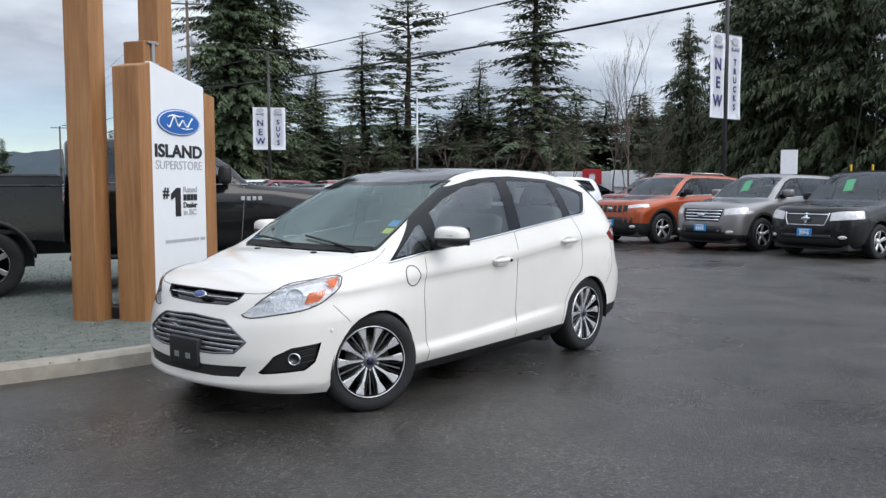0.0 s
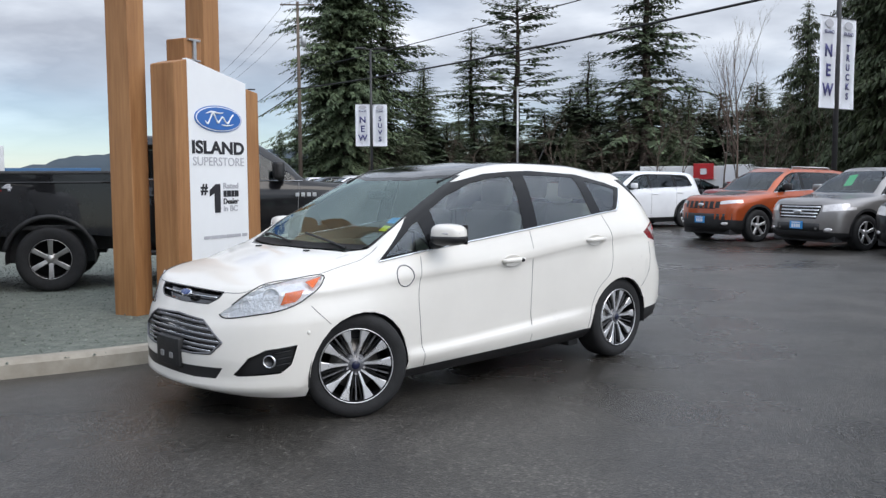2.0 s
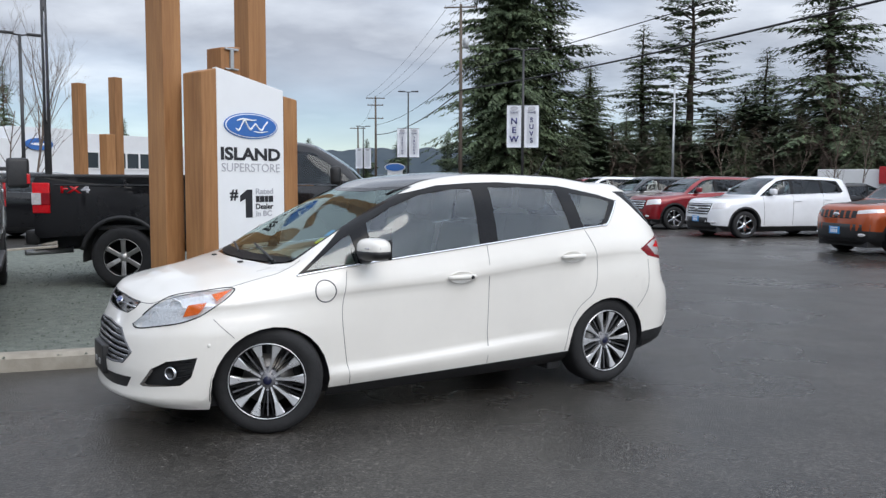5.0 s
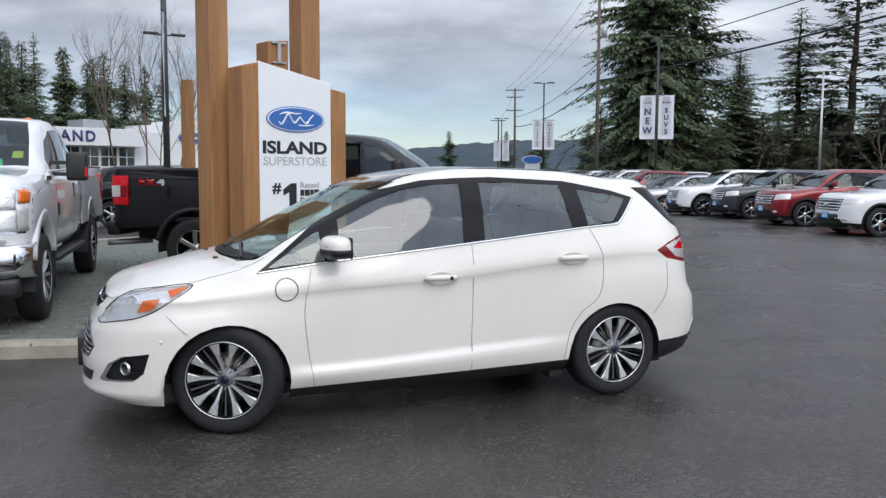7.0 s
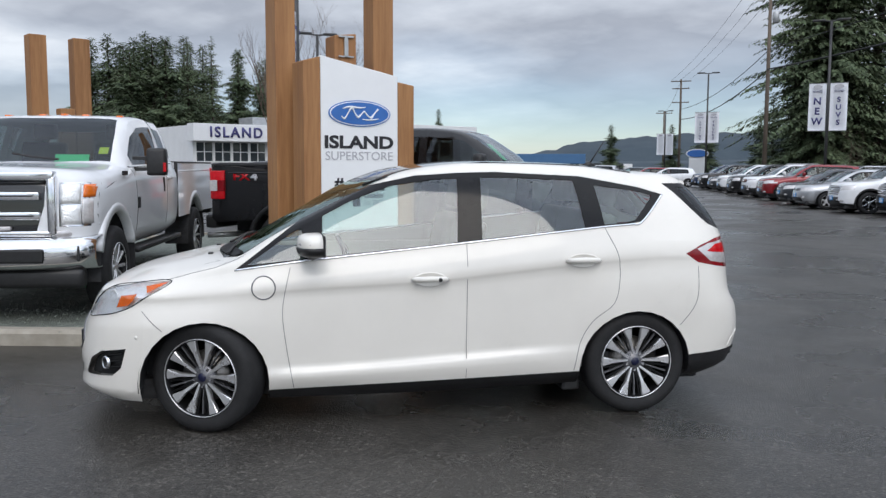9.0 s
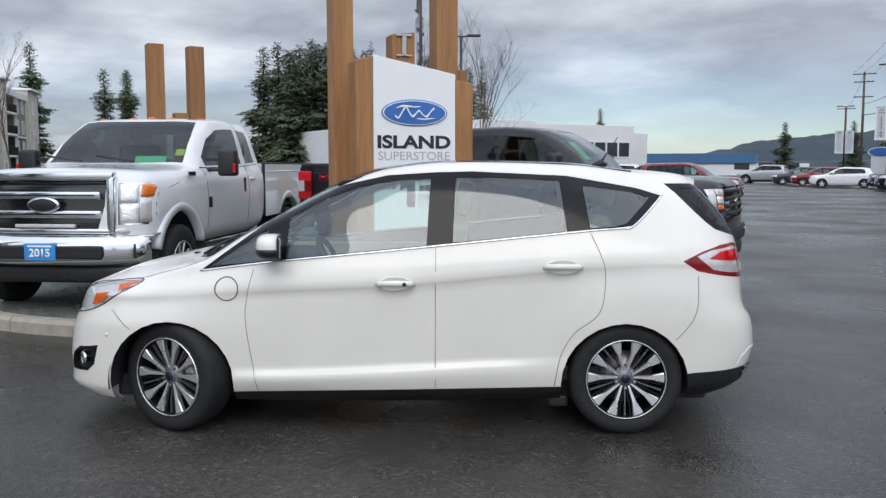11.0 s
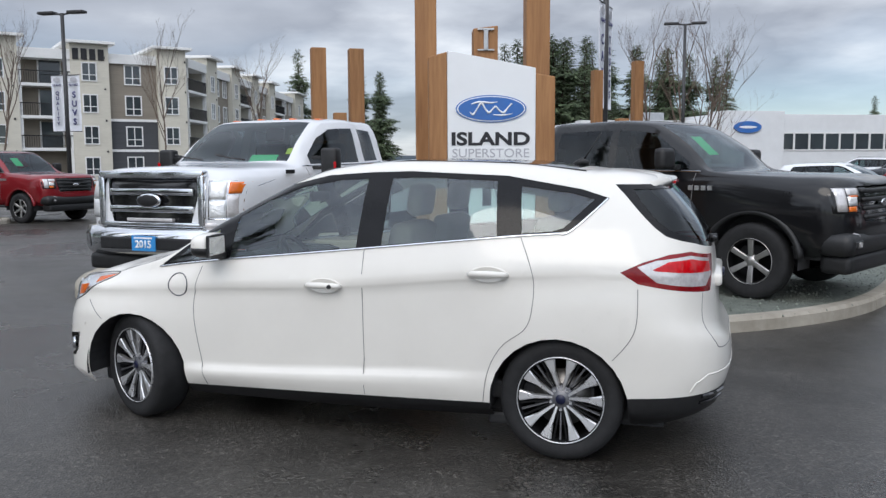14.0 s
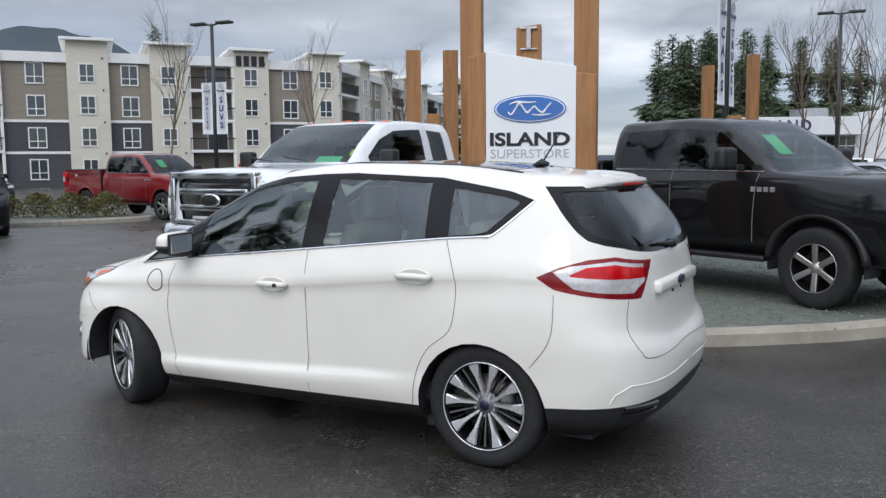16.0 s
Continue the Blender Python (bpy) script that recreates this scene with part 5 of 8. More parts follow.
    part("scuttle_panel", bm, M_trim, car, "black panel below the windscreen")
    for y0, y1 in ((0.56, 0.0), (-0.05, -0.58)):
        pts = [tree.ray_cast(Vector((1.15 - 0.02 * k + 0.055 * (1 - abs(y0 + (y1 - y0) * k / 5)), y0 + (y1 - y0) * k / 5, 3)), Vector((0, 0, -1)))[0] + Vector((0, 0, 0.016)) for k in range(6)]
        bm = bmesh.new()
        tube(bm, pts, 0.008, 5)
        part("wiper", bm, M_trim, car)
    # stickers inside the windscreen
    for x, y, m_, r in ((0.885, 0.575, M_yellowtag, 0.038), (0.80, 0.560, M_bluetag, 0.042)):
        c = tree.ray_cast(Vector((x, y, 3)), Vector((0, 0, -1)))[0]
        part("windscreen_sticker", boxbm(-0.002, 0.0, -r, r, -r * 0.8, r * 0.8, 0, pose(c.x - 0.02, c.y, c.z - 0.025, 0, -58, 0)), m_, car)
    # spoiler, aerial, rear badge, plate recess, rear wiper, bumper crease
    bm = bmesh.new()
    sp = [[Vector((x0, y, z0)), Vector((x1, y, z1)), Vector((x1 + 0.01, y, z1 - 0.035)), Vector((x0 - 0.12, y, z0 - 0.09))] for y, x0, z0, x1, z1 in
          ((-0.565, -1.52, 1.478, -1.715, 1.435), (-0.54, -1.50, 1.500, -1.775, 1.462), (-0.3, -1.50, 1.526, -1.84, 1.482), (0, -1.50, 1.533, -1.855, 1.487), (0.3, -1.50, 1.526, -1.84, 1.482), (0.54, -1.50, 1.500, -1.775, 1.462), (0.565, -1.52, 1.478, -1.715, 1.435))]
    vs = [[bm.verts.new(p) for p in r] for r in sp]
    for a, b in zip(vs, vs[1:]):
        for k in range(4):
            bm.faces.new((a[k], b[k], b[(k + 1) % 4], a[(k + 1) % 4]))
    bm.faces.new(vs[0])
    bm.faces.new(list(reversed(vs[-1])))
    bmesh.ops.recalc_face_normals(bm, faces=bm.faces)
    bmesh.ops.bevel(bm, geom=list(bm.edges), offset=0.008, segments=2, affect="EDGES")
    part("roof_spoiler", bm, M_white, car, "white spoiler over the rear window", True)
    part("high_brake_light", boxbm(-1.852, -1.835, -0.16, 0.16, 1.448, 1.464, 0.003), M_redlens, car)
    bm = bmesh.new()
    c = tree.ray_cast(Vector((-1.30, 0, 3)), Vector((0, 0, -1)))[0]
    tube(bm, [c + Vector((0.05, 0, -0.005)), c + Vector((0.0, 0, 0.022)), c + Vector((-0.04, 0, 0.01))], [0.02, 0.024, 0.012], 8)
    tube(bm, [c + Vector((0, 0, 0.02)), c + Vector((-0.11, 0, 0.19))], [0.006, 0.003], 6)
    part("roof_aerial", bm, M_trim, car, "black roof aerial", True)
    p = on_front(tree, 0, 0.955, -1)
    part("rear_badge", moved(oval_bm(0.13, 0.052, 0.012), pose(p.x - 0.030, 0, 0.938, 0, 0, 180)), M_cap, car, "dark blue oval badge", True)
    part("tailgate_trim", boxbm(p.x - 0.030, p.x + 0.05, -0.40, 0.40, 0.902, 0.970, 0.022), M_white, car, "", True)
    part("plate_recess", front_line(tree, [(-0.38, 0.90), (0.38, 0.90), (0.36, 0.765), (-0.36, 0.765), (-0.38, 0.90)], 0.0035, -1, 8, 5, -0.003), M_white, car, "bare white plate mount", True)
    for y in (-0.09, 0.09):
        q = on_front(tree, y, 0.885, -1)
        part("plate_bolt", boxbm(q.x - 0.006, q.x + 0.004, y - 0.012, y + 0.012, 0.877, 0.893, 0.003), M_trim, car)
    part("panel_seam", front_line(tree, [(-0.66, 0.905), (-0.69, 0.78), (-0.67, 0.66), (-0.56, 0.615), (0.0, 0.622), (0.56, 0.615), (0.67, 0.66), (0.69, 0.78), (0.66, 0.905)], 0.0026, -1, 10, 4, 0.0, True), M_seam, car)
    bm = bmesh.new()
    p0, p1 = on_front(tree, 0.0, 1.135, -1), on_front(tree, 0.30, 1.155, -1)
    tube(bm, [p0 + Vector((-0.02, 0, 0)), p1 + Vector((-0.022, 0, 0))], [0.014, 0.007], 6)
    tube(bm, [p0 + Vector((0.01, 0, -0.01)), p0 + Vector((-0.035, 0, 0))], [0.03, 0.022], 8)
    part("rear_wiper", bm, M_trim, car, "", True)
    for s in (1, -1):
        part("bumper_crease", front_line(tree, [(s * 0.05, 0.505), (s * 0.45, 0.497), (s * 0.74, 0.500), (s * 0.79, 0.462), (s * 0.80, 0.415)], 0.006, -1, 10, 5, -0.002), M_white, car, "", True)
        part("bumper_reflector", front_line(tree, [(s * 0.50, 0.375), (s * 0.74, 0.385)], 0.012, -1, 6, 6, 0.0), M_gloss, car)
        part("bumper_reflector", front_line(tree, [(s * 0.50, 0.345), (s * 0.74, 0.352)], 0.010, -1, 6, 6, 0.0), M_gloss, car)
    # wheels
    for s in (1, -1):
        for x, wx in ((1.324, 1.295), (-1.330, -1.318)):
            well(car, wx, s * 0.868, 0.306, 0.372, 0.30)
            wheel(car, x, s * (0.868 if x < 0 else 0.862), 0.338, 0.327, 0.231, 0.215, "split", s, -24 if x > 0 else 0)
    part("exhaust_box", boxbm(-1.02, -0.90, 0.45, 0.70, 0.13, 0.20, 0.02), M_polegrey, car)
    return car


build_hatchback()

# ---- parked vehicles ----
SKIN = {}


def vehicle_spec(L, W, H, wb, fo, hood, belt0, belt1, ws0, ws1, rf1, tail_top, tail_mid, drop=0.07, boxy=3.0, roofw=0.70, step=0.07, sill=0.24, nose_lean=0.06, tail_pow=4.0, cowl=0.10):
    """Rows of a vehicle's skin from its main measures. ws0, ws1: foot and head of the windscreen; rf1: rear end of the roof."""
    xn, h = wb / 2 + fo, W / 2
    xt = xn - L
    xf, xr = xn - 0.62, xt + 0.50
    roof_y = h * roofw
    hood0 = hood + cowl

    def body(fy, zz):
        return ([(xr, h * fy), (0, h * fy), (xf, h * (fy - 0.02))], zz)
    rows = [
        body(0.86, [(xr, sill - 0.02), (xf, sill - 0.02)]),
        body(0.955, [(xr, sill + 0.08), (xf, sill + 0.08)]),
        body(0.985, [(xr, sill + 0.24), (xf, sill + 0.24)]),
        body(1.0, [(xr, (belt1 + sill) / 2 + 0.1), (0, (belt0 + sill) / 2 + 0.08), (xf, hood * 0.72)]),
        ([(xr, h * 0.985), (0, h * 0.99), (ws0, h * 0.98), (xf, h * 0.945)], [(xr, belt1 - 0.13), (0, (belt0 + belt1) / 2 - 0.12), (ws0, belt0 - 0.11), (xf, hood - 0.10)]),
        ([(xr, h * 0.935), (0, h * 0.945), (ws0, h * 0.93), (xf, h * 0.87)], [(xr, belt1 - 0.015), (0, (belt0 + belt1) / 2 - 0.015), (ws0, belt0 - 0.015), (xf, hood - 0.035)]),
        ([(xr, roof_y * 0.95), (rf1, roof_y * 0.97), (0, roof_y), (ws1 - 0.1, roof_y), ((ws0 + ws1) / 2, (roof_y + h * 0.88) / 2), (ws0, h * 0.88), (xf, h * 0.80)],
         [(xr, H - drop - 0.06), (rf1, H - 0.075), (0, H - 0.05), (ws1 - 0.1, H - 0.085), ((ws0 + ws1) / 2, (H + belt0) / 2 - 0.06), (ws0, belt0 + 0.015), (xf, hood - 0.005)]),
        ([(xr, roof_y * 0.85), (0, roof_y * 0.88), (ws1, roof_y * 0.88), (ws0, h * 0.78), (xf, h * 0.68)],
         [(xr, H - drop - 0.025), (rf1, H - 0.04), (0, H - 0.015), (ws1 - 0.1, H - 0.05), ((ws0 + ws1) / 2 + 0.03, (H + hood0) / 2 - 0.01), (ws0 + 0.05, hood0 - 0.02), (xf, hood + 0.012)]),
        ([(xr, roof_y * 0.42), (0, roof_y * 0.45), (ws0, h * 0.4), (xf, h * 0.34)],
         [(xr, H - drop - 0.01), (rf1, H - 0.02), (0, H), (ws1 - 0.08, H - 0.035), ((ws0 + ws1) / 2 + 0.06, (H + hood0) / 2), (ws0 + 0.10, hood0), (xf, hood + 0.028)]),
        ([(xr, 0.0), (xf, 0.0)],
         [(xr, H - drop - 0.005), (rf1, H - 0.015), (0, H + 0.005), (ws1 - 0.08, H - 0.03), ((ws0 + ws1) / 2 + 0.07, (H + hood0) / 2 + 0.005), (ws0 + 0.12, hood0 + 0.002), (xf, hood + 0.034)]),
    ]
    nose = [(xn - 0.14, sill), (xn - 0.03, sill + 0.07), (xn, sill + 0.22), (xn - nose_lean * 0.4, hood * 0.70), (xn - nose_lean, hood - 0.15), (xn - nose_lean - 0.03, hood - 0.10), (xn - nose_lean - 0.06, hood - 0.06), (xn - nose_lean - 0.11, hood - 0.03), (xn - nose_lean - 0.2, hood - 0.01), (xn - nose_lean - 0.25, hood)]
    tail = [(xt + 0.14, sill + 0.04), (xt + 0.03, sill + 0.12), (xt, sill + 0.28), (xt + 0.01, (belt1 + sill) / 2), (tail_mid, belt1 - 0.14), (tail_mid + 0.01, belt1 - 0.03), (tail_top, H - drop - 0.10), (tail_top + 0.03, H - drop - 0.07), (tail_top + 0.10, H - drop - 0.045), (tail_top + 0.14, H - drop - 0.04)]
    return {"joints": (xr, xf), "rows": rows, "nose": nose, "tail": tail, "nose_round": [boxy] * 4 + [boxy * 0.9] * 6, "tail_round": [tail_pow] * 10, "step": step, "ends": 9, "sub": (1, 2, 2, 3, 2, 5, 2, 3, 2, 2)}, xn, xt, xr, xf


def build_vehicle(name, m, label, category, group, colour, L, W, H, wb, fo, hood, belt0, belt1, ws0, ws1, rf1, tail_top, tail_mid, R=0.36, rim=0.235, style="five",
                  dlo=None, pillars=(), grille=(0.55, 0.30, 0.40), lamp=(0.30, 0.16), clad=0.0, plate=True, rails=False, tag_card=None, arch=0.07, bars=3, bars_mat=None, priv=True, tail_cut=False, grille_z=None, plate_text="", rear_lamps=True, priv_front=False, surround=None, gap=0.05, alloy=None, mirror=None, hood_mat=None, **kw):
    car = thing(name, m, label, category, group)
    spec, xn, xt, xr, xf = vehicle_spec(L, W, H, wb, fo, hood, belt0, belt1, ws0, ws1, rf1, tail_top, tail_mid, **kw)
    bm = shell_bm(spec)
    tree = skin_tree(bm)
    SKIN[car.name] = tree
    h = W / 2
    sill = kw.get("sill", 0.24)
    if clad:
        carve(bm, 2, [(xt - 0.1, 0.0), (xn + 0.1, 0.0), (xn + 0.1, clad + 0.04), (xf, clad), (xr, clad), (xt - 0.1, clad + 0.06)], "xz")
    arm = wb / 2

    def beltz(x):
        return float(pchip([x], [(xr, belt1), (0, (belt0 + belt1) / 2), (ws0, belt0)])[0]) + 0.012
    # side windows, front to back, between the pillars given
    fx, rx = ws0 - 0.10, dlo if dlo is not None else rf1 - 0.22
    top = [(ws1 + 0.02, H - 0.135), (0.0, H - 0.095), (rf1, H - 0.125)]

    def topz(x):
        if x > ws1 + 0.02:
            return beltz(fx) + 0.02 + (H - 0.135 - beltz(fx) - 0.02) * (fx - x) / (fx - ws1 - 0.02)
        return float(pchip([x], top + [(xr - 0.4, H - 0.30)])[0])
    xs = np.linspace(fx, rx, 14)
    upper = [(float(x), topz(float(x))) for x in xs]
    carve(bm, 3, upper + [(rx - 0.10, beltz(rx) + 0.05), (rx - 0.02, beltz(rx))] + [(x, beltz(x)) for x in (0.0,)] + [(fx + 0.03, beltz(fx))], "xz", lambda c: abs(c.y) > h * 0.5)
    edges = [fx - 0.10] + [p for p in pillars] + [rx]
    for k, (a, b) in enumerate(zip(edges, edges[1:])):
        a_, b_ = a - gap, b + gap
        tops = [(float(x), topz(float(x)) - 0.035) for x in np.linspace(a_, b_, 5)]
        for s in (1, -1):
            carve(bm, 30 + 2 * k + (s < 0), tops + [(b_, beltz(b_) + 0.018), (a_, beltz(a_) + 0.018)], "xz", lambda c: c.y * s > h * 0.5)
    # windscreen and rear screen
    ry = h * kw.get("roofw", 0.70)
    carve(bm, 13, [(ws1 + 0.02, -ry * 0.86), (ws1 + 0.06, 0), (ws1 + 0.02, ry * 0.86), ((ws0 + ws1) / 2, (ry + h * 0.80) / 2 * 0.92), (ws0 - 0.02, h * 0.76), (ws0 + 0.09, h * 0.3), (ws0 + 0.09, -h * 0.3), (ws0 - 0.02, -h * 0.76), ((ws0 + ws1) / 2, -(ry + h * 0.80) / 2 * 0.92)], "xy", lambda c: c.z > hood)
    dr = kw.get("drop", 0.07)
    carve(bm, 14, [(-h * 0.70, belt1 + 0.03), (h * 0.70, belt1 + 0.03), (ry * 0.80, H - dr - 0.16), (-ry * 0.80, H - dr - 0.16)], "yz", lambda c: c.x < xr - 0.05)
    # lamps and grille
    gw, gh, gc = grille
    gz = grille_z or hood - 0.12 - gh / 2
    for s in (1, -1):
        lw, lh = lamp
        carve(bm, 15 if s > 0 else 16, [(s * (gw + 0.03), gz + gh / 2), (s * (gw + 0.03), gz + gh / 2 - lh), (s * (h + 0.05), gz + gh / 2 - lh + 0.05), (s * (h + 0.05), gz + gh / 2 + 0.05), (s * (gw + 0.2), gz + gh / 2 + 0.03)], "yz", lambda c: c.x > xn - lw - 0.12)
        if rear_lamps:
            carve(bm, 18 if s > 0 else 19, [(s * h * 0.70, belt1 - 0.26), (s * (h + 0.05), belt1 - 0.24), (s * (h + 0.05), belt1 - 0.03), (s * h * 0.74, belt1 - 0.03)], "yz", lambda c: c.x < xt + 0.32)
    carve(bm, 17, [(-gw, gz + gh / 2), (gw, gz + gh / 2), (gw * 0.97, gz), (gw * 0.85, gz - gh / 2), (-gw * 0.85, gz - gh / 2), (-gw * 0.97, gz)], "yz", lambda c: c.x > xf + 0.2)
    carve(bm, 2, [(-h * 0.62, sill + 0.20), (h * 0.62, sill + 0.20), (h * 0.68, sill + 0.06), (-h * 0.68, sill + 0.06)], "yz", lambda c: c.x > xf + 0.25)
    for wx in (arm, -arm):
        if clad:
            carve(bm, 2, ring(wx, R, R + arch + 0.055, 22), "xz", lambda c: abs(c.y) > h * 0.6)
        carve(bm, 99, ring(wx, R, R + arch, 22), "xz", lambda c: abs(c.y) > h * 0.5)
        carve(bm, 99, [(wx - R - arch, 0.0), (wx + R + arch, 0.0), (wx + R + arch, R - 0.04), (wx - R - arch, R - 0.04)], "xz", lambda c: abs(c.y) > h * 0.5)
    bmesh.ops.delete(bm, geom=[f for f in bm.faces if f.material_index == 99], context="FACES")
    tags = {0: ("body", colour, ""), 2: ("lower_cladding", M_trim, "black lower trim"), 3: ("window_surround", surround or M_pillar, ""), 13: ("windscreen", M_fleet, ""), 14: ("rear_window", M_glassdark, ""),
            15: ("headlight", M_clearlens, ""), 16: ("headlight", M_clearlens, ""), 17: ("grille", M_gloss, "dark grille"), 18: ("tail_light", M_redlens, ""), 19: ("tail_light", M_redlens, "")}
    for k in range(len(edges) - 1):
        for j in (0, 1):
            tags[30 + 2 * k + j] = ("side_window", M_glassdark if priv_front or (priv and k > 0) else M_fleet, "")
    split_skin(bm, tags, car, {17: 0.02, 13: 0.002})
    bm.free()
    part("underbody", boxbm(xt + 0.15, xn - 0.2, -h * 0.8, h * 0.8, sill - 0.06, sill + 0.08, 0.03), M_dash, car)
    part("cabin_floor", boxbm(rf1 - 0.1, ws0, -h * 0.86, h * 0.86, sill + 0.1, belt0 - 0.22, 0.03), M_dash, car)
    part("dashboard", boxbm(ws0 - 0.45, ws0 - 0.02, -h * 0.8, h * 0.8, sill + 0.3, belt0 - 0.02, 0.06), M_dash, car)
    for y in (h * 0.42, -h * 0.42):
        car_seat(car, (ws1 + 0.05) - 0.45, y, belt0 - 0.30, 0.52, M_dash)
    bw = gw * 0.95
    for k in range(bars):
        z = gz + gh * (0.36 - 0.72 * k / max(1, bars - 1))
        part("grille_bar", front_line(tree, [(-bw * (1 - 0.10 * k / max(1, bars - 1)), z), (bw * (1 - 0.10 * k / max(1, bars - 1)), z)], gh * 0.055 + 0.006, 1, 10, 5, -0.004), bars_mat or M_chrome, car, "", True)
    p = on_front(tree, 0, gz)
    part("front_badge", moved(oval_bm(0.19, 0.085, 0.02), pose(p.x + 0.008, 0, gz)), M_chrome, car, "", True)
    if plate:
        p = on_front(tree, 0, sill + 0.27)
        part("front_plate", boxbm(p.x - 0.005, p.x + 0.015, -0.155, 0.155, sill + 0.20, sill + 0.355, 0.003), M_plate, car, "bright blue dealer plate")
        if plate_text:
            part("plate_lettering", moved(lettering(plate_text, 0.078, 0.004, 0.03), pose(p.x + 0.016, 0, sill + 0.262, 0, 0, 90)), M_ovalwhite, car)
        for k in range(0 if plate_text else 4):
            part("plate_bar", boxbm(p.x + 0.015, p.x + 0.018, -0.105 + 0.056 * k, -0.065 + 0.056 * k, sill + 0.225, sill + 0.30, 0), M_ovalwhite, car)
        part("plate_bar", boxbm(p.x + 0.015, p.x + 0.018, -0.11, 0.11, sill + 0.318, sill + 0.338, 0), M_ovalwhite, car)
    for s in (1, -1):
        b = on_side(tree, ws0 - 0.42, beltz(ws0 - 0.42) + 0.03, s)
        if mirror != "none":
            part("door_mirror", boxbm(b.x - 0.06, b.x + 0.07, b.y + s * 0.10 - 0.11, b.y + s * 0.10 + 0.11, b.z + 0.0, b.z + 0.16, 0.045), mirror or colour, car, "", True)
        for x in pillars[:2]:
            part("panel_seam", side_line(tree, [(x, beltz(x)), (x, sill + 0.12)], 0.005, s, 8, 4), M_seam, car)
        part("panel_seam", side_line(tree, [(ws0 - 0.15, beltz(ws0) - 0.02), (ws0 - 0.20, sill + 0.12)], 0.005, s, 8, 4), M_seam, car)
        part("window_strip", side_line(tree, [(fx, beltz(fx)), (0, beltz(0)), (rx, beltz(rx))], 0.008, s, 8, 5, 0.002), M_chrome, car)
        for x in [q - 0.28 + 0.42 for q in pillars[:2]]:
            q = on_side(tree, x - 0.28, beltz(x) - 0.16, s)
            part("door_handle", boxbm(q.x - 0.11, q.x + 0.11, q.y - 0.02, q.y + 0.02, q.z - 0.018, q.z + 0.018, 0.01), colour, car, "", True)
        q = on_front(tree, s * h * 0.72, sill + 0.20)
        part("fog_lamp", moved(oval_bm(0.16, 0.07, 0.02), pose(q.x - 0.004, q.y, q.z, 0, 0, s * 30)), M_clearlens, car, "", True)
        if rails:
            part("roof_rail", moved(tube(bmesh.new(), [(rf1 + 0.05, 0, -0.03), (rf1 + 0.15, 0, 0.02), (0, 0, 0.045), (ws1 - 0.2, 0, 0.02), (ws1 - 0.12, 0, -0.03)], 0.018, 6), pose(0, s * ry * 0.92, H - 0.02)), M_steel, car, "", True)
        for x in (arm, -arm):
            well(car, x, s * (h - 0.03), R, R + arch, 0.32)
            wheel(car, x, s * (h - 0.025), R, R, rim, 0.22, style, s, 0, alloy, 0)
    if tag_card:
        c = tree.ray_cast(Vector(((ws0 + ws1) / 2 + 0.02, -0.10, 4)), Vector((0, 0, -1)))[0]
        slope = math.degrees(math.atan2(H - hood0_of(hood), ws0 - ws1))
        part("windscreen_card", boxbm(-0.20, 0.20, -0.09, 0.09, -0.003, 0.0, 0, pose(c.x - 0.02, c.y, c.z - 0.03, 0, slope, 0) @ pose(0, 0, 0, 0, 0, 14)), tag_card, car, "bright card in the windscreen")
    return car


def hood0_of(hood):
    return hood + 0.10


def repaint(ob, colour):
    """Gives the painted parts of a copied vehicle another colour."""
    for o in ob.children_recursive:
        if o.name.split(".")[0] in ("body", "door_mirror", "door_handle"):
            o.material_slots[0].link = "OBJECT"
            o.material_slots[0].material = colour
    return ob


def parked(x, y, heading):
    return pose(x, y, 0, 0, 0, heading)


def by_front_left(x, y, heading, wb, W):
    """Pose of a vehicle whose front left wheel stands at (x, y)."""
    a = radians(heading)
    hx, hy = math.cos(a), math.sin(a)
    return pose(x - hx * wb / 2 + hy * (W / 2 - 0.12), y - hy * wb / 2 - hx * (W / 2 - 0.12), 0, 0, 0, heading)


ROWH = -147.0
ROW = "cars in the forecourt row"
compact_suv = build_vehicle("suv_car", by_front_left(5.45, 20.5, ROWH, 2.70, 1.86), "burnt orange compact suv with black lower trim", "car", ROW, M_orange, 4.62, 1.86, 1.70, 2.70, 0.92, 1.06, 1.12, 1.20, 0.92, 0.18, -1.35, -1.72, -1.88,
                         pillars=(-0.10, -1.02), grille=(0.50, 0.17, 0), lamp=(0.34, 0.07), clad=0.50, rails=True, bars=0, style="five", R=0.375, rim=0.235, mirror=M_trim)
for k in range(7):
    part("grille_slot", front_patch(SKIN[compact_suv.name], -0.48 + 0.16 * k - 0.052, -0.48 + 0.16 * k + 0.052, 0.79, 0.935, 0.008, 0.03, 2, 3), M_trim, compact_suv)
tan_suv = build_vehicle("suv_car", by_front_left(6.95, 18.1, ROWH, 2.70, 1.88), "grey-bronze suv with a wide chrome grille", "car", ROW, M_bronze, 4.70, 1.88, 1.68, 2.70, 0.93, 1.04, 1.10, 1.22, 0.96, 0.20, -1.38, -1.74, -1.90,
                        pillars=(-0.08, -1.00), grille=(0.52, 0.27, 0), lamp=(0.42, 0.13), clad=0.36, bars=4, R=0.365, tag_card=M_greentag)
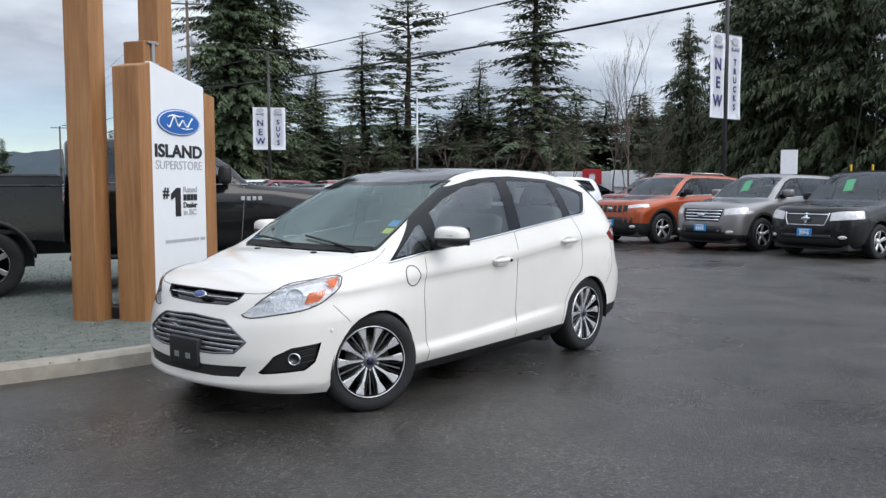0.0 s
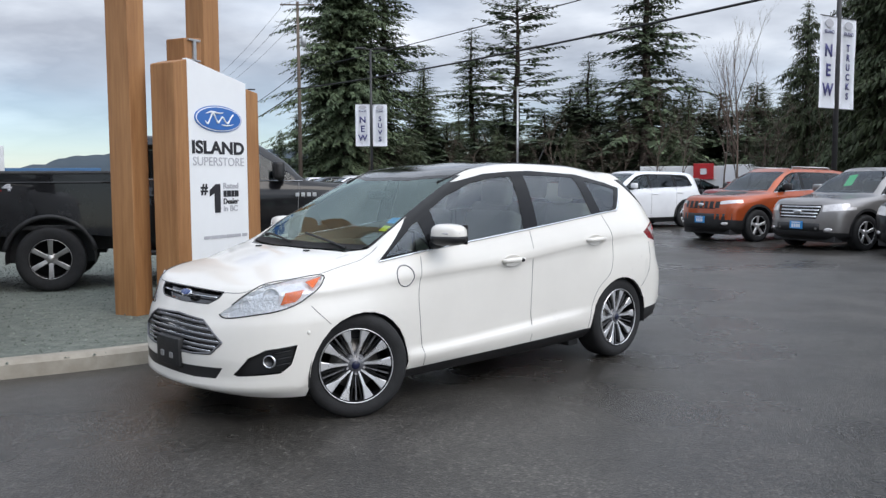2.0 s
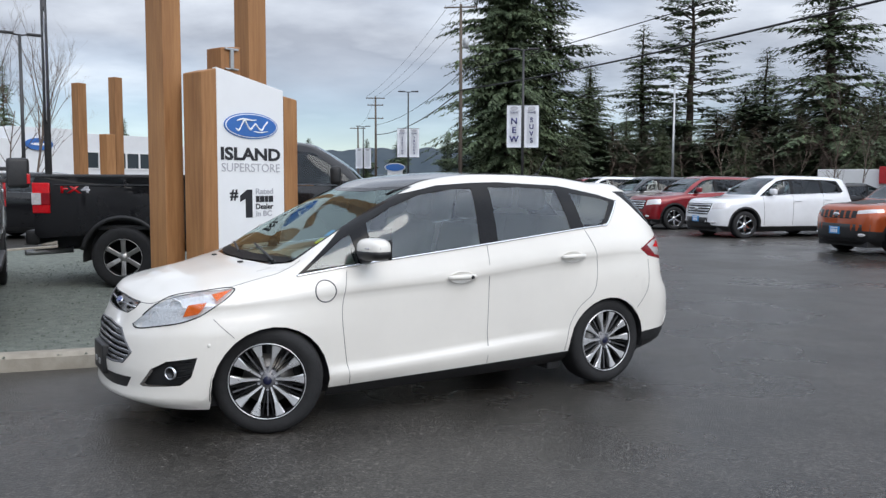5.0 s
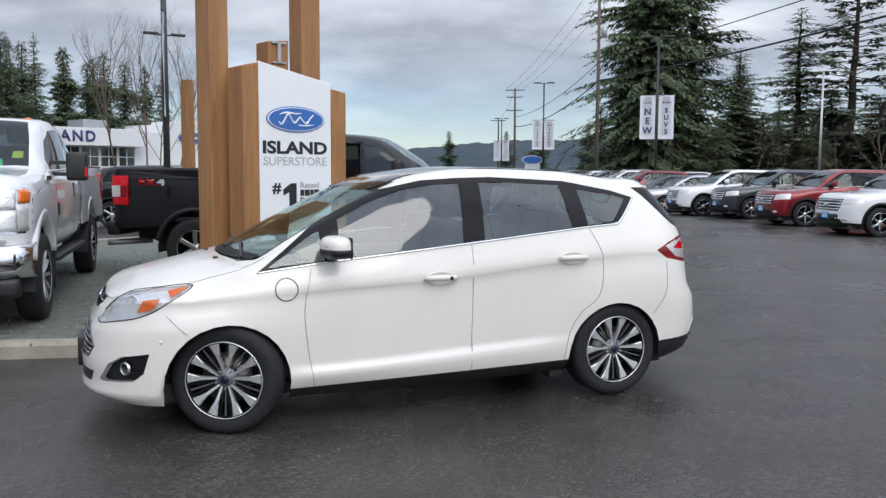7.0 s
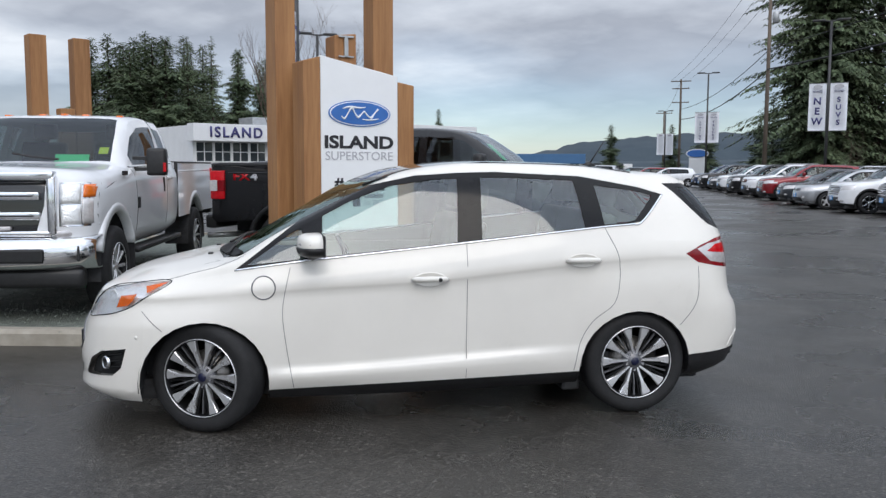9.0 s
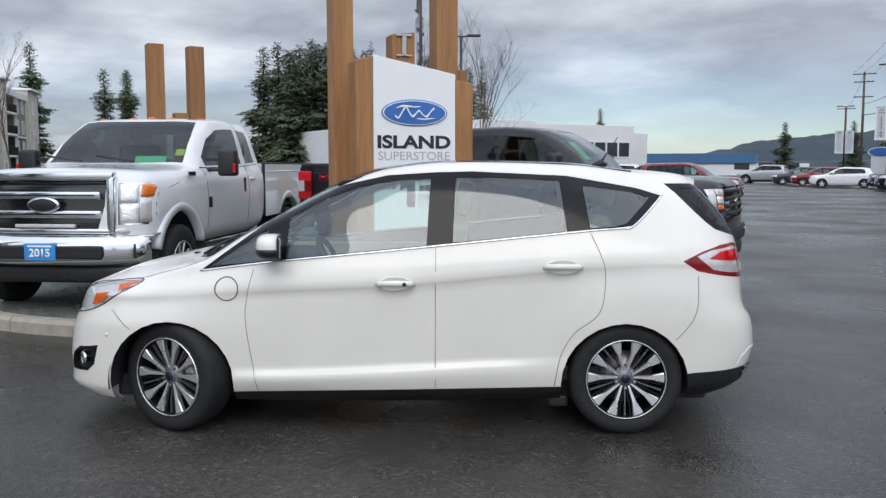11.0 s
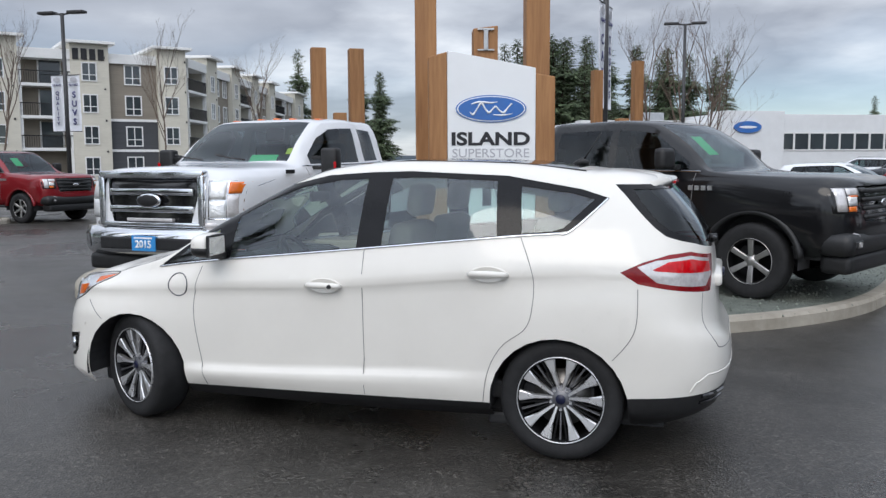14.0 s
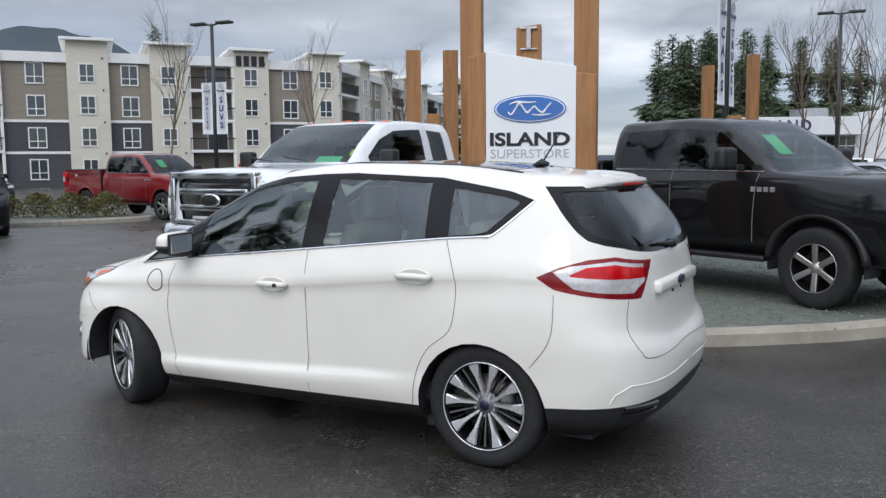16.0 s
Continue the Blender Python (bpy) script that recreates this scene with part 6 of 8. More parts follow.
minivan = build_vehicle("minivan_car", by_front_left(8.45, 16.15, ROWH, 3.08, 2.0), "black minivan with a chrome cross-bar grille", "car", ROW, M_black, 5.15, 2.0, 1.73, 3.08, 0.98, 1.02, 1.06, 1.12, 1.25, 0.45, -1.75, -2.05, -2.12,
                        pillars=(0.10, -0.95), grille=(0.46, 0.24, 0), lamp=(0.34, 0.15), bars=1, R=0.34, rim=0.22, tag_card=M_greentag, roofw=0.74, plate_text="2016")
part("grille_bar", front_patch(SKIN[minivan.name], -0.022, 0.022, 0.665, 0.895, 0.006, 0.03, 2, 4), M_chrome, minivan, "", True)
part("grille_surround", front_line(SKIN[minivan.name], [(-0.46, 0.90), (-0.44, 0.78), (-0.39, 0.66), (0.39, 0.66), (0.44, 0.78), (0.46, 0.90)], 0.012, 1, 6, 6), M_chrome, minivan, "chrome grille edge", True)
broad_suv = build_vehicle("suv_car", by_front_left(2.47, 25.1, ROWH, 2.82, 1.93), "white midsize suv with a chrome grille", "car", ROW, M_white2, 4.68, 1.93, 1.70, 2.82, 0.93, 1.06, 1.12, 1.22, 1.02, 0.28, -1.35, -1.72, -1.85,
                         pillars=(-0.05, -1.00), grille=(0.60, 0.30, 0), lamp=(0.36, 0.16), clad=0.33, bars=4, R=0.37, rim=0.25, style="six", alloy=M_chrome)
hatch = build_vehicle("hatchback_car", by_front_left(-5.4, 35.6, ROWH, 2.70, 1.76), "silver compact hatchback parked in a row", "car", ROW, M_silver, 4.45, 1.76, 1.49, 2.70, 0.90, 0.90, 0.94, 1.05, 1.05, 0.25, -1.10, -1.65, -1.95,
                      pillars=(-0.05, -0.95), grille=(0.42, 0.10, 0), lamp=(0.40, 0.13), bars=1, R=0.315, rim=0.2)
for k in range(6):
    part("grille_rib", front_patch(SKIN[compact_suv.name], -0.40 + 0.16 * k - 0.024, -0.40 + 0.16 * k + 0.024, 0.785, 0.94, 0.010, 0.03, 2, 3), M_orange, compact_suv)
part("front_skirt", front_patch(SKIN[compact_suv.name], -0.80, 0.80, 0.34, 0.66, 0.003, 0.03, 12, 4), M_trim, compact_suv, "black lower bumper", True)
decal = bmesh.new()
tree = SKIN[compact_suv.name]
grid = [[tree.ray_cast(Vector((x, y, 3)), Vector((0, 0, -1)))[0] + Vector((0, 0, 0.003)) for y in np.linspace(-0.42, 0.42, 7)] for x in np.linspace(1.10, 1.95, 8)]
grid = [[decal.verts.new(p) for p in r] for r in grid]
for a, b in zip(grid, grid[1:]):
    for k in range(6):
        decal.faces.new((a[k], b[k], b[k + 1], a[k + 1]))
bmesh.ops.recalc_face_normals(decal, faces=decal.faces)
part("bonnet_decal", decal, M_trim, compact_suv, "matt black bonnet decal", True)
for car in (tan_suv, broad_suv, minivan):   # dark lower grille and lip
    tree = SKIN[car.name]
    part("bumper_grille", front_patch(tree, -0.52, 0.52, 0.40, 0.56 if car is not minivan else 0.48, 0.004, 0.03, 8, 2), M_trim, car, "", True)
# the rest of the row, farther off
row_more = [(broad_suv, 0.45, 28.6, M_red), (broad_suv, -1.55, 32.0, M_darkgrey), (broad_suv, -3.4, 33.3, M_white2), (hatch, -7.0, 38.6, M_darkgrey), (tan_suv, -9.0, 42.0, M_red), (compact_suv, -11.0, 45.4, M_white2), (broad_suv, -13.0, 48.8, M_black),
            (tan_suv, -15.0, 52.2, M_white2), (hatch, -17.0, 55.6, M_darkgrey), (broad_suv, -19.0, 59.0, M_black), (tan_suv, -21.0, 62.4, M_blue), (hatch, -20.5, 66.0, M_black)]
LABEL = {M_red: "deep red", M_darkgrey: "dark grey", M_white2: "white", M_black: "black", M_blue: "dark blue", M_silver: "silver", M_bronze: "grey-bronze", M_orange: "orange"}
for src, x, y, colour in row_more:
    ob = repaint(copy_thing(src, by_front_left(x, y, ROWH, 2.75, 1.88)), colour)
    ob["label"] = LABEL[colour] + (" hatchback" if src is hatch else " suv") + " parked nose-out in the forecourt row"
for src, x, y, turn, colour in ((hatch, -24.6, 64.0, 205, M_white2), (hatch, -28.2, 68.0, 208, M_red), (hatch, -31.5, 71.0, 210, M_darkgrey), (tan_suv, -36.5, 74.0, 196, M_silver)):
    ob = repaint(copy_thing(src, parked(x, y, turn)), colour)
    ob["label"] = LABEL[colour] + (" hatchback" if src is hatch else " suv") + " standing across the end of the row"
# a second row behind the first
rng = random.Random(11)
back = [M_red, M_black, M_white2, M_darkgrey, M_silver, M_blue, M_black, M_red, M_white2, M_darkgrey, M_silver, M_black]
for k, colour in enumerate(back):
    src = (broad_suv, hatch, tan_suv, compact_suv)[k % 4]
    x, y = 8.6 - 3.1 * k * 0.66, 33.0 + 5.25 * k * 0.66
    ob = repaint(copy_thing(src, parked(x, y, ROWH + 180 * (k % 2) + rng.uniform(-2, 2))), colour)
    ob["label"] = LABEL[colour] + (" hatchback" if src is hatch else " suv") + " in the back row of the forecourt"
    ob["group"] = "cars in the back row"

# ---- pickup trucks ----
def bed(parent, x0, x1, h, z0, z1, wx, R, arch, colour, lamps=True, liner=True):
    """Open load bed: side walls with wheel arches, floor, front wall and tailgate. x0: behind the cab, x1: tail."""
    n = 16
    for s in (1, -1):
        out = [(x0, z0)] + [(wx + (R + arch) * math.cos(a), R + (R + arch) * math.sin(a)) for a in np.linspace(0, math.pi, n) if R + (R + arch) * math.sin(a) > z0] + [(x1 + 0.06, z0), (x1, z0 + 0.06), (x1, z1 - 0.04), (x1 + 0.04, z1), (x0, z1)]
        sm = bmesh.new()
        prism(sm, out, s * (h - 0.085), s * h)
        for v in sm.verts:
            if abs(v.co.y) > h - 0.04:
                v.co.y = s * (h - 0.012 - 0.03 * (v.co.z - z0))
        part("bed_crease", boxbm(x1 + 0.25, x0 - 0.01, s * (h - 0.032) - 0.012, s * (h - 0.032) + 0.006, z1 - 0.125, z1 - 0.10, 0.010), colour, parent, "", True)
        seal = boxbm(x0 - 0.004, x0 + 0.012, s * (h - 0.04) - 0.03, s * (h - 0.04) + 0.014, z0, z1, 0.0)
        part("bed_gap", seal, M_dash, parent)
        part("bed_side", sm, colour, parent, "painted side of the load bed")
        part("bed_rail", boxbm(x1 + 0.02, x0 - 0.02, s * (h - 0.075) - 0.045, s * (h - 0.075) + 0.045, z1 - 0.012, z1 + 0.014, 0.008), M_trim, parent, "black rail cap")
        if lamps:
            part("tail_light", boxbm(x1 - 0.012, x1 + 0.20, s * (h - 0.06) - 0.062, s * (h - 0.06) + 0.050, z1 - 0.47, z1 - 0.08, 0.012), M_redlens, parent, "tall red tail light", True)
            part("tail_light_lens", boxbm(x1 - 0.016, x1 + 0.10, s * (h - 0.035) - 0.05, s * (h - 0.035) + 0.030, z1 - 0.36, z1 - 0.21, 0.006), M_clearlens, parent)
            part("tail_light_notch", boxbm(x1 + 0.10, x1 + 0.206, s * (h - 0.035) - 0.05, s * (h - 0.035) + 0.029, z1 - 0.36, z1 - 0.21, 0.006), M_reddark, parent)
    part("bed_floor", boxbm(x1 + 0.05, x0 - 0.01, -h + 0.09, h - 0.09, z0 + 0.10, z0 + 0.16, 0.01), M_trim, parent)
    part("bed_front_wall", boxbm(x0 - 0.07, x0 - 0.01, -h + 0.09, h - 0.09, z0 + 0.1, z1, 0.01), colour, parent)
    part("tailgate", boxbm(x1, x1 + 0.08, -h + 0.12, h - 0.12, z0 + 0.08, z1 - 0.01, 0.02), colour, parent, "tailgate", True)
    part("rear_bumper", boxbm(x1 - 0.14, x1 + 0.04, -h + 0.06, h - 0.06, z0 - 0.09, z0 + 0.10, 0.04), M_trim, parent, "rear bumper", True)
    part("chassis", boxbm(x1 + 0.1, x0 + 0.5, -0.5, 0.5, z0 - 0.18, z0 + 0.08, 0.03), M_dash, parent)


def flare(parent, wx, h, R, arch, material, wide=0.075, proud=0.03, a0=-0.25):
    """Raised lip round a wheel arch on both sides."""
    for s in (1, -1):
        fm = bmesh.new()
        rows = []
        for a in np.linspace(a0, math.pi - a0, 22):
            c, d = math.cos(a), math.sin(a)
            rows.append([fm.verts.new((wx + r * c, s * y, R + r * d)) for r, y in ((R + arch - 0.01, h - 0.08), (R + arch - 0.01, h + proud * 0.8), (R + arch + wide * 0.55, h + proud), (R + arch + wide, h - 0.005), (R + arch + wide, h - 0.06))])
        for a, b in zip(rows, rows[1:]):
            for k in range(4):
                fm.faces.new((a[k], b[k], b[k + 1], a[k + 1]))
        fm.faces.new(rows[0])
        fm.faces.new(list(reversed(rows[-1])))
        bmesh.ops.recalc_face_normals(fm, faces=fm.faces)
        part("wheel_arch_flare", fm, material, parent, "", True)


def build_crew_pickup(m, colour, label, group):
    """Full-size four-door pickup with flared arches."""
    tk = build_vehicle("pickup_truck", m, label, "truck", group, colour, 3.84, 2.02, 1.955, 3.68, 1.00, 1.29, 1.33, 1.36, 1.34, 0.58, -0.80, -0.965, -0.98,
                       R=0.405, rim=0.245, style="six", dlo=-0.78, pillars=(0.09,), grille=(0.62, 0.36, 0), lamp=(-0.06, 0.05), plate=False, arch=0.10, bars=4, bars_mat=M_trim, grille_z=1.02,
                       sill=0.50, drop=0.0, roofw=0.74, boxy=4.2, cowl=0.045, nose_lean=0.03, step=0.06, tail_pow=9.0, rear_lamps=False, priv_front=True, alloy=M_alloydark, surround=M_black, mirror="none")
    bed(tk, -1.01, -2.93, 1.0, 0.66, 1.45, -1.84, 0.405, 0.10, colour)
    flare(tk, 1.84, 0.985, 0.405, 0.10, M_trim if colour is M_black else colour, 0.045, 0.010, 0.12)
    flare(tk, -1.84, 0.985, 0.405, 0.10, M_trim if colour is M_black else colour, 0.045, 0.010, 0.20)
    part("bed_cover", boxbm(-2.88, -1.05, -0.90, 0.90, 1.445, 1.48, 0.015), M_trim, tk, "black bed cover")
    part("front_bumper", boxbm(2.50, 2.845, -0.94, 0.94, 0.50, 0.74, 0.09), M_trim if colour is M_black else M_chrome, tk, "front bumper", True)
    part("lower_valance", boxbm(2.50, 2.81, -0.85, 0.85, 0.32, 0.52, 0.06), M_trim, tk, "", True)
    for s in (1, -1):
        part("running_board", boxbm(-0.95, 1.30, s * 0.93 - 0.08, s * 0.93 + 0.08, 0.42, 0.48, 0.02), M_trim, tk, "", True)
        part("lamp_side_mirror", boxbm(0.84, 0.98, s * 1.13 - 0.13, s * 1.13 + 0.13, 1.36, 1.60, 0.05), M_trim, tk, "black door mirror", True)
        part("mirror_arm", boxbm(0.92, 1.00, s * 0.98 - 0.06, s * 0.98 + 0.06, 1.36, 1.42, 0.015), M_trim, tk)
        for text, x, mt in (("FX", -2.60, M_redlens), ("4", -2.405, M_grey_ink)):
            xx = x + 0.12 if s < 0 else -4.91 - x
            part("side_decal", moved(lettering(text, 0.105, 0.004, 0.03, 1.0, 1.5), pose(xx, s * 0.972, 1.285, 0, 0, 0 if s < 0 else 180)), mt, tk)
        for k in range(4):
            part("side_badge", boxbm(1.36 - 0.075 * k, 1.41 - 0.075 * k, s * 1.0 - 0.012, s * 1.0 + 0.006, 1.14, 1.19, 0.003), M_steel, tk)
        for k in range(2):
            part("door_handle", boxbm(0.14 - 0.84 * k, 0.36 - 0.84 * k, s * 0.998 - 0.02, s * 0.998 + 0.018, 1.14, 1.18, 0.012), colour, tk, "", True)
    tree = SKIN[tk.name]
    for s in (1, -1):
        for y0, y1, z0, z1, mt, nm in ((0.63, 0.93, 0.93, 1.19, M_gloss, "headlight"), (0.82, 0.90, 0.95, 1.18, M_clearlens, "headlight_lens"), (0.655, 0.80, 1.11, 1.18, M_clearlens, "headlight_lens"), (0.70, 0.80, 0.95, 1.00, M_amber, "amber_indicator"), (0.67, 0.78, 1.095, 1.112, M_amber, "amber_indicator"), (0.69, 0.80, 1.01, 1.10, M_lampin, "headlight_bowl")):
            off = 0.006 if nm == "headlight" else 0.014
            part(nm, front_patch(tree, *sorted((s * y0, s * y1)), z0, z1, off, 0.03, 5, 3), mt, tk, "", True)
        part("fog_lamp", boxbm(2.825, 2.86, s * 0.74 - 0.09, s * 0.74 + 0.09, 0.585, 0.665, 0.015), M_gloss, tk)
        part("fog_lamp_lens", boxbm(2.856, 2.866, s * 0.74 - 0.03, s * 0.74 + 0.03, 0.60, 0.65, 0.01), M_clearlens, tk)
    c = tree.ray_cast(Vector((0.97, 0.10, 4)), Vector((0, 0, -1)))[0]
    part("windscreen_card", boxbm(-0.16, 0.16, -0.12, 0.12, -0.003, 0.0, 0, pose(c.x - 0.03, -0.25, c.z - 0.05, 0, 42, 0)), M_greentag, tk, "green card in the windscreen")
    xm = bmesh.new()
    tube(xm, [(-2.6, -0.55, 0.48), (-3.0, -0.70, 0.46), (-3.12, -0.80, 0.46)], 0.04, 10)
    part("exhaust_pipe", xm, M_steel, tk, "", True)
    return tk


def build_heavy_pickup(m):
    """Lifted heavy-duty extended-cab pickup with a tall chrome grille."""
    tk = build_vehicle("pickup_truck", m, "white heavy-duty pickup with a tall chrome grille on the gravel", "truck", "trucks on the island", M_white2, 3.665, 2.03, 2.03, 3.95, 0.85, 1.40, 1.41, 1.46, 1.445, 0.715, -0.60, -0.82, -0.835,
                       R=0.42, rim=0.25, style="ten", dlo=-0.62, pillars=(-0.08,), grille=(0.60, 0.50, 0), lamp=(-0.08, 0.05), plate=False, arch=0.17, bars=0, grille_z=1.08,
                       sill=0.62, drop=0.0, roofw=0.76, boxy=4.6, cowl=0.07, nose_lean=0.02, step=0.06, tail_pow=9.0, rear_lamps=False, priv_front=True, surround=M_white2, gap=0.085, mirror="none")
    tree = SKIN[tk.name]
    bed(tk, -0.87, -3.42, 1.0, 0.76, 1.48, -1.975, 0.42, 0.17, M_white2)
    xn = 1.975 + 0.85
    # chrome grille: frame and two broad double bars, centre badge
    for y0, y1, z0, z1 in ((-0.68, 0.68, 1.305, 1.385), (-0.66, 0.66, 0.80, 0.850), (-0.69, -0.615, 0.81, 1.34), (0.615, 0.69, 0.81, 1.34)):
        part("grille_frame", boxbm(xn - 0.09, xn + 0.018, y0, y1, z0, z1, 0.016), M_chrome, tk, "", True)
    for z in (1.165, 0.985):
        part("grille_bar", boxbm(xn - 0.08, xn + 0.012, -0.55, 0.55, z - 0.036, z + 0.036, 0.014), M_chrome, tk, "broad chrome bar", True)
        part("grille_bar_slot", boxbm(xn - 0.02, xn + 0.026, -0.50, 0.50, z - 0.008, z + 0.008, 0.003), M_gloss, tk)
    part("led_bar", boxbm(xn - 0.02, xn + 0.035, -0.30, 0.30, 0.858, 0.892, 0.008), M_clearlens, tk, "slim pale light bar", True)
    part("front_badge_large", moved(oval_bm(0.33, 0.155, 0.03), pose(xn + 0.022, 0, 1.075)), M_chrome, tk, "", True)
    part("badge_field", moved(oval_bm(0.285, 0.12, 0.015), pose(xn + 0.046, 0, 1.075)), M_trim, tk, "", True)
    # chrome bumper with dark opening, fog lamps and plate
    bmx = bmesh.new()
    rows = []
    for y in np.linspace(-1.0, 1.0, 17):
        bend = 0.20 * abs(y) ** 3
        rows.append([bmx.verts.new((xn + o - bend, y, z)) for o, z in ((-0.10, 0.80), (0.07, 0.785), (0.115, 0.70), (0.11, 0.56), (0.06, 0.50), (-0.06, 0.49))])
    for a, b in zip(rows, rows[1:]):
        for k in range(5):
            bmx.faces.new((a[k], b[k], b[k + 1], a[k + 1]))
    bmesh.ops.recalc_face_normals(bmx, faces=bmx.faces)
    bmesh.ops.solidify(bmx, geom=list(bmx.faces), thickness=0.02)
    part("front_bumper", bmx, M_chrome, tk, "curved chrome bumper", True)
    part("bumper_opening", boxbm(xn + 0.08, xn + 0.122, -0.60, 0.60, 0.565, 0.695, 0.02), M_trim, tk)
    part("front_plate", boxbm(xn + 0.122, xn + 0.135, -0.155, 0.155, 0.555, 0.715, 0.004), M_plate, tk, "bright blue dealer plate")
    part("plate_lettering", moved(lettering("2015", 0.078, 0.004, 0.03), pose(xn + 0.136, 0, 0.622, 0, 0, 90)), M_ovalwhite, tk)
    part("plate_bar", boxbm(xn + 0.135, xn + 0.138, -0.12, 0.12, 0.682, 0.700, 0), M_ovalwhite, tk)
    part("air_dam", boxbm(xn - 0.18, xn - 0.02, -0.90, 0.90, 0.32, 0.50, 0.05), M_trim, tk, "", True)
    for s in (1, -1):
        fl = bmesh.new()
        lathe(fl, [(0.0, 0.0), (0.045, 0.004), (0.05, 0.016), (0.062, 0.014), (0.066, -0.01)], 18)
        part("fog_lamp", moved(fl, pose(xn - 0.005, s * 0.77, 0.64, 0, 0, -90 + s * 22)), M_clearlens, tk, "", True)
        part("fog_lamp_bezel", boxbm(xn - 0.06, xn - 0.012, s * 0.77 - 0.11, s * 0.77 + 0.11, 0.565, 0.715, 0.02, None), M_trim, tk)
        part("towing_mirror", boxbm(1.065, 1.205, s * 1.19 - 0.105, s * 1.19 + 0.105, 1.33, 1.63, 0.035), M_trim, tk, "large black towing mirror", True)
        for z in (1.40, 1.52):
            part("mirror_arm", boxbm(1.115, 1.155, min(s * 0.93, s * 1.18), max(s * 0.93, s * 1.18), z - 0.02, z + 0.02, 0.008), M_trim, tk)
        part("mirror_marker", boxbm(1.20, 1.217, s * 1.285 - 0.016, s * 1.285 + 0.016, 1.37, 1.47, 0.006), M_redlens, tk)
        for y0, y1, z0, z1, off, dome, mt, nm, lab in ((0.705, 0.975, 0.885, 1.285, 0.006, 0.0, M_chrome, "headlight", "tall rectangular headlight"), (0.72, 0.875, 1.09, 1.27, 0.014, 0.012, M_lampin, "headlight_bowl", ""), (0.72, 0.875, 0.90, 1.08, 0.014, 0.012, M_lampin, "headlight_bowl", ""),
                                                   (0.895, 0.962, 1.15, 1.268, 0.016, 0.004, M_amber, "amber_marker", "amber corner marker"), (0.885, 0.955, 0.905, 1.14, 0.014, 0.004, M_clearlens, "corner_lens", "")):
            part(nm, front_patch(tree, *sorted((s * y0, s * y1)), z0, z1, off, 0.03, 6, 4, dome), mt, tk, lab, True)
        part("door_handle", boxbm(0.02, 0.10, s * 0.995 - 0.02, s * 0.995 + 0.022, 1.12, 1.30, 0.012), M_trim, tk, "black upright door handle", True)
        part("side_badge", boxbm(1.625, 1.785, s * 1.0 - 0.012, s * 1.0 + 0.008, 1.34, 1.385, 0.004), M_trim, tk)
        part("side_emblem", boxbm(1.185, 1.265, s * 1.012 - 0.012, s * 1.012 + 0.006, 0.98, 1.10, 0.004), M_trim, tk)
        part("running_board", boxbm(-0.8, 1.32, s * 0.93 - 0.09, s * 0.93 + 0.09, 0.50, 0.56, 0.02), M_trim, tk, "", True)
        part("mud_flap", boxbm(1.345, 1.375, s * 0.72 - 0.0, s * 0.72 + s * 0.26, 0.22, 0.62, 0.006) if s > 0 else boxbm(1.345, 1.375, -0.98, -0.72, 0.22, 0.62, 0.006), M_trim, tk)
    flare(tk, 1.975, 0.995, 0.42, 0.16, M_white2, 0.085, 0.008, 0.36)
    flare(tk, -1.975, 0.985, 0.42, 0.16, M_white2, 0.08, 0.006, 0.62)
    for y in (-0.62, -0.24, 0.0, 0.24, 0.62):
        part("cab_light", boxbm(0.385, 0.495, y - 0.035, y + 0.035, 2.0 - abs(y) * 0.03, 2.032 - abs(y) * 0.03, 0.012), M_amber, tk, "amber cab light", True)
    part("windscreen_card", boxbm(-0.10, 0.10, -0.17, 0.17, -0.003, 0.0, 0, pose(1.265, 0.33, 1.50, 0, 34, 12)), M_greentag, tk, "bright green card on the dashboard")
    part("windscreen_sticker", boxbm(-0.002, 0.0, -0.05, 0.05, -0.05, 0.05, 0, pose(1.115, 0.62, 1.60, 0, -45)), M_yellowtag, tk)
    for y in (0.25, -0.35):
        wmm = bmesh.new()
        tube(wmm, [(1.585, y + 0.05, 1.50), (1.525, y - 0.25, 1.53), (1.465, y - 0.45, 1.56)], 0.012, 5)
        part("wiper", wmm, M_trim, tk)
    return tk


build_heavy_pickup(pose(-6.375, 7.672, 0.115, 0, 0, -45.3))
black_truck = build_crew_pickup(pose(-4.04, 11.61, 0.115, 0, 0, 23.8), M_black, "black crew-cab pickup with flared arches on the gravel", "trucks on the island")
red_truck = repaint(copy_thing(black_truck, pose(-22.1, 2.75, 0, 0, 0, 44.0)), M_red)
red_truck["label"], red_truck["group"] = "ruby red crew-cab pickup parked beside a hedge", "cars by the apartments"
for o in red_truck.children_recursive:
    if o.name.split(".")[0] in ("bed_side", "bed_front_wall", "tailgate", "wheel_arch_flare"):
        o.material_slots[0].link = "OBJECT"
        o.material_slots[0].material = M_red
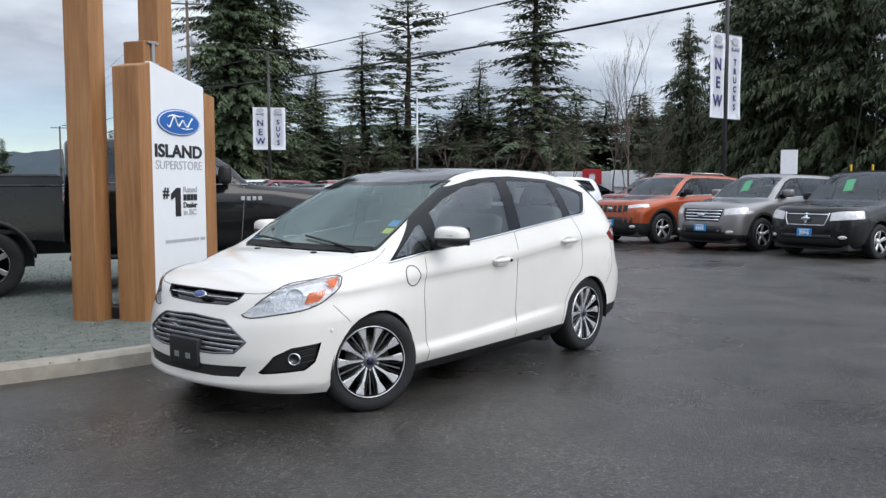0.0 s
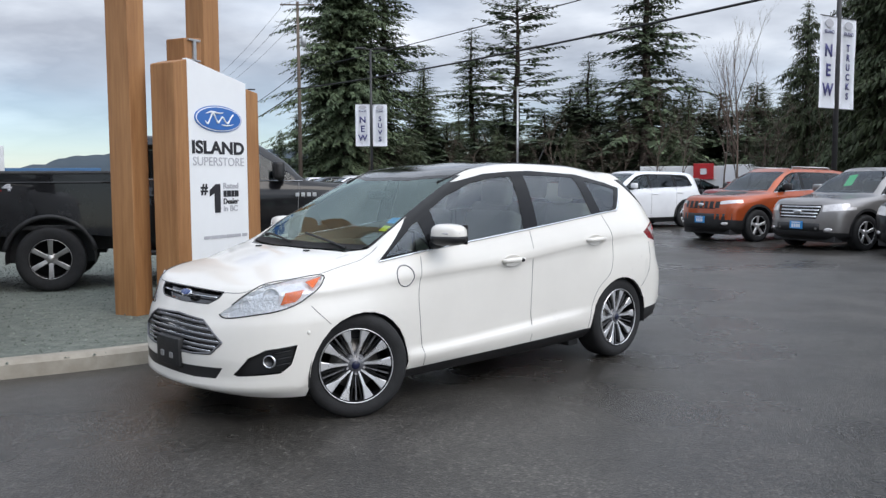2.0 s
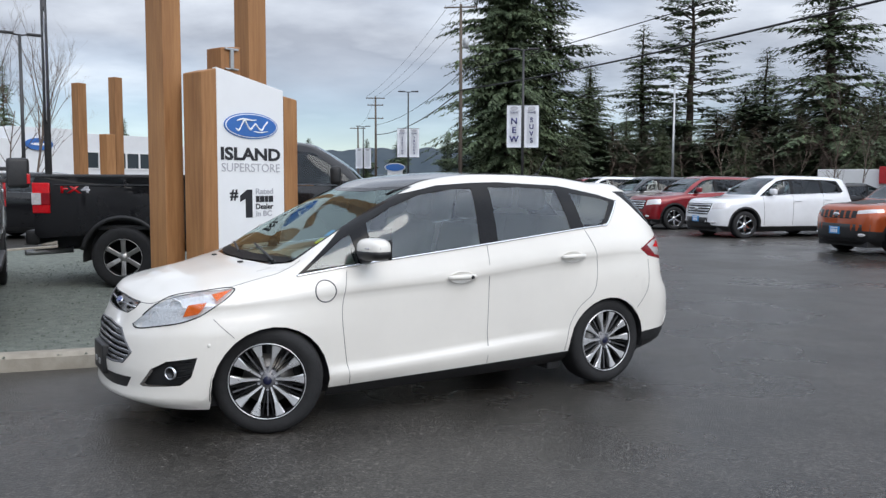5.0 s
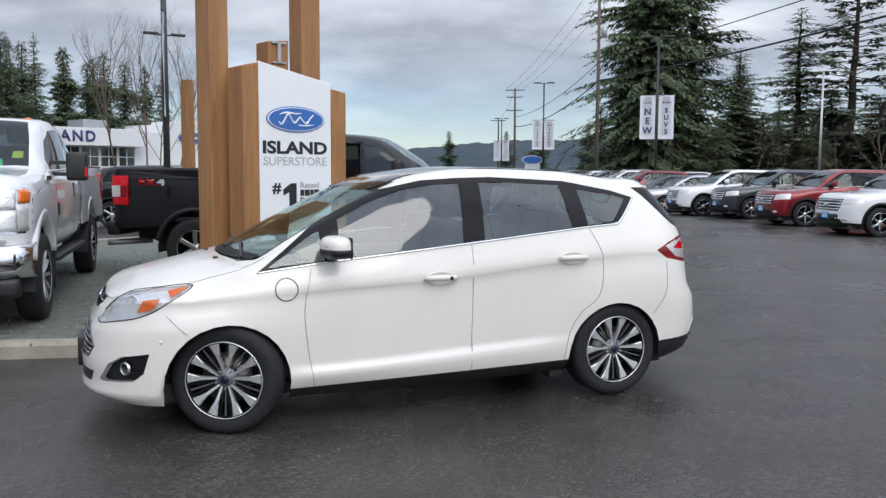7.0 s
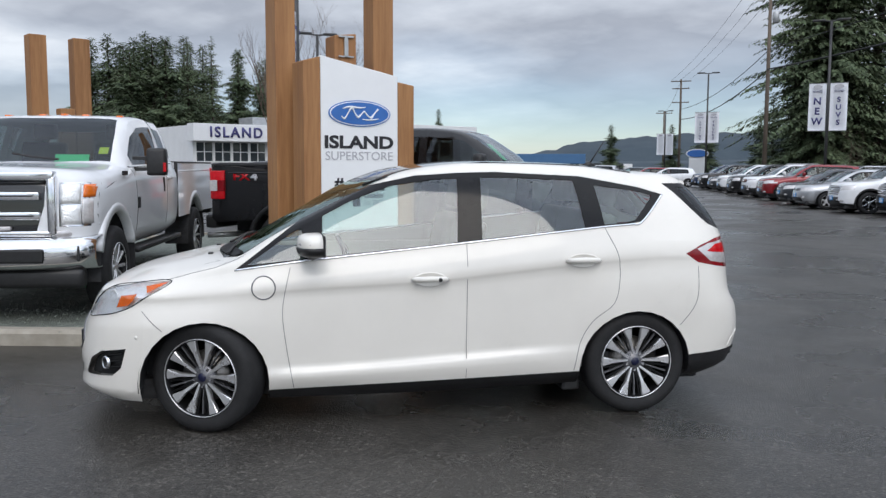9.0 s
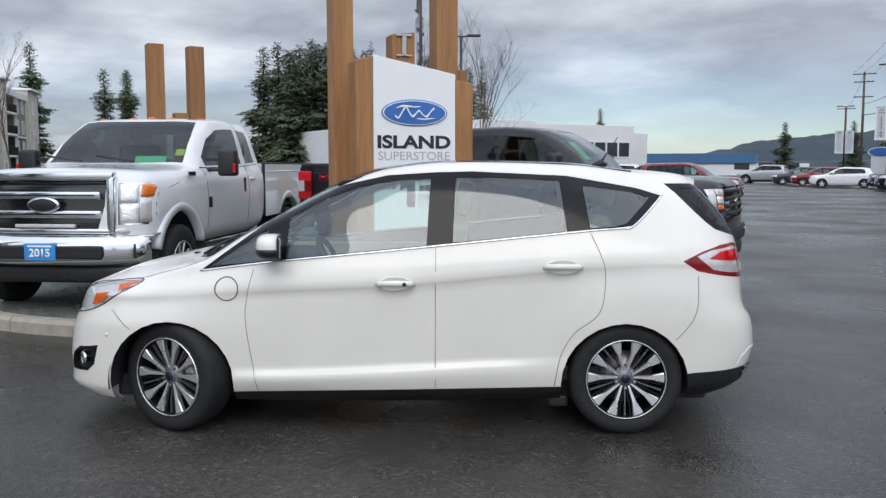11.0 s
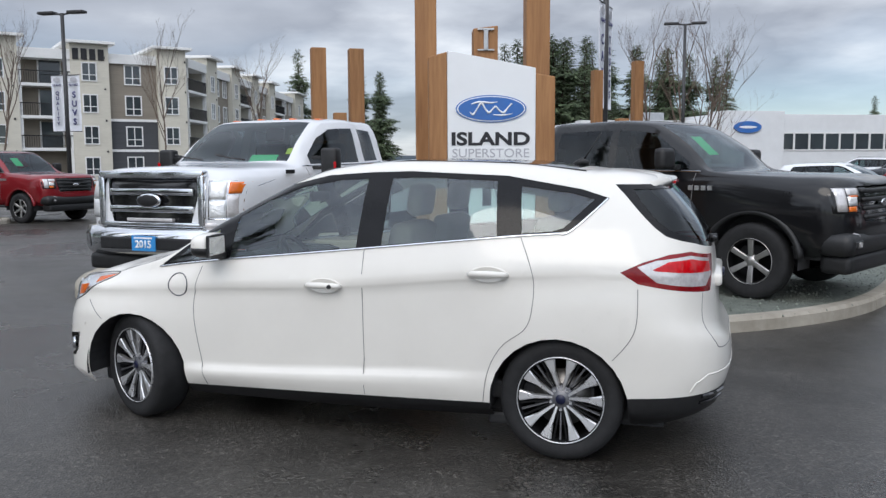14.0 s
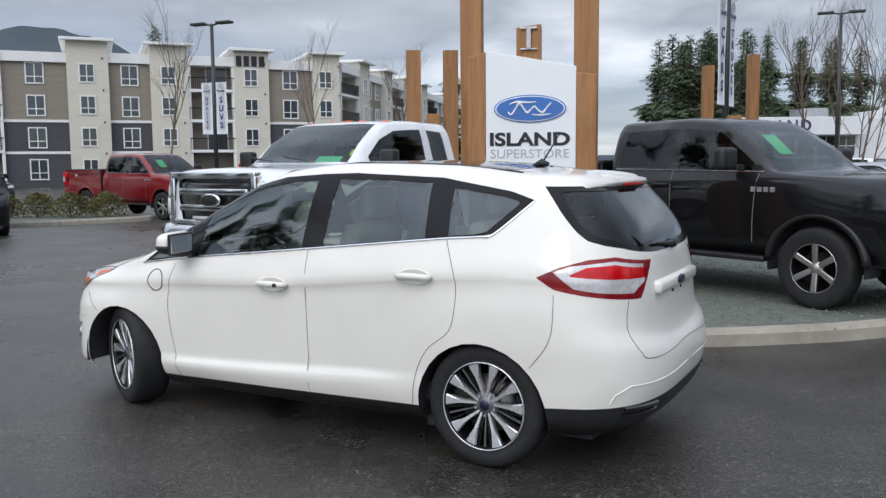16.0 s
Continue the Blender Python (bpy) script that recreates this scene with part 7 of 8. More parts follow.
for x, y, a, colour, src, lab in ((-27.5, 9.0, 30, M_black, tan_suv, "black suv parked before the apartments"), (-31.0, 13.5, 30, M_darkgrey, broad_suv, "dark grey suv parked before the apartments"), (-26.0, -3.5, 30, M_black, compact_suv, "black suv behind the hedge bed"),
                                  (-17.8, 35.4, 24, M_red, broad_suv, "deep red suv crossing the forecourt mouth"), (-28.5, 43.0, -150, M_white2, compact_suv, "white suv before the showroom"), (-24.5, 41.5, -150, M_darkgrey, broad_suv, "dark grey suv before the showroom"),
                                  (-15.5, 27.5, 24, M_white2, hatch, "white hatchback before the showroom"), (-16.5, 24.0, 24, M_silver, hatch, "silver hatchback before the showroom"), (-34.0, 36.0, 200, M_white2, tan_suv, "white suv near the showroom"),
                                  (-36.0, 31.0, 200, M_black, tan_suv, "black suv near the showroom"), (-17.0, -1.0, 200, M_black, broad_suv, "black suv at the edge of the forecourt"), (-34.0, 20.0, 30, M_silver, tan_suv, "silver suv before the apartments"),
                                  (-14.5, 18.6, 20, M_black, broad_suv, "black suv behind the island")):
    ob = repaint(copy_thing(src, parked(x, y, a)), colour)
    ob["label"], ob["group"] = lab, "cars beyond the island"

# ---- trees ----
def pydata(name, verts, faces, material, smooth=False):
    me = bpy.data.meshes.new(name)
    me.from_pydata(verts, [], faces)
    if smooth:
        me.polygons.foreach_set("use_smooth", [True] * len(me.polygons))
    me.materials.append(material)
    return me


def conifer(name, label, H, spread, seed, needle, bare=0.10, gap=0.42, droop=0.35, density=1.0, open_crown=0.0, hang=0.25, lean=0.0, flat=0.0, power=0.75, size=1.0, boughs=5):
    """Trunk, and a crown of many flat sprays along drooping boughs."""
    rg = random.Random(seed)
    tree = thing(name, Matrix.Identity(4), label, "tree", "trees round the forecourt")
    tb = bmesh.new()
    k = 10
    wob = [(0.10 * rg.uniform(-1, 1), 0.10 * rg.uniform(-1, 1)) for _ in range(k + 1)]
    tube(tb, [(wob[i][0] + lean * i / k, wob[i][1], H * i / k * 0.985 - 0.1) for i in range(k + 1)], [max(0.02, H * 0.014 * (1 - i / k) ** 0.8 + 0.02) for i in range(k + 1)], 9)
    vs, fs, limbs = [], [], bmesh.new()
    z = H * bare
    while z < H * 0.985:
        t = (z - H * bare) / (H * (1 - bare))
        reach = spread * max(0.02, (1 - t)) ** power * (0.75 + 0.25 * math.sin(z * 1.7 + seed))
        if t < 0.15:
            reach *= 0.65 + 2.3 * t
        n = boughs if t < 0.85 else 4
        turn = rg.uniform(0, 6.28)
        for b in range(n):
            if rg.random() < open_crown:
                continue
            a = turn + 2 * math.pi * b / n + rg.uniform(-0.35, 0.35)
            L = reach * rg.uniform(0.55, 1.15)
            if L < 0.12:
                L = 0.12
            up = rg.uniform(-0.05, 0.25) + 0.5 * t
            z0 = z + rg.uniform(-0.2, 0.2)
            ca, sa = math.cos(a), math.sin(a)
            steps = max(3, int(L / 0.25 * density))
            pts = []
            for i in range(steps + 1):
                q = i / steps
                pts.append(Vector((ca * L * q + lean * z / H, sa * L * q, z0 + L * (up * q - droop * q * q))))
            if L > 0.8:
                tube(limbs, [pts[0], pts[len(pts) // 2], pts[-1]], [0.045 * min(1, L / 3) + 0.012, 0.03, 0.008], 3, False)
            for i in range(1, steps + 1):
                q = i / steps
                if flat and q < flat:
                    continue
                p = pts[i]
                for s in (-1, 1):
                    w = size * (0.30 + 0.45 * math.sin(math.pi * min(1, q * 0.9 + 0.1))) * min(1.0, 0.35 + L * 0.28) * rg.uniform(0.6, 1.3)
                    ang = a + s * rg.uniform(0.45, 1.15)
                    d = Vector((math.cos(ang), math.sin(ang), -hang * rg.uniform(0.2, 1.9)))
                    side = Vector((-math.sin(ang), math.cos(ang), rg.uniform(-0.5, 0.5))) * w * rg.uniform(0.20, 0.34)
                    o = p + Vector((rg.uniform(-0.1, 0.1), rg.uniform(-0.1, 0.1), rg.uniform(-0.12, 0.10)))
                    j = len(vs)
                    vs += [tuple(o), tuple(o + d * w * 0.55 + side), tuple(o + d * w * 1.15), tuple(o + d * w * 0.50 - side)]
                    fs.append((j, j + 1, j + 2, j + 3))
                if i == steps:
                    d = (pts[-1] - pts[-2]).normalized() * 0.35
                    side = Vector((-sa, ca, 0)) * 0.10
                    j = len(vs)
                    vs += [tuple(p - side), tuple(p + side), tuple(p + d)]
                    fs.append((j, j + 1, j + 2))
        z += gap * rg.uniform(0.75, 1.25) * (1.0 - 0.35 * t)
    part("trunk", tb, M_bark, tree, "dark rough trunk", True)
    part("branchwork", limbs, M_bark, tree)["kind"] = "stuff"
    crown = new("crown", pydata("crown", vs, fs, needle))
    crown.parent = tree
    crown["kind"] = "stuff"
    return tree


def bare_tree(name, label, H, seed, spread=0.30, levels=5, upright=0.6, thick=0.012):
    rg = random.Random(seed)
    tree = thing(name, Matrix.Identity(4), label, "tree", "bare trees")
    tb, tw = bmesh.new(), bmesh.new()

    def grow(p, d, L, r, lev):
        q = [p]
        v = d.copy()
        for i in range(3):
            v = (v + Vector((rg.uniform(-1, 1), rg.uniform(-1, 1), rg.uniform(-0.4, 0.9))) * 0.12).normalized()
            q.append(q[-1] + v * L / 3)
        tube(tb if lev < 2 else tw, q, [r, r * 0.85, r * 0.7, r * 0.5], 6 if lev < 2 else 3, False)
        if lev >= levels:
            return
        for i in range(3 if lev else 7):
            t = rg.uniform(0.35, 1.0) if lev else rg.uniform(0.25, 1.0)
            k = min(2, int(t * 3))
            s = q[k].lerp(q[k + 1], t * 3 - k)
            a = rg.uniform(0, 6.28)
            side = Vector((math.cos(a), math.sin(a), 0))
            grow(s, (v * upright + side * spread * 2 + Vector((0, 0, 0.3))).normalized(), L * rg.uniform(0.42, 0.68), r * 0.48, lev + 1)
    grow(Vector((0, 0, -0.1)), Vector((0, 0, 1)), H * 0.72, H * thick, 0)
    part("trunk", tb, M_twig, tree, "", True)
    part("twigwork", tw, M_twig, tree)["kind"] = "stuff"
    return tree


def placed(src, x, y, h, H, turn, wide=1.0, label=""):
    k = h / H
    own = src.scale
    ob = copy_thing(src, Matrix.Translation((x, y, 0)) @ pose(0, 0, 0, 0, 0, turn) @ Matrix.Diagonal((k * wide / own.x, k * wide / own.y, k / own.z, 1)))
    if label:
        ob["label"] = label
    return ob


fir_a = conifer("fir_tree", "towering dense dark green fir with drooping boughs", 38.5, 7.8, 3, M_needle, 0.02, 0.32, 0.46, 2.5, 0.0, 0.75, power=0.55, size=0.50, boughs=9)
fir_b = conifer("fir_tree", "tall dark fir with layered boughs", 20, 5.2, 8, M_needle, 0.04, 0.32, 0.40, 2.6, 0.06, 0.50, size=0.44)
fir_c = conifer("fir_tree", "narrow dark green conifer standing among others", 16, 4.0, 14, M_needle, 0.02, 0.27, 0.32, 2.0, 0.0, 0.50, power=0.68, size=0.72)
pine = conifer("pine_tree", "tall open-crowned pine with a bare lower trunk", 22, 5.2, 21, M_needle, 0.30, 0.45, 0.16, 2.2, 0.26, 0.35, 0.4, 0.35, 0.40, 0.62)
cedar = conifer("cedar_tree", "dark cedar with hanging green branches", 18, 5.4, 33, M_needle2, 0.02, 0.30, 0.55, 3.2, 0.0, 1.2, 0, 0, 0.62, 0.36)
birch = bare_tree("bare_tree", "leafless slender pale-barked tree", 8, 5, 0.22, 5, 0.9, 0.008)
alder = bare_tree("bare_tree", "leafless brown alder with fine twigs", 9, 9, 0.30, 5, 0.7, 0.0065)
brush = bare_tree("bare_bush", "leafless reddish-brown bush under the conifers", 4, 31, 0.42, 5, 0.5, 0.006)

# first ones are moved to their places, the rest are copies
def put(ob, x, y, h, H, turn, wide=1.0):
    k = h / H
    ob.matrix_world = Matrix.Translation((x, y, 0)) @ pose(0, 0, 0, 0, 0, turn) @ Matrix.Diagonal((k * wide, k * wide, k, 1))


put(fir_a, -20.1, 87.7, 38.5, 38.5, 0, 1.24)
put(fir_b, 10.8, 89.3, 27.3, 20, 40, 1.55)
put(fir_c, -18.1, 128.7, 17.5, 16, 0, 1.35)
put(pine, -3.9, 129.9, 30.5, 22, 70, 1.6)
put(cedar, 18.0, 47.0, 17, 18, 10)
put(brush, 3.5, 73.0, 5.2, 4, 0)
put(birch, 12.4, 58.6, 7.2, 8, 0)
put(alder, 9.0, 66.0, 8.0, 9, 0)
for src, H, rows in ((fir_b, 20, ((-10.4, 129.6, 24.6, 20, 1.6), (-21.0, 93.0, 30, 80, 1.25), (-17.0, 93.0, 27, 200, 1.5), (-25.0, 97.0, 17, 140, 1.5), (-14.0, 104.0, 16, 10, 1.7), (5.5, 99.0, 16, 310, 1.6), (-28.0, 97, 9.5, 60, 1.2), (-17.5, 96.0, 13, 250, 0.9), (-10.5, 111, 11, 70, 1.1), (-6.0, 110, 10, 170, 1.3), (-1.0, 112, 8, 270, 1.4), (3.5, 111, 8, 20, 1.4), (9.0, 97, 10.5, 200, 1.2), (15.5, 94, 9, 320, 1.4), (20.5, 88, 9, 100, 1.4), (24, 78, 11, 10, 1.3), (-10, 107, 9, 33, 1.2), (14.5, 86, 9, 90, 1.3), (-3.5, 109, 8.5, 10, 1.3))),
                     (fir_b, 20, ((5.3, 129.9, 15.3, 60, 1.0), (18.9, 99, 10.5, 0, 1.3), (23, 92, 11, 120, 1.3), (17, 66, 7.5, 50, 1.4), (-62.8, 47.2, 13.0, 20, 0.8), (-70.8, 53, 14, 200, 0.9), (-60.5, 48.1, 13.0, 90, 0.8), (-57, 58.5, 12, 45, 0.7))),
                     (fir_c, 16, ((-79.3, 48.9, 15, 0, 1.2), (-77.9, 52.2, 15.5, 100, 1.2), (-74.4, 54.6, 15, 50, 1.2), (-64.2, 53.7, 12.6, 20, 1.2), (-84.4, 49.8, 15.2, 70, 1.2), (-66.8, 58.4, 12.2, 10, 1.2), (-68.6, 57.1, 13.4, 10, 1.1), (-70.4, 62, 13.2, 60, 1.1), (-67.5, 66, 12.6, 100, 1.1),
                                  (-65.8, 43.8, 12.8, 0, 1.2), (-68.3, 44.2, 12.6, 50, 1.3), (-68.5, 47.2, 13.0, 130, 1.3), (-58, 55.1, 11.2, 20, 1.3), (-76, 58, 14.6, 30, 1.2), (-55.6, 50.9, 11.4, 0, 1.2), (-63.5, 42.0, 11.5, 200, 1.4), (-66.5, 46.0, 13.2, 230, 1.5), (-62.0, 44.5, 12.4, 20, 1.4), (-71.5, 50.5, 14.2, 20, 1.5), (-81.5, 51.5, 14.6, 10, 1.5), (-75.8, 50.4, 14.0, 300, 1.5), (-99.5, 39.6, 13.2, 0, 1.0), (-103.9, -6.2, 18.5, 10, 1.0),
                                  (-109.7, 40.2, 14.2, 0, 1.2), (-113.7, 44.4, 14.6, 80, 1.2), (-116.9, 33.2, 17.8, 30, 1.0), (-98.9, 125.3, 12.2, 0, 1.0), (-44, 118, 9, 0, 1.4), (-52, 124, 8, 60, 1.4), (-38, 122, 9, 90, 1.5), (-60, 120, 8, 0, 1.4), (-32, 118, 8.5, 20, 1.5))),
                     (cedar, 18, ((19.2, 44.3, 16.53, 30, 1.1), (23.8, 42.0, 18.42, 200, 1.1), (22.0, 50.0, 17.94, 100, 1.1), (20.5, 57.5, 15.11, 300, 1.1), (20.0, 41.5, 15.58, 90, 1.05), (21.5, 37.0, 15.11, 200, 1.1), (25.5, 39.5, 15.11, 20, 1.1), (22.5, 46, 17, 140, 1.0), (27, 34, 14.17, 260, 1.1), (19.5, 53.5, 15.11, 60, 1.0), (18.2, 61, 13.69, 30, 0.9), (25, 53, 17, 100, 1.1), (30, 44, 17, 50, 1.1), (23, 62, 15.11, 0, 1.1), (31, 31, 14.17, 80, 1.1), (19, 68, 8.972, 0, 1.2),
                                  (-4, 84, 6.611, 0, 1.4), (3, 86, 6.611, 60, 1.5), (-12, 82, 6.139, 20, 1.5), (12, 80, 6.611, 100, 1.4)))):
    for x, y, h, turn, wide in rows:
        placed(src, x, y, h, H, turn, wide)
# low dark growth that closes the view under the big trees
rg_low = random.Random(77)
for k in range(22):
    x = -27 + 2.75 * k + rg_low.uniform(-0.8, 0.8)
    placed(fir_c, x, 108 - 0.30 * (x + 27) + rg_low.uniform(-2, 2), rg_low.uniform(7.5, 12.0), 16, rg_low.uniform(0, 360), 2.8, "low dark conifer in the undergrowth")
# trees across the road, mirrored in the car's windows
for src, H, x, y, h, turn in ((fir_b, 20, 1, -24, 23, 0), (fir_b, 20, -6, -24, 25, 120), (fir_b, 20, -14, -24, 25, 40), (fir_b, 20, -22, -22, 24, 150), (fir_b, 20, -30, -24, 24, 20), (fir_b, 20, 24, -30, 12, 200), (fir_c, 16, 3, -40, 14, 0), (fir_b, 20, -3, -44, 16, 30), (fir_b, 20, -10, -46, 15, 60), (fir_c, 16, 34, -26, 8, 0), (fir_c, 16, 44, -16, 7, 10), (fir_b, 20, 62, 6, 9, 0), (fir_c, 16, 60, 14, 8, 0), (fir_b, 20, 58, 24, 10, 50), (fir_c, 16, 56, -4, 7, 70)):
    placed(src, x, y, h, H, turn, 1.0, "dark conifer across the road")
for src, H, rows in ((birch, 8, ((10.3, 44.7, 7.65, 40), (13.6, 60, 5.85, 90), (-29.2, 33.1, 7.38, 10), (-34.2, 35.7, 8.1, 100), (-37.2, 36.1, 8.55, 200), (-47, -11.5, 8.64, 0), (-49.5, 0.5, 9.18, 70), (-50, 9.5, 8.28, 140), (-52, 16, 7.74, 200), (-44, -14, 7.2, 30))),
                     (alder, 9, ((7.5, 77, 5.778, 30), (-9, 84, 4.889, 80), (-36.2, 38.5, 7.556, 40), (-32, 36, 6.667, 140), (-33, -9.5, 4, 0), (-35, -13, 4.444, 80), (1.5, 76, 6.222, 200), (10.5, 64, 6.667, 110), (14.2, 55, 5.778, 310), (16.0, 52, 5.333, 20))),
                     (brush, 4, ((-1.5, 74, 5.46, 10), (-6.5, 80, 5.85, 100), (-13, 84, 5.2, 40), (5.5, 70, 5.85, 250), (9.5, 66, 5.2, 330), (13.0, 52, 5.98, 60), (15, 57, 6.5, 170), (-17, 84, 5.2, 200)))):
    for x, y, h, turn in rows:
        placed(src, x, y, h, H, turn)

# ---- poles, lamps, banners, cables ----
def banner_bm(w, h):
    bm = bmesh.new()
    n = 8
    rows = [[bm.verts.new((w * i / 4, 0.012 * math.sin(3.0 * k / n * 2 + i), -h * k / n)) for i in range(5)] for k in range(n + 1)]
    for a, b in zip(rows, rows[1:]):
        for i in range(4):
            bm.faces.new((a[i], a[i + 1], b[i + 1], b[i]))
    bmesh.ops.solidify(bm, geom=list(bm.faces), thickness=0.008)
    return bm


def banner(parent, x, z, w, h, text, material=None):
    """A hanging banner with a small emblem, a name line and a word written downwards; x is its left edge, facing -y."""
    b = part("banner", moved(banner_bm(w, h), pose(x, 0, z)), M_fabric, parent, "white fabric banner", True)
    dm = bmesh.new()
    prism(dm, [(x + w / 2 + 0.20 * w * 1.3 * math.cos(2 * math.pi * k / 24), z - 0.075 * h + 0.045 * h * math.sin(2 * math.pi * k / 24)) for k in range(24)], -0.030, -0.022)
    part("banner_emblem", dm, M_grey_ink, b)
    for side, y in ((180, 0.034),):
        part("banner_line", boxbm(x + w * 0.22, x + w * 0.78, y - 0.003, y + 0.003, z - 0.185 * h, z - 0.155 * h, 0), M_grey_ink, b)
    n = len(text)
    if n:
        part("banner_line", moved(lettering("ISLAND", 0.040 * h, 0.005, 0.01, 1.0, min(1.0, w * 0.72 / (0.040 * h * 4.6))), pose(x + w / 2, -0.030, z - 0.17 * h)), M_navy_ink, b)
        size = min(0.62 * h / n * 0.72, w * 0.45)
        for i, ch in enumerate(text):
            zc = z - h * 0.27 - (0.64 * h) * (i + 0.5) / n
            lm = lettering(ch, size, 0.006, 0.03, 1.0, 1.0)
            part("banner_letter", moved(lm, pose(x + w / 2, -0.022, zc)), M_navy_ink, b)
    for zz in (z + 0.01, z - h - 0.005):
        rm = bmesh.new()
        tube(rm, [(x - 0.02, 0, zz), (x + w + 0.02, 0, zz)], 0.014, 6)
        part("banner_rod", rm, M_polegrey, parent)
    return b


def lamp_post(x, y, h, turn, label, texts=(), bz=0.0, bw=0.88, bh=2.65, arms=2, name="street_lamp"):
    lp = thing(name, pose(x, y, 0, 0, 0, turn), label, "lamp post", "lamp posts")
    pm = bmesh.new()
    tube(pm, [(0, 0, -0.05), (0, 0, h)], [0.085, 0.065], 12)
    part("pole", pm, M_polegrey, lp, "", True)
    part("base", boxbm(-0.2, 0.2, -0.2, 0.2, -0.05, 0.12, 0.03), M_kerb, lp)
    for s in ((1, -1) if arms == 2 else (1,)) if arms else ():
        am = bmesh.new()
        tube(am, [(0, 0, h - 0.05), (s * 0.35, 0, h)], 0.035, 8)
        part("arm", am, M_polegrey, lp)
        part("lamp_head", boxbm(min(s * 0.28, s * 0.92), max(s * 0.28, s * 0.92), -0.16, 0.16, h - 0.03, h + 0.07, 0.03), M_polegrey, lp, "flat dark lamp head", True)
    for k, t in enumerate(texts):
        banner(lp, (-bw - 0.09) if k == 0 else 0.09, bz, bw, bh, t)
    return lp


lamp_post(9.45, 27.7, 11.0, 40, "dark lamp post with two white banners", ("NEW", "TRUCKS"), 6.28, 0.82, 2.72, 2)
lamp_post(-9.75, 51.0, 9.3, 14, "dark lamp post with two white banners", ("NEW", "SUVS"), 6.02, 0.86, 2.52, 2)
lamp_post(-25.7, 73.5, 9.5, 20, "far lamp post with two white banners", ("LEASING", "TRUCKS"), 6.2, 0.9, 2.6, 2)
lamp_post(-42.8, 102.0, 8.4, 20, "far lamp post with two white banners", ("", ""), 5.6, 0.9, 2.6, 2)
lamp_post(-29.0, 4.4, 6.95, 55, "lamp post with two white banners before the apartments", ("QUALITY", "SUVS"), 4.75, 0.50, 2.0, 2)
lamp_post(-13.0, 16.85, 7.6, 133, "slim post with two narrow white banners", ("CARS", "TRUCKS"), 5.35, 0.55, 2.5, 0, "banner_post")
lamp_post(-26.8, 30.04, 7.68, 60, "dark twin-headed lamp post", (), arms=2)


def utility_pole(x, y, h, turn, label, arms=((0.25, 1.1),), can=0.0, r=1.0):
    up = thing("utility_pole", pose(x, y, 0, 0, 0, turn), label, "utility pole", "utility poles")
    pm = bmesh.new()
    tube(pm, [(0, 0, -0.1), (0.03, 0, h / 2), (0.0, 0, h)], [0.19 * r, 0.16 * r, 0.12 * r], 12)
    part("pole", pm, M_polewood, up, "weathered round timber", True)
    for dz, w in arms:
        part("crossarm", boxbm(-w, w, -0.16, -0.06, h - dz - 0.06, h - dz + 0.06, 0.01), M_polewood, up)
        for k in (-0.9, -0.45, 0.45, 0.9):
            im = bmesh.new()
            lathe(im, [(0.0, 0.16), (0.03, 0.15), (0.045, 0.08), (0.03, 0.06), (0.045, 0.02), (0.0, 0.0)], 10, "z")
            part("insulator", moved(im, pose(w * k, -0.11, h - dz + 0.06)), M_steel, up, "", True)
    if can:
        cm = bmesh.new()
        lathe(cm, [(0.0, 0.95), (0.22, 0.93), (0.25, 0.85), (0.25, 0.05), (0.2, 0.0), (0.0, 0.0)], 18, "z")
        part("transformer", moved(cm, pose(0.48, 0, can)), M_steel, up, "grey transformer can", True)
        part("bracket", boxbm(0.1, 0.3, -0.05, 0.05, can + 0.3, can + 0.6, 0.01), M_steel, up)
    return up


utility_pole(-21.1, 74.6, 17.2, 10, "tall timber utility pole with a grey transformer", ((0.3, 1.5),), 13.3)
utility_pole(-44.5, 110.0, 13.0, 20, "far timber utility pole with crossarms", ((0.25, 1.3), (1.2, 1.1), (3.0, 1.1)))
utility_pole(-58.0, 134.0, 10.5, 20, "distant timber utility pole", ((0.25, 1.3),))
utility_pole(14.25, 26.5, 13.0, 30, "timber utility pole at the wood's edge", ((2.0, 1.2), (8.2, 0.5)), 0.0, 0.62)
pm = bmesh.new()
tube(pm, [(0, 0, -0.05), (0, 0, 6.8)], [0.07, 0.05], 8)
post = thing("flag_pole", pose(-0.94, 50.0, 0), "plain pale metal pole", "pole")
part("pole", pm, M_steel, post, "", True)


def cable(name, a, b, sag, r, label):
    cm = bmesh.new()
    a, b = Vector(a), Vector(b)
    tube(cm, [a.lerp(b, k / 20) - Vector((0, 0, sag * 4 * (k / 20) * (1 - k / 20))) for k in range(21)], r, 5)
    ob = new(name, mesh_of(cm, name, M_cable, True))
    return tagged(ob, label, "cable", "overhead cables")


for dz, r, sag, zb in ((9.6, 0.055, 0.4, 8.1), (11.2, 0.03, 0.3, 9.9)):
    cable("overhead_cable", (-21.1, 74.5, dz), (14.0, 26.5, zb), sag, r, "sagging black overhead cable")
for k, dx in enumerate((-1.3, 0.0, 1.3)):
    cable("overhead_cable", (-21.1 + dx, 74.5, 17.0), (14.0 + dx * 0.8, 26.5, 13.6), 0.5, 0.014, "thin dark overhead wire")
    cable("overhead_cable", (-21.1 + dx, 74.7, 17.0), (-44.5 + dx, 110.0, 13.0), 0.7, 0.014, "thin dark overhead wire")
cable("overhead_cable", (-21.1, 74.7, 9.6), (-44.5, 110.0, 7.8), 1.0, 0.05, "sagging black overhead cable")
cable("overhead_cable", (-21.1, 74.7, 11.2), (-44.5, 110.0, 9.1), 0.9, 0.03, "sagging black overhead cable")
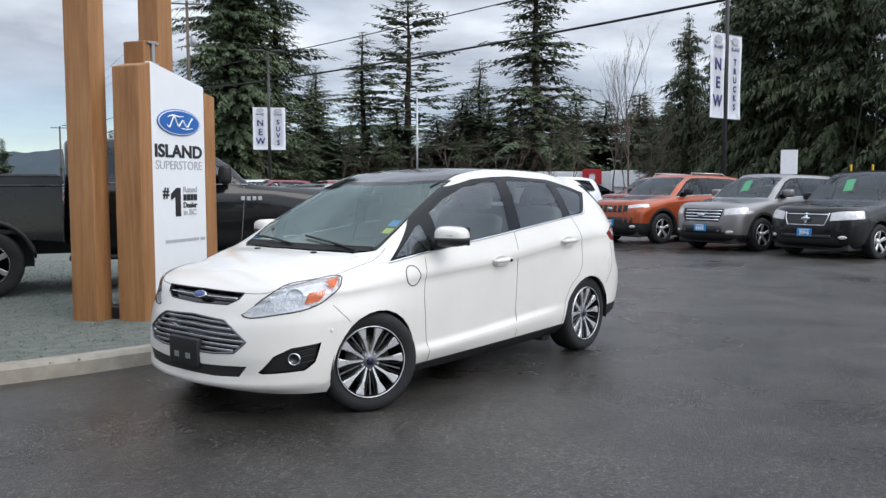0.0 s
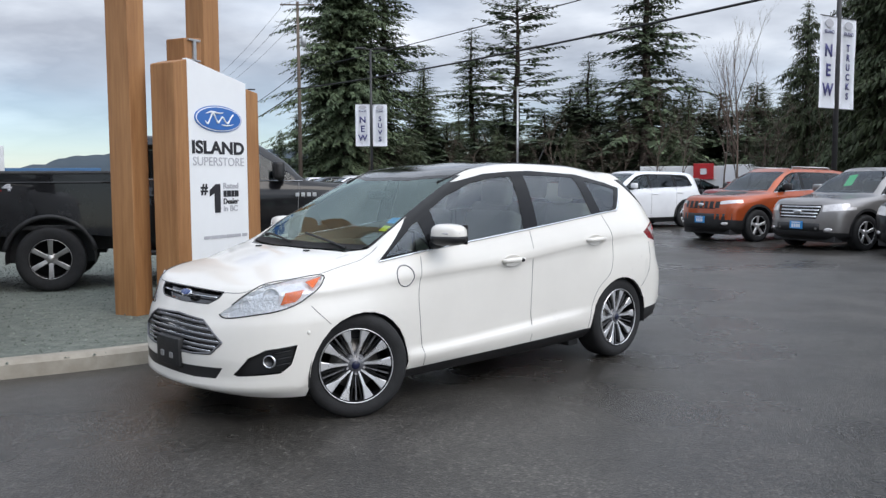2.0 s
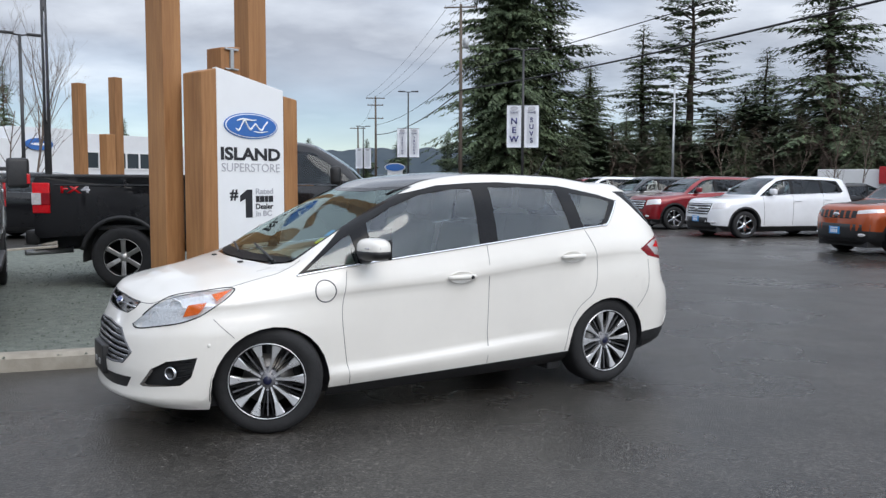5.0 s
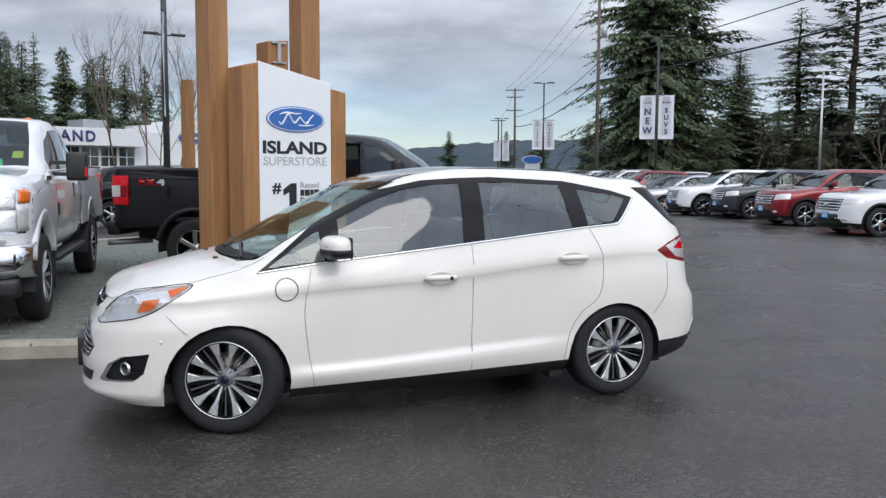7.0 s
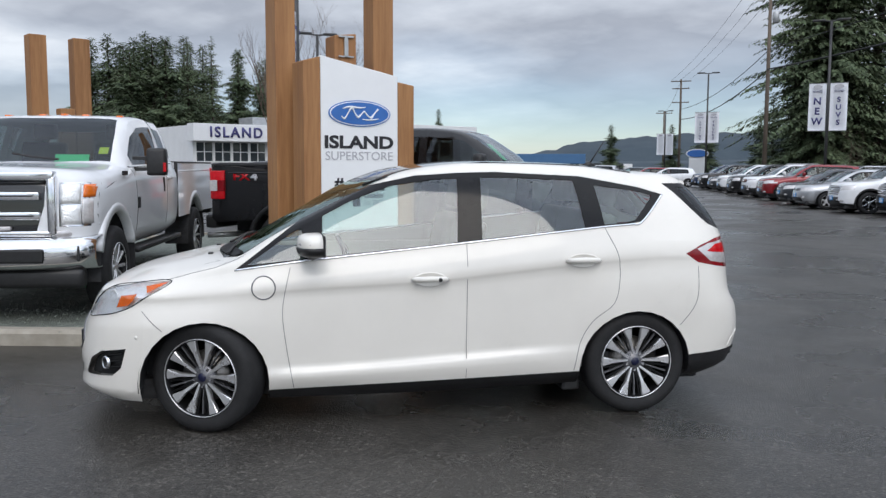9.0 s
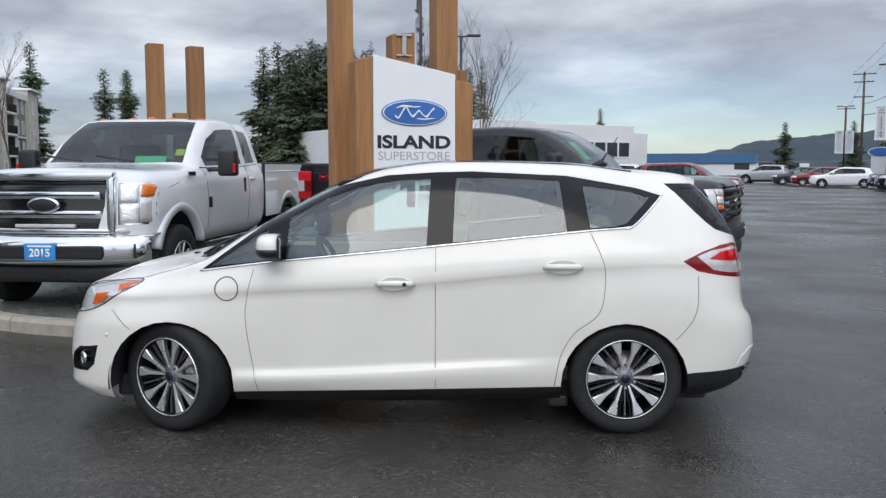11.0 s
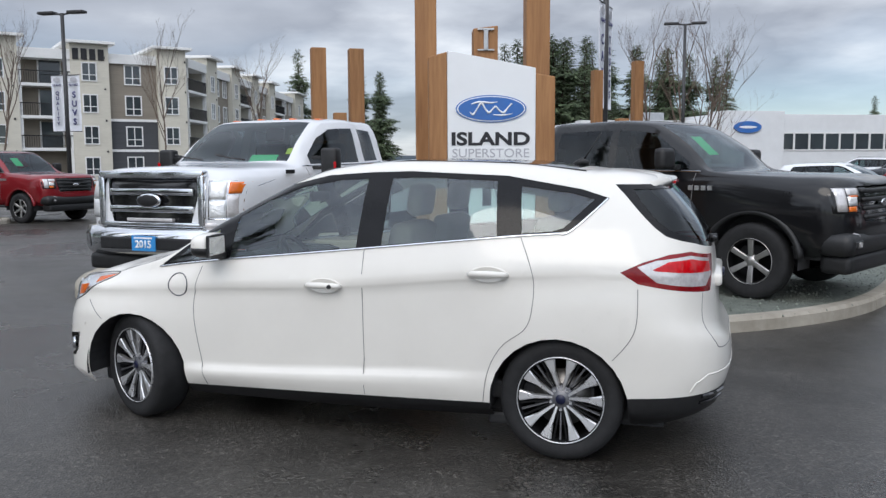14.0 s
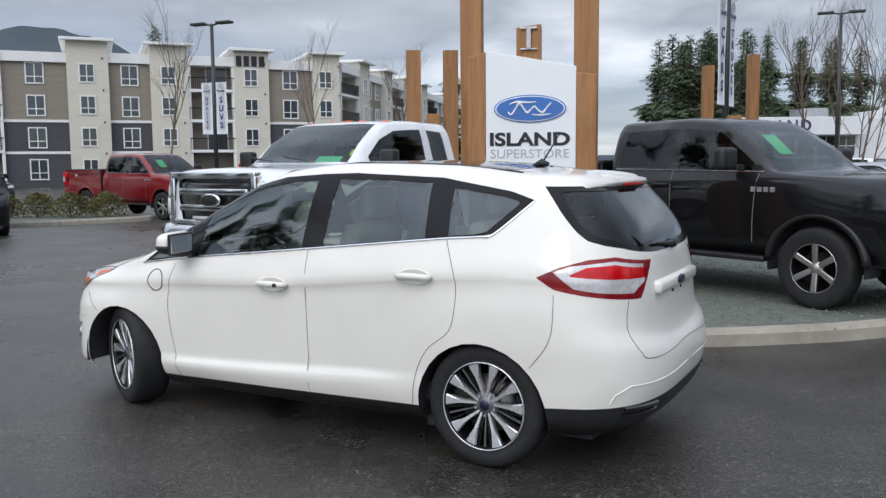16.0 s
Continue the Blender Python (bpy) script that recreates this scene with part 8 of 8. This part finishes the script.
cable("overhead_cable", (-44.5, 110.0, 13.0), (-58.0, 134.0, 10.5), 0.8, 0.014, "thin dark overhead wire")
cable("overhead_cable", (14.0, 26.5, 13.2), (34.0, -2.0, 12.5), 0.6, 0.014, "thin dark overhead wire")
cable("overhead_cable", (14.0, 26.5, 8.1), (34.0, -2.0, 8.4), 0.6, 0.055, "sagging black overhead cable")
for dx, dy in ((-0.55, 0.05), (-0.25, -0.35)):
    cable("guy_wire", (14.0, 26.6, 8.8), (14.0 + dx * 1.6, 26.6 + dy, 1.9), 0.0, 0.012, "taut steel guy wire")
    gm = bmesh.new()
    tube(gm, [(14.0 + dx * 1.6, 26.6 + dy, 0.0), (14.0 + dx * 1.6, 26.6 + dy, 2.05)], 0.035, 8)
    tagged(new("guy_guard", mesh_of(gm, "guy_guard", mat("yellow_guard", (0.70, 0.48, 0.03), 0.5, vary=0.1))), "yellow plastic guard on a guy wire", "guard")
sb = thing("road_sign", pose(11.55, 27.6, 0, 0, 0, -18), "plain white square sign on a post seen from behind", "sign")
part("plate", boxbm(-0.26, 0.26, -0.01, 0.01, 1.70, 2.55, 0.004), M_fabric, sb)
part("post", boxbm(-0.035, 0.035, 0.012, 0.06, 0.0, 2.5, 0.006), M_polegrey, sb)

# ---- buildings ----
def window(parent, x, z, w, h, y=0.0, mullion=True, split=0.68):
    """A framed window in a wall facing -y, centred at (x, z)."""
    fm = bmesh.new()
    b = 0.09
    loops = []
    for yy in (y - 0.07, y + 0.03):
        for k in (0.0, b):
            loops.append([fm.verts.new((x + sx * (w / 2 + k), yy, z + sz * (h / 2 + k))) for sx, sz in ((-1, -1), (1, -1), (1, 1), (-1, 1))])
    fi, fo, bi, bo = loops
    for i in range(4):
        j = (i + 1) % 4
        for q in ((fi[i], fi[j], fo[j], fo[i]), (bi[i], bi[j], bo[j], bo[i]), (fo[i], fo[j], bo[j], bo[i]), (fi[i], fi[j], bi[j], bi[i])):
            fm.faces.new(q)
    bmesh.ops.recalc_face_normals(fm, faces=fm.faces)
    win = part("window", fm, M_winframe, parent, "white-framed window")
    part("pane", boxbm(x - w / 2, x + w / 2, y - 0.012, y + 0.02, z - h / 2, z + h / 2), M_winglass, win, "dark glass")
    if mullion:
        zz = z + h / 2 - h * split
        part("mullion", boxbm(x - 0.035, x + 0.035, y - 0.05, y + 0.02, z - h / 2, z + h / 2), M_winframe, win)
        part("transom", boxbm(x - w / 2, x + w / 2, y - 0.046, y + 0.02, zz - 0.03, zz + 0.03), M_winframe, win)
    return win


FLOORS = (1.45, 3.85, 6.28, 8.70)


def balcony_stack(parent, u0, u1, y, top):
    for zc in FLOORS[1:]:
        part("balcony_slab", boxbm(u0, u1, y - 0.35, y + 1.2, zc - 1.28, zc - 1.05, 0.02), M_winframe, parent, "white balcony edge")
        part("balcony_door", boxbm((u0 + u1) / 2 - 0.2, u1 - 0.5, y + 1.12, y + 1.2, zc - 1.0, zc + 0.95), M_winglass, parent)
        part("door_frame", boxbm((u0 + u1) / 2 - 0.3, (u0 + u1) / 2 - 0.2, y + 1.08, y + 1.2, zc - 1.0, zc + 1.0), M_winframe, parent)
        part("door_frame", boxbm(u1 - 0.5, u1 - 0.4, y + 1.08, y + 1.2, zc - 1.0, zc + 1.0), M_winframe, parent)
        rm = bmesh.new()
        for k in range(int((u1 - u0) / 0.16)):
            x = u0 + 0.08 + 0.16 * k
            box(rm, x, x + 0.03, y - 0.33, y - 0.30, zc - 1.05, zc - 0.15)
        box(rm, u0 + 0.03, u1 - 0.03, y - 0.35, y - 0.28, zc - 0.17, zc - 0.10)
        part("balcony_railing", rm, M_fence, parent, "black metal railing")
    part("balcony_post", boxbm(u0, u0 + 0.22, y - 0.30, y, 0, top - 0.3), M_winframe, parent)
    part("balcony_post", boxbm(u1 - 0.22, u1, y - 0.30, y, 0, top - 0.3), M_winframe, parent)


def facade(parent, sections, y0=0.0):
    """sections: (u0, u1, kind, top). kinds: tower, flat, balcony."""
    for u0, u1, kind, top in sections:
        mid = (u0 + u1) / 2
        if kind == "tower":
            part("wall", boxbm(u0, u1, y0 - 0.45, y0 + 8, -0.1, top), M_render_w, parent, "cream clad wall")
            part("roof", boxbm(u0 - 0.45, u1 + 0.45, y0 - 0.95, y0 + 7, top, top + 0.22, 0.03), M_winframe, parent, "white overhanging roof edge")
            for z in FLOORS:
                window(parent, mid - 0.08, z - 0.06, 0.96, 1.28, y0 - 0.45)
                part("wall_vent", boxbm(mid + 1.0, mid + 1.12, y0 - 0.50, y0 - 0.45, z + 1.0, z + 1.15), M_trim, parent)
        elif kind == "flat":
            part("wall", boxbm(u0, u1, y0, y0 + 8, 5.05, top - 0.65), M_render_b, parent, "taupe board siding")
            part("wall", boxbm(u0, u1, y0, y0 + 8, 2.65, 4.95), M_render_g, parent, "charcoal board siding")
            part("wall", boxbm(u0, u1, y0, y0 + 8, -0.1, 2.55), M_render_g, parent, "charcoal board siding")
            for z in (2.60, 5.0):
                part("wall_band", boxbm(u0, u1, y0 - 0.06, y0 + 4, z - 0.10, z + 0.10), M_winframe, parent)
            part("parapet", boxbm(u0, u1, y0 - 0.25, y0 + 8, top - 0.75, top, 0.02), M_winframe, parent, "white parapet")
            for k in ((0,) if u1 - u0 < 4.6 else (-1, 1)):
                for z in FLOORS:
                    window(parent, mid + k * (u1 - u0) / 4, z - 0.12, 1.12, 1.42, y0)
        else:
            part("wall", boxbm(u0, u1, y0 + 1.2, y0 + 8, -0.1, top - 0.3), M_render_b, parent, "taupe recess wall")
            part("parapet", boxbm(u0, u1, y0 - 0.4, y0 + 8, top - 0.75, top, 0.02), M_winframe, parent, "white parapet")
            balcony_stack(parent, u0, u1, y0, top)


apt = thing("apartment_building", Matrix(((-0.183, -0.983, 0, -64.5), (0.983, -0.183, 0, -10.6), (0, 0, 1, 0), (0, 0, 0, 1))), "four-storey cream and taupe apartment building with balconies", "building", "apartments")
facade(apt, [(-14.0, -10.5, "tower", 11.0), (-10.5, -6.0, "flat", 10.2), (-6.0, -2.2, "balcony", 10.2), (-2.2, 2.29, "flat", 10.15), (2.29, 5.26, "tower", 11.05), (5.26, 8.31, "flat", 10.25), (8.31, 11.15, "tower", 10.95), (11.15, 14.8, "balcony", 10.25), (14.8, 17.59, "tower", 10.75), (17.59, 21.3, "flat", 10.15), (21.3, 23.6, "tower", 10.7)])
# big dark number on the tower: bars only
for k in range(4):
    part("number_bar", boxbm(14.95 + 0.62 * k, 15.38 + 0.62 * k, -0.55, -0.45, 9.55, 10.38, 0.01), M_ink, apt)
wing = thing("apartment_wing", Matrix(((-0.914, -0.406, 0, -69.2), (0.406, -0.914, 0, 12.6), (0, 0, 1, 0), (0, 0, 0, 1))), "receding cream and grey apartment wing with balconies", "building", "apartments")
facade(wing, [(0.0, 5.0, "balcony", 10.2), (5.0, 8.0, "tower", 10.8), (8.0, 13.0, "flat", 10.2), (13.0, 16.0, "tower", 10.8), (16.0, 21.0, "balcony", 10.2), (21.0, 24.0, "tower", 10.8), (24.0, 29.0, "flat", 10.2), (29.0, 32.0, "tower", 10.8), (32.0, 38.0, "balcony", 10.2), (38.0, 44.0, "flat", 10.2), (44.0, 50.0, "tower", 10.8)])

# showroom: long white box with a window band and lettered fascia; x runs along its front
show = thing("showroom_building", Matrix(((0.205, -0.979, 0, -51.0), (0.979, 0.205, 0, 39.5), (0, 0, 1, 0), (0, 0, 0, 1))), "long low white dealership building with dark windows", "building")
part("wall", boxbm(0, 11.3, 0, 14, 0, 4.52, 0.03), M_wall_w, show, "white metal cladding")
part("wall", boxbm(11.3, 27.8, 0, 14, 0, 5.20, 0.03), M_wall_w, show, "taller white cladding")
part("emblem_block", boxbm(11.5, 16.7, -0.5, 2.0, 0, 5.42, 0.03), M_wall_w, show, "white block carrying the emblem")
part("wall", boxbm(27.8, 32, 3, 14, 0, 4.7, 0.03), M_wall_w, show, "lower white wing")
part("fascia", boxbm(-0.4, 9.0, -1.2, 0.0, 3.32, 4.60, 0.04), M_wall_w, show, "white fascia")
part("roof_unit", boxbm(5.6, 7.5, 1.5, 4, 4.5, 5.35, 0.05), M_steel, show, "rooftop unit")
for k in range(6):
    window(show, 0.9 + 1.45 * k, 2.55, 1.25, 1.4, 0.0, True, 0.5)
    window(show, 0.9 + 1.45 * k, 1.0, 1.25, 1.3, 0.0, False)
for k in range(8):
    window(show, 17.2 + 1.35 * k, 3.05, 1.2, 1.25, 0.0, False)
part("lettering", moved(lettering("ISLAND", 0.78, 0.06, 0.02, 1.25), pose(2.95, -1.21, 3.96)), M_navy_ink, show, "dark fascia letters")
dm = bmesh.new()
prism(dm, [(13.5 + 1.15 * math.cos(2 * math.pi * k / 32), 4.15 + 0.46 * math.sin(2 * math.pi * k / 32)) for k in range(32)], -0.65, -0.5)
part("oval_emblem", dm, M_ovalblue, show, "blue oval emblem")
dm = bmesh.new()
prism(dm, [(13.5 + 0.75 * math.cos(2 * math.pi * k / 24), 4.15 + 0.10 * math.sin(2 * math.pi * k / 24)) for k in range(24)], -0.68, -0.64)
part("oval_flourish", dm, M_ovalwhite, show)

blue = thing("warehouse_building", pose(-76.0, 130.0, 0, 0, 0, 30), "long low white warehouse with a blue upper band", "building")
part("wall", boxbm(-14, 13, 0, 14, 0, 2.0, 0.05), M_wall_w, blue)
part("upper_band", boxbm(-14.2, 5.0, -0.3, 14.2, 2.0, 3.7, 0.05), M_bluewall, blue, "blue metal band")
for k in range(3):
    part("window", boxbm(1.5 + 3.8 * k, 3.9 + 3.8 * k, -0.04, 0.06, 1.0, 2.1), M_winglass, blue)
shop = thing("far_shop", pose(14.5, 72.5, 0, 0, 0, -10), "small far shop with red and white boards", "building")
part("wall", boxbm(-6, 8, 0, 6, 0, 2.5, 0.05), M_wall_w, shop)
part("sign_board", boxbm(-1.7, -0.1, -0.25, 0.1, 1.4, 2.7, 0.03), M_redwall, shop, "red sign board")
part("sign_board", boxbm(0.7, 4.5, -0.2, 0.1, 1.2, 2.6, 0.03), M_fabric, shop, "white sign board")
part("sign_emblem", boxbm(-1.15, -0.65, -0.30, -0.25, 1.8, 2.3, 0.1), M_fabric, shop)
os = thing("oval_pylon_sign", pose(-36.0, 96.0, 0, 0, 0, 20), "low blue oval sign with a white edge on a white base", "sign")
part("base", boxbm(-0.9, 0.9, -0.2, 0.2, 0, 2.75, 0.05), M_wall_w, os)
dm = bmesh.new()
prism(dm, [(1.25 * math.cos(2 * math.pi * k / 32), 3.05 + 0.52 * math.sin(2 * math.pi * k / 32)) for k in range(32)], -0.2, 0.2)
part("oval_edge", dm, M_wall_w, os, "", False)
dm = bmesh.new()
prism(dm, [(1.12 * math.cos(2 * math.pi * k / 32), 3.05 + 0.42 * math.sin(2 * math.pi * k / 32)) for k in range(32)], -0.24, 0.24)
part("oval", dm, M_ovalblue, os)

# hedge bed and fence by the apartments
hedge_line = closed_curve([(-20.0, 3.0), (-18.9, 1.4), (-18.2, -0.6), (-18.0, -4.0), (-18.6, -8.0), (-21.5, -8.6), (-22.4, -5.0), (-22.3, -1.5), (-21.9, 1.0), (-21.0, 2.6)], 4)
island(hedge_line, "hedge_island", "a small planted bed with low shrubs", M_gravel, 2.4, 0.15, 0.16)


def shrub(x, y, r, h, seed):
    rg = random.Random(seed)
    vs, fs = [], []
    for k in range(1700):
        a, t = rg.uniform(0, 6.28), rg.random() ** 0.5
        e = rg.uniform(0, math.pi / 2)
        p = Vector((r * t * math.cos(a) * math.cos(e), r * t * math.sin(a) * math.cos(e), 0.1 + h * math.sin(e) * (0.8 + 0.2 * rg.random())))
        d = Vector((rg.uniform(-1, 1), rg.uniform(-1, 1), rg.uniform(0.1, 1.2))).normalized() * rg.uniform(0.05, 0.10)
        s = d.orthogonal().normalized() * 0.022
        j = len(vs)
        vs += [tuple(p - s), tuple(p + d * 0.5 + s), tuple(p + d), tuple(p + d * 0.5 - s)]
        fs.append((j, j + 1, j + 2, j + 3))
    sh = thing("shrub", pose(x, y, 0.05), "low rounded olive-green shrub in the planted bed", "shrub", "shrubs")
    f = new("foliage", pydata("foliage", vs, fs, M_hedge))
    f.parent = sh
    tm = bmesh.new()
    for k in range(5):
        a = k * 1.26
        tube(tm, [(0, 0, 0), (r * 0.5 * math.cos(a), r * 0.5 * math.sin(a), h * 0.7)], [0.02, 0.008], 4)
    part("stems", tm, M_twig, sh)
    return sh


for k in range(9):
    shrub(-20.6 - 0.1 * k + 0.15 * math.sin(k * 2.0), 1.75 - 0.95 * k, 0.66, 0.66 + 0.08 * math.sin(k * 3.1), 40 + k)
fence = thing("metal_fence", pose(-30.0, -14.0, 0, 0, 0, 75), "black metal fence before the apartments", "fence")
for k in range(24):
    part("fence_post" if k % 6 == 0 else "fence_bar", boxbm(k * 0.35 - 0.02, k * 0.35 + 0.02, -0.02, 0.02, 0, 1.5 if k % 6 == 0 else 1.4), M_fence, fence)
for z in (0.2, 1.35):
    part("fence_rail", boxbm(0, 8.1, -0.02, 0.02, z - 0.03, z + 0.03), M_fence, fence)
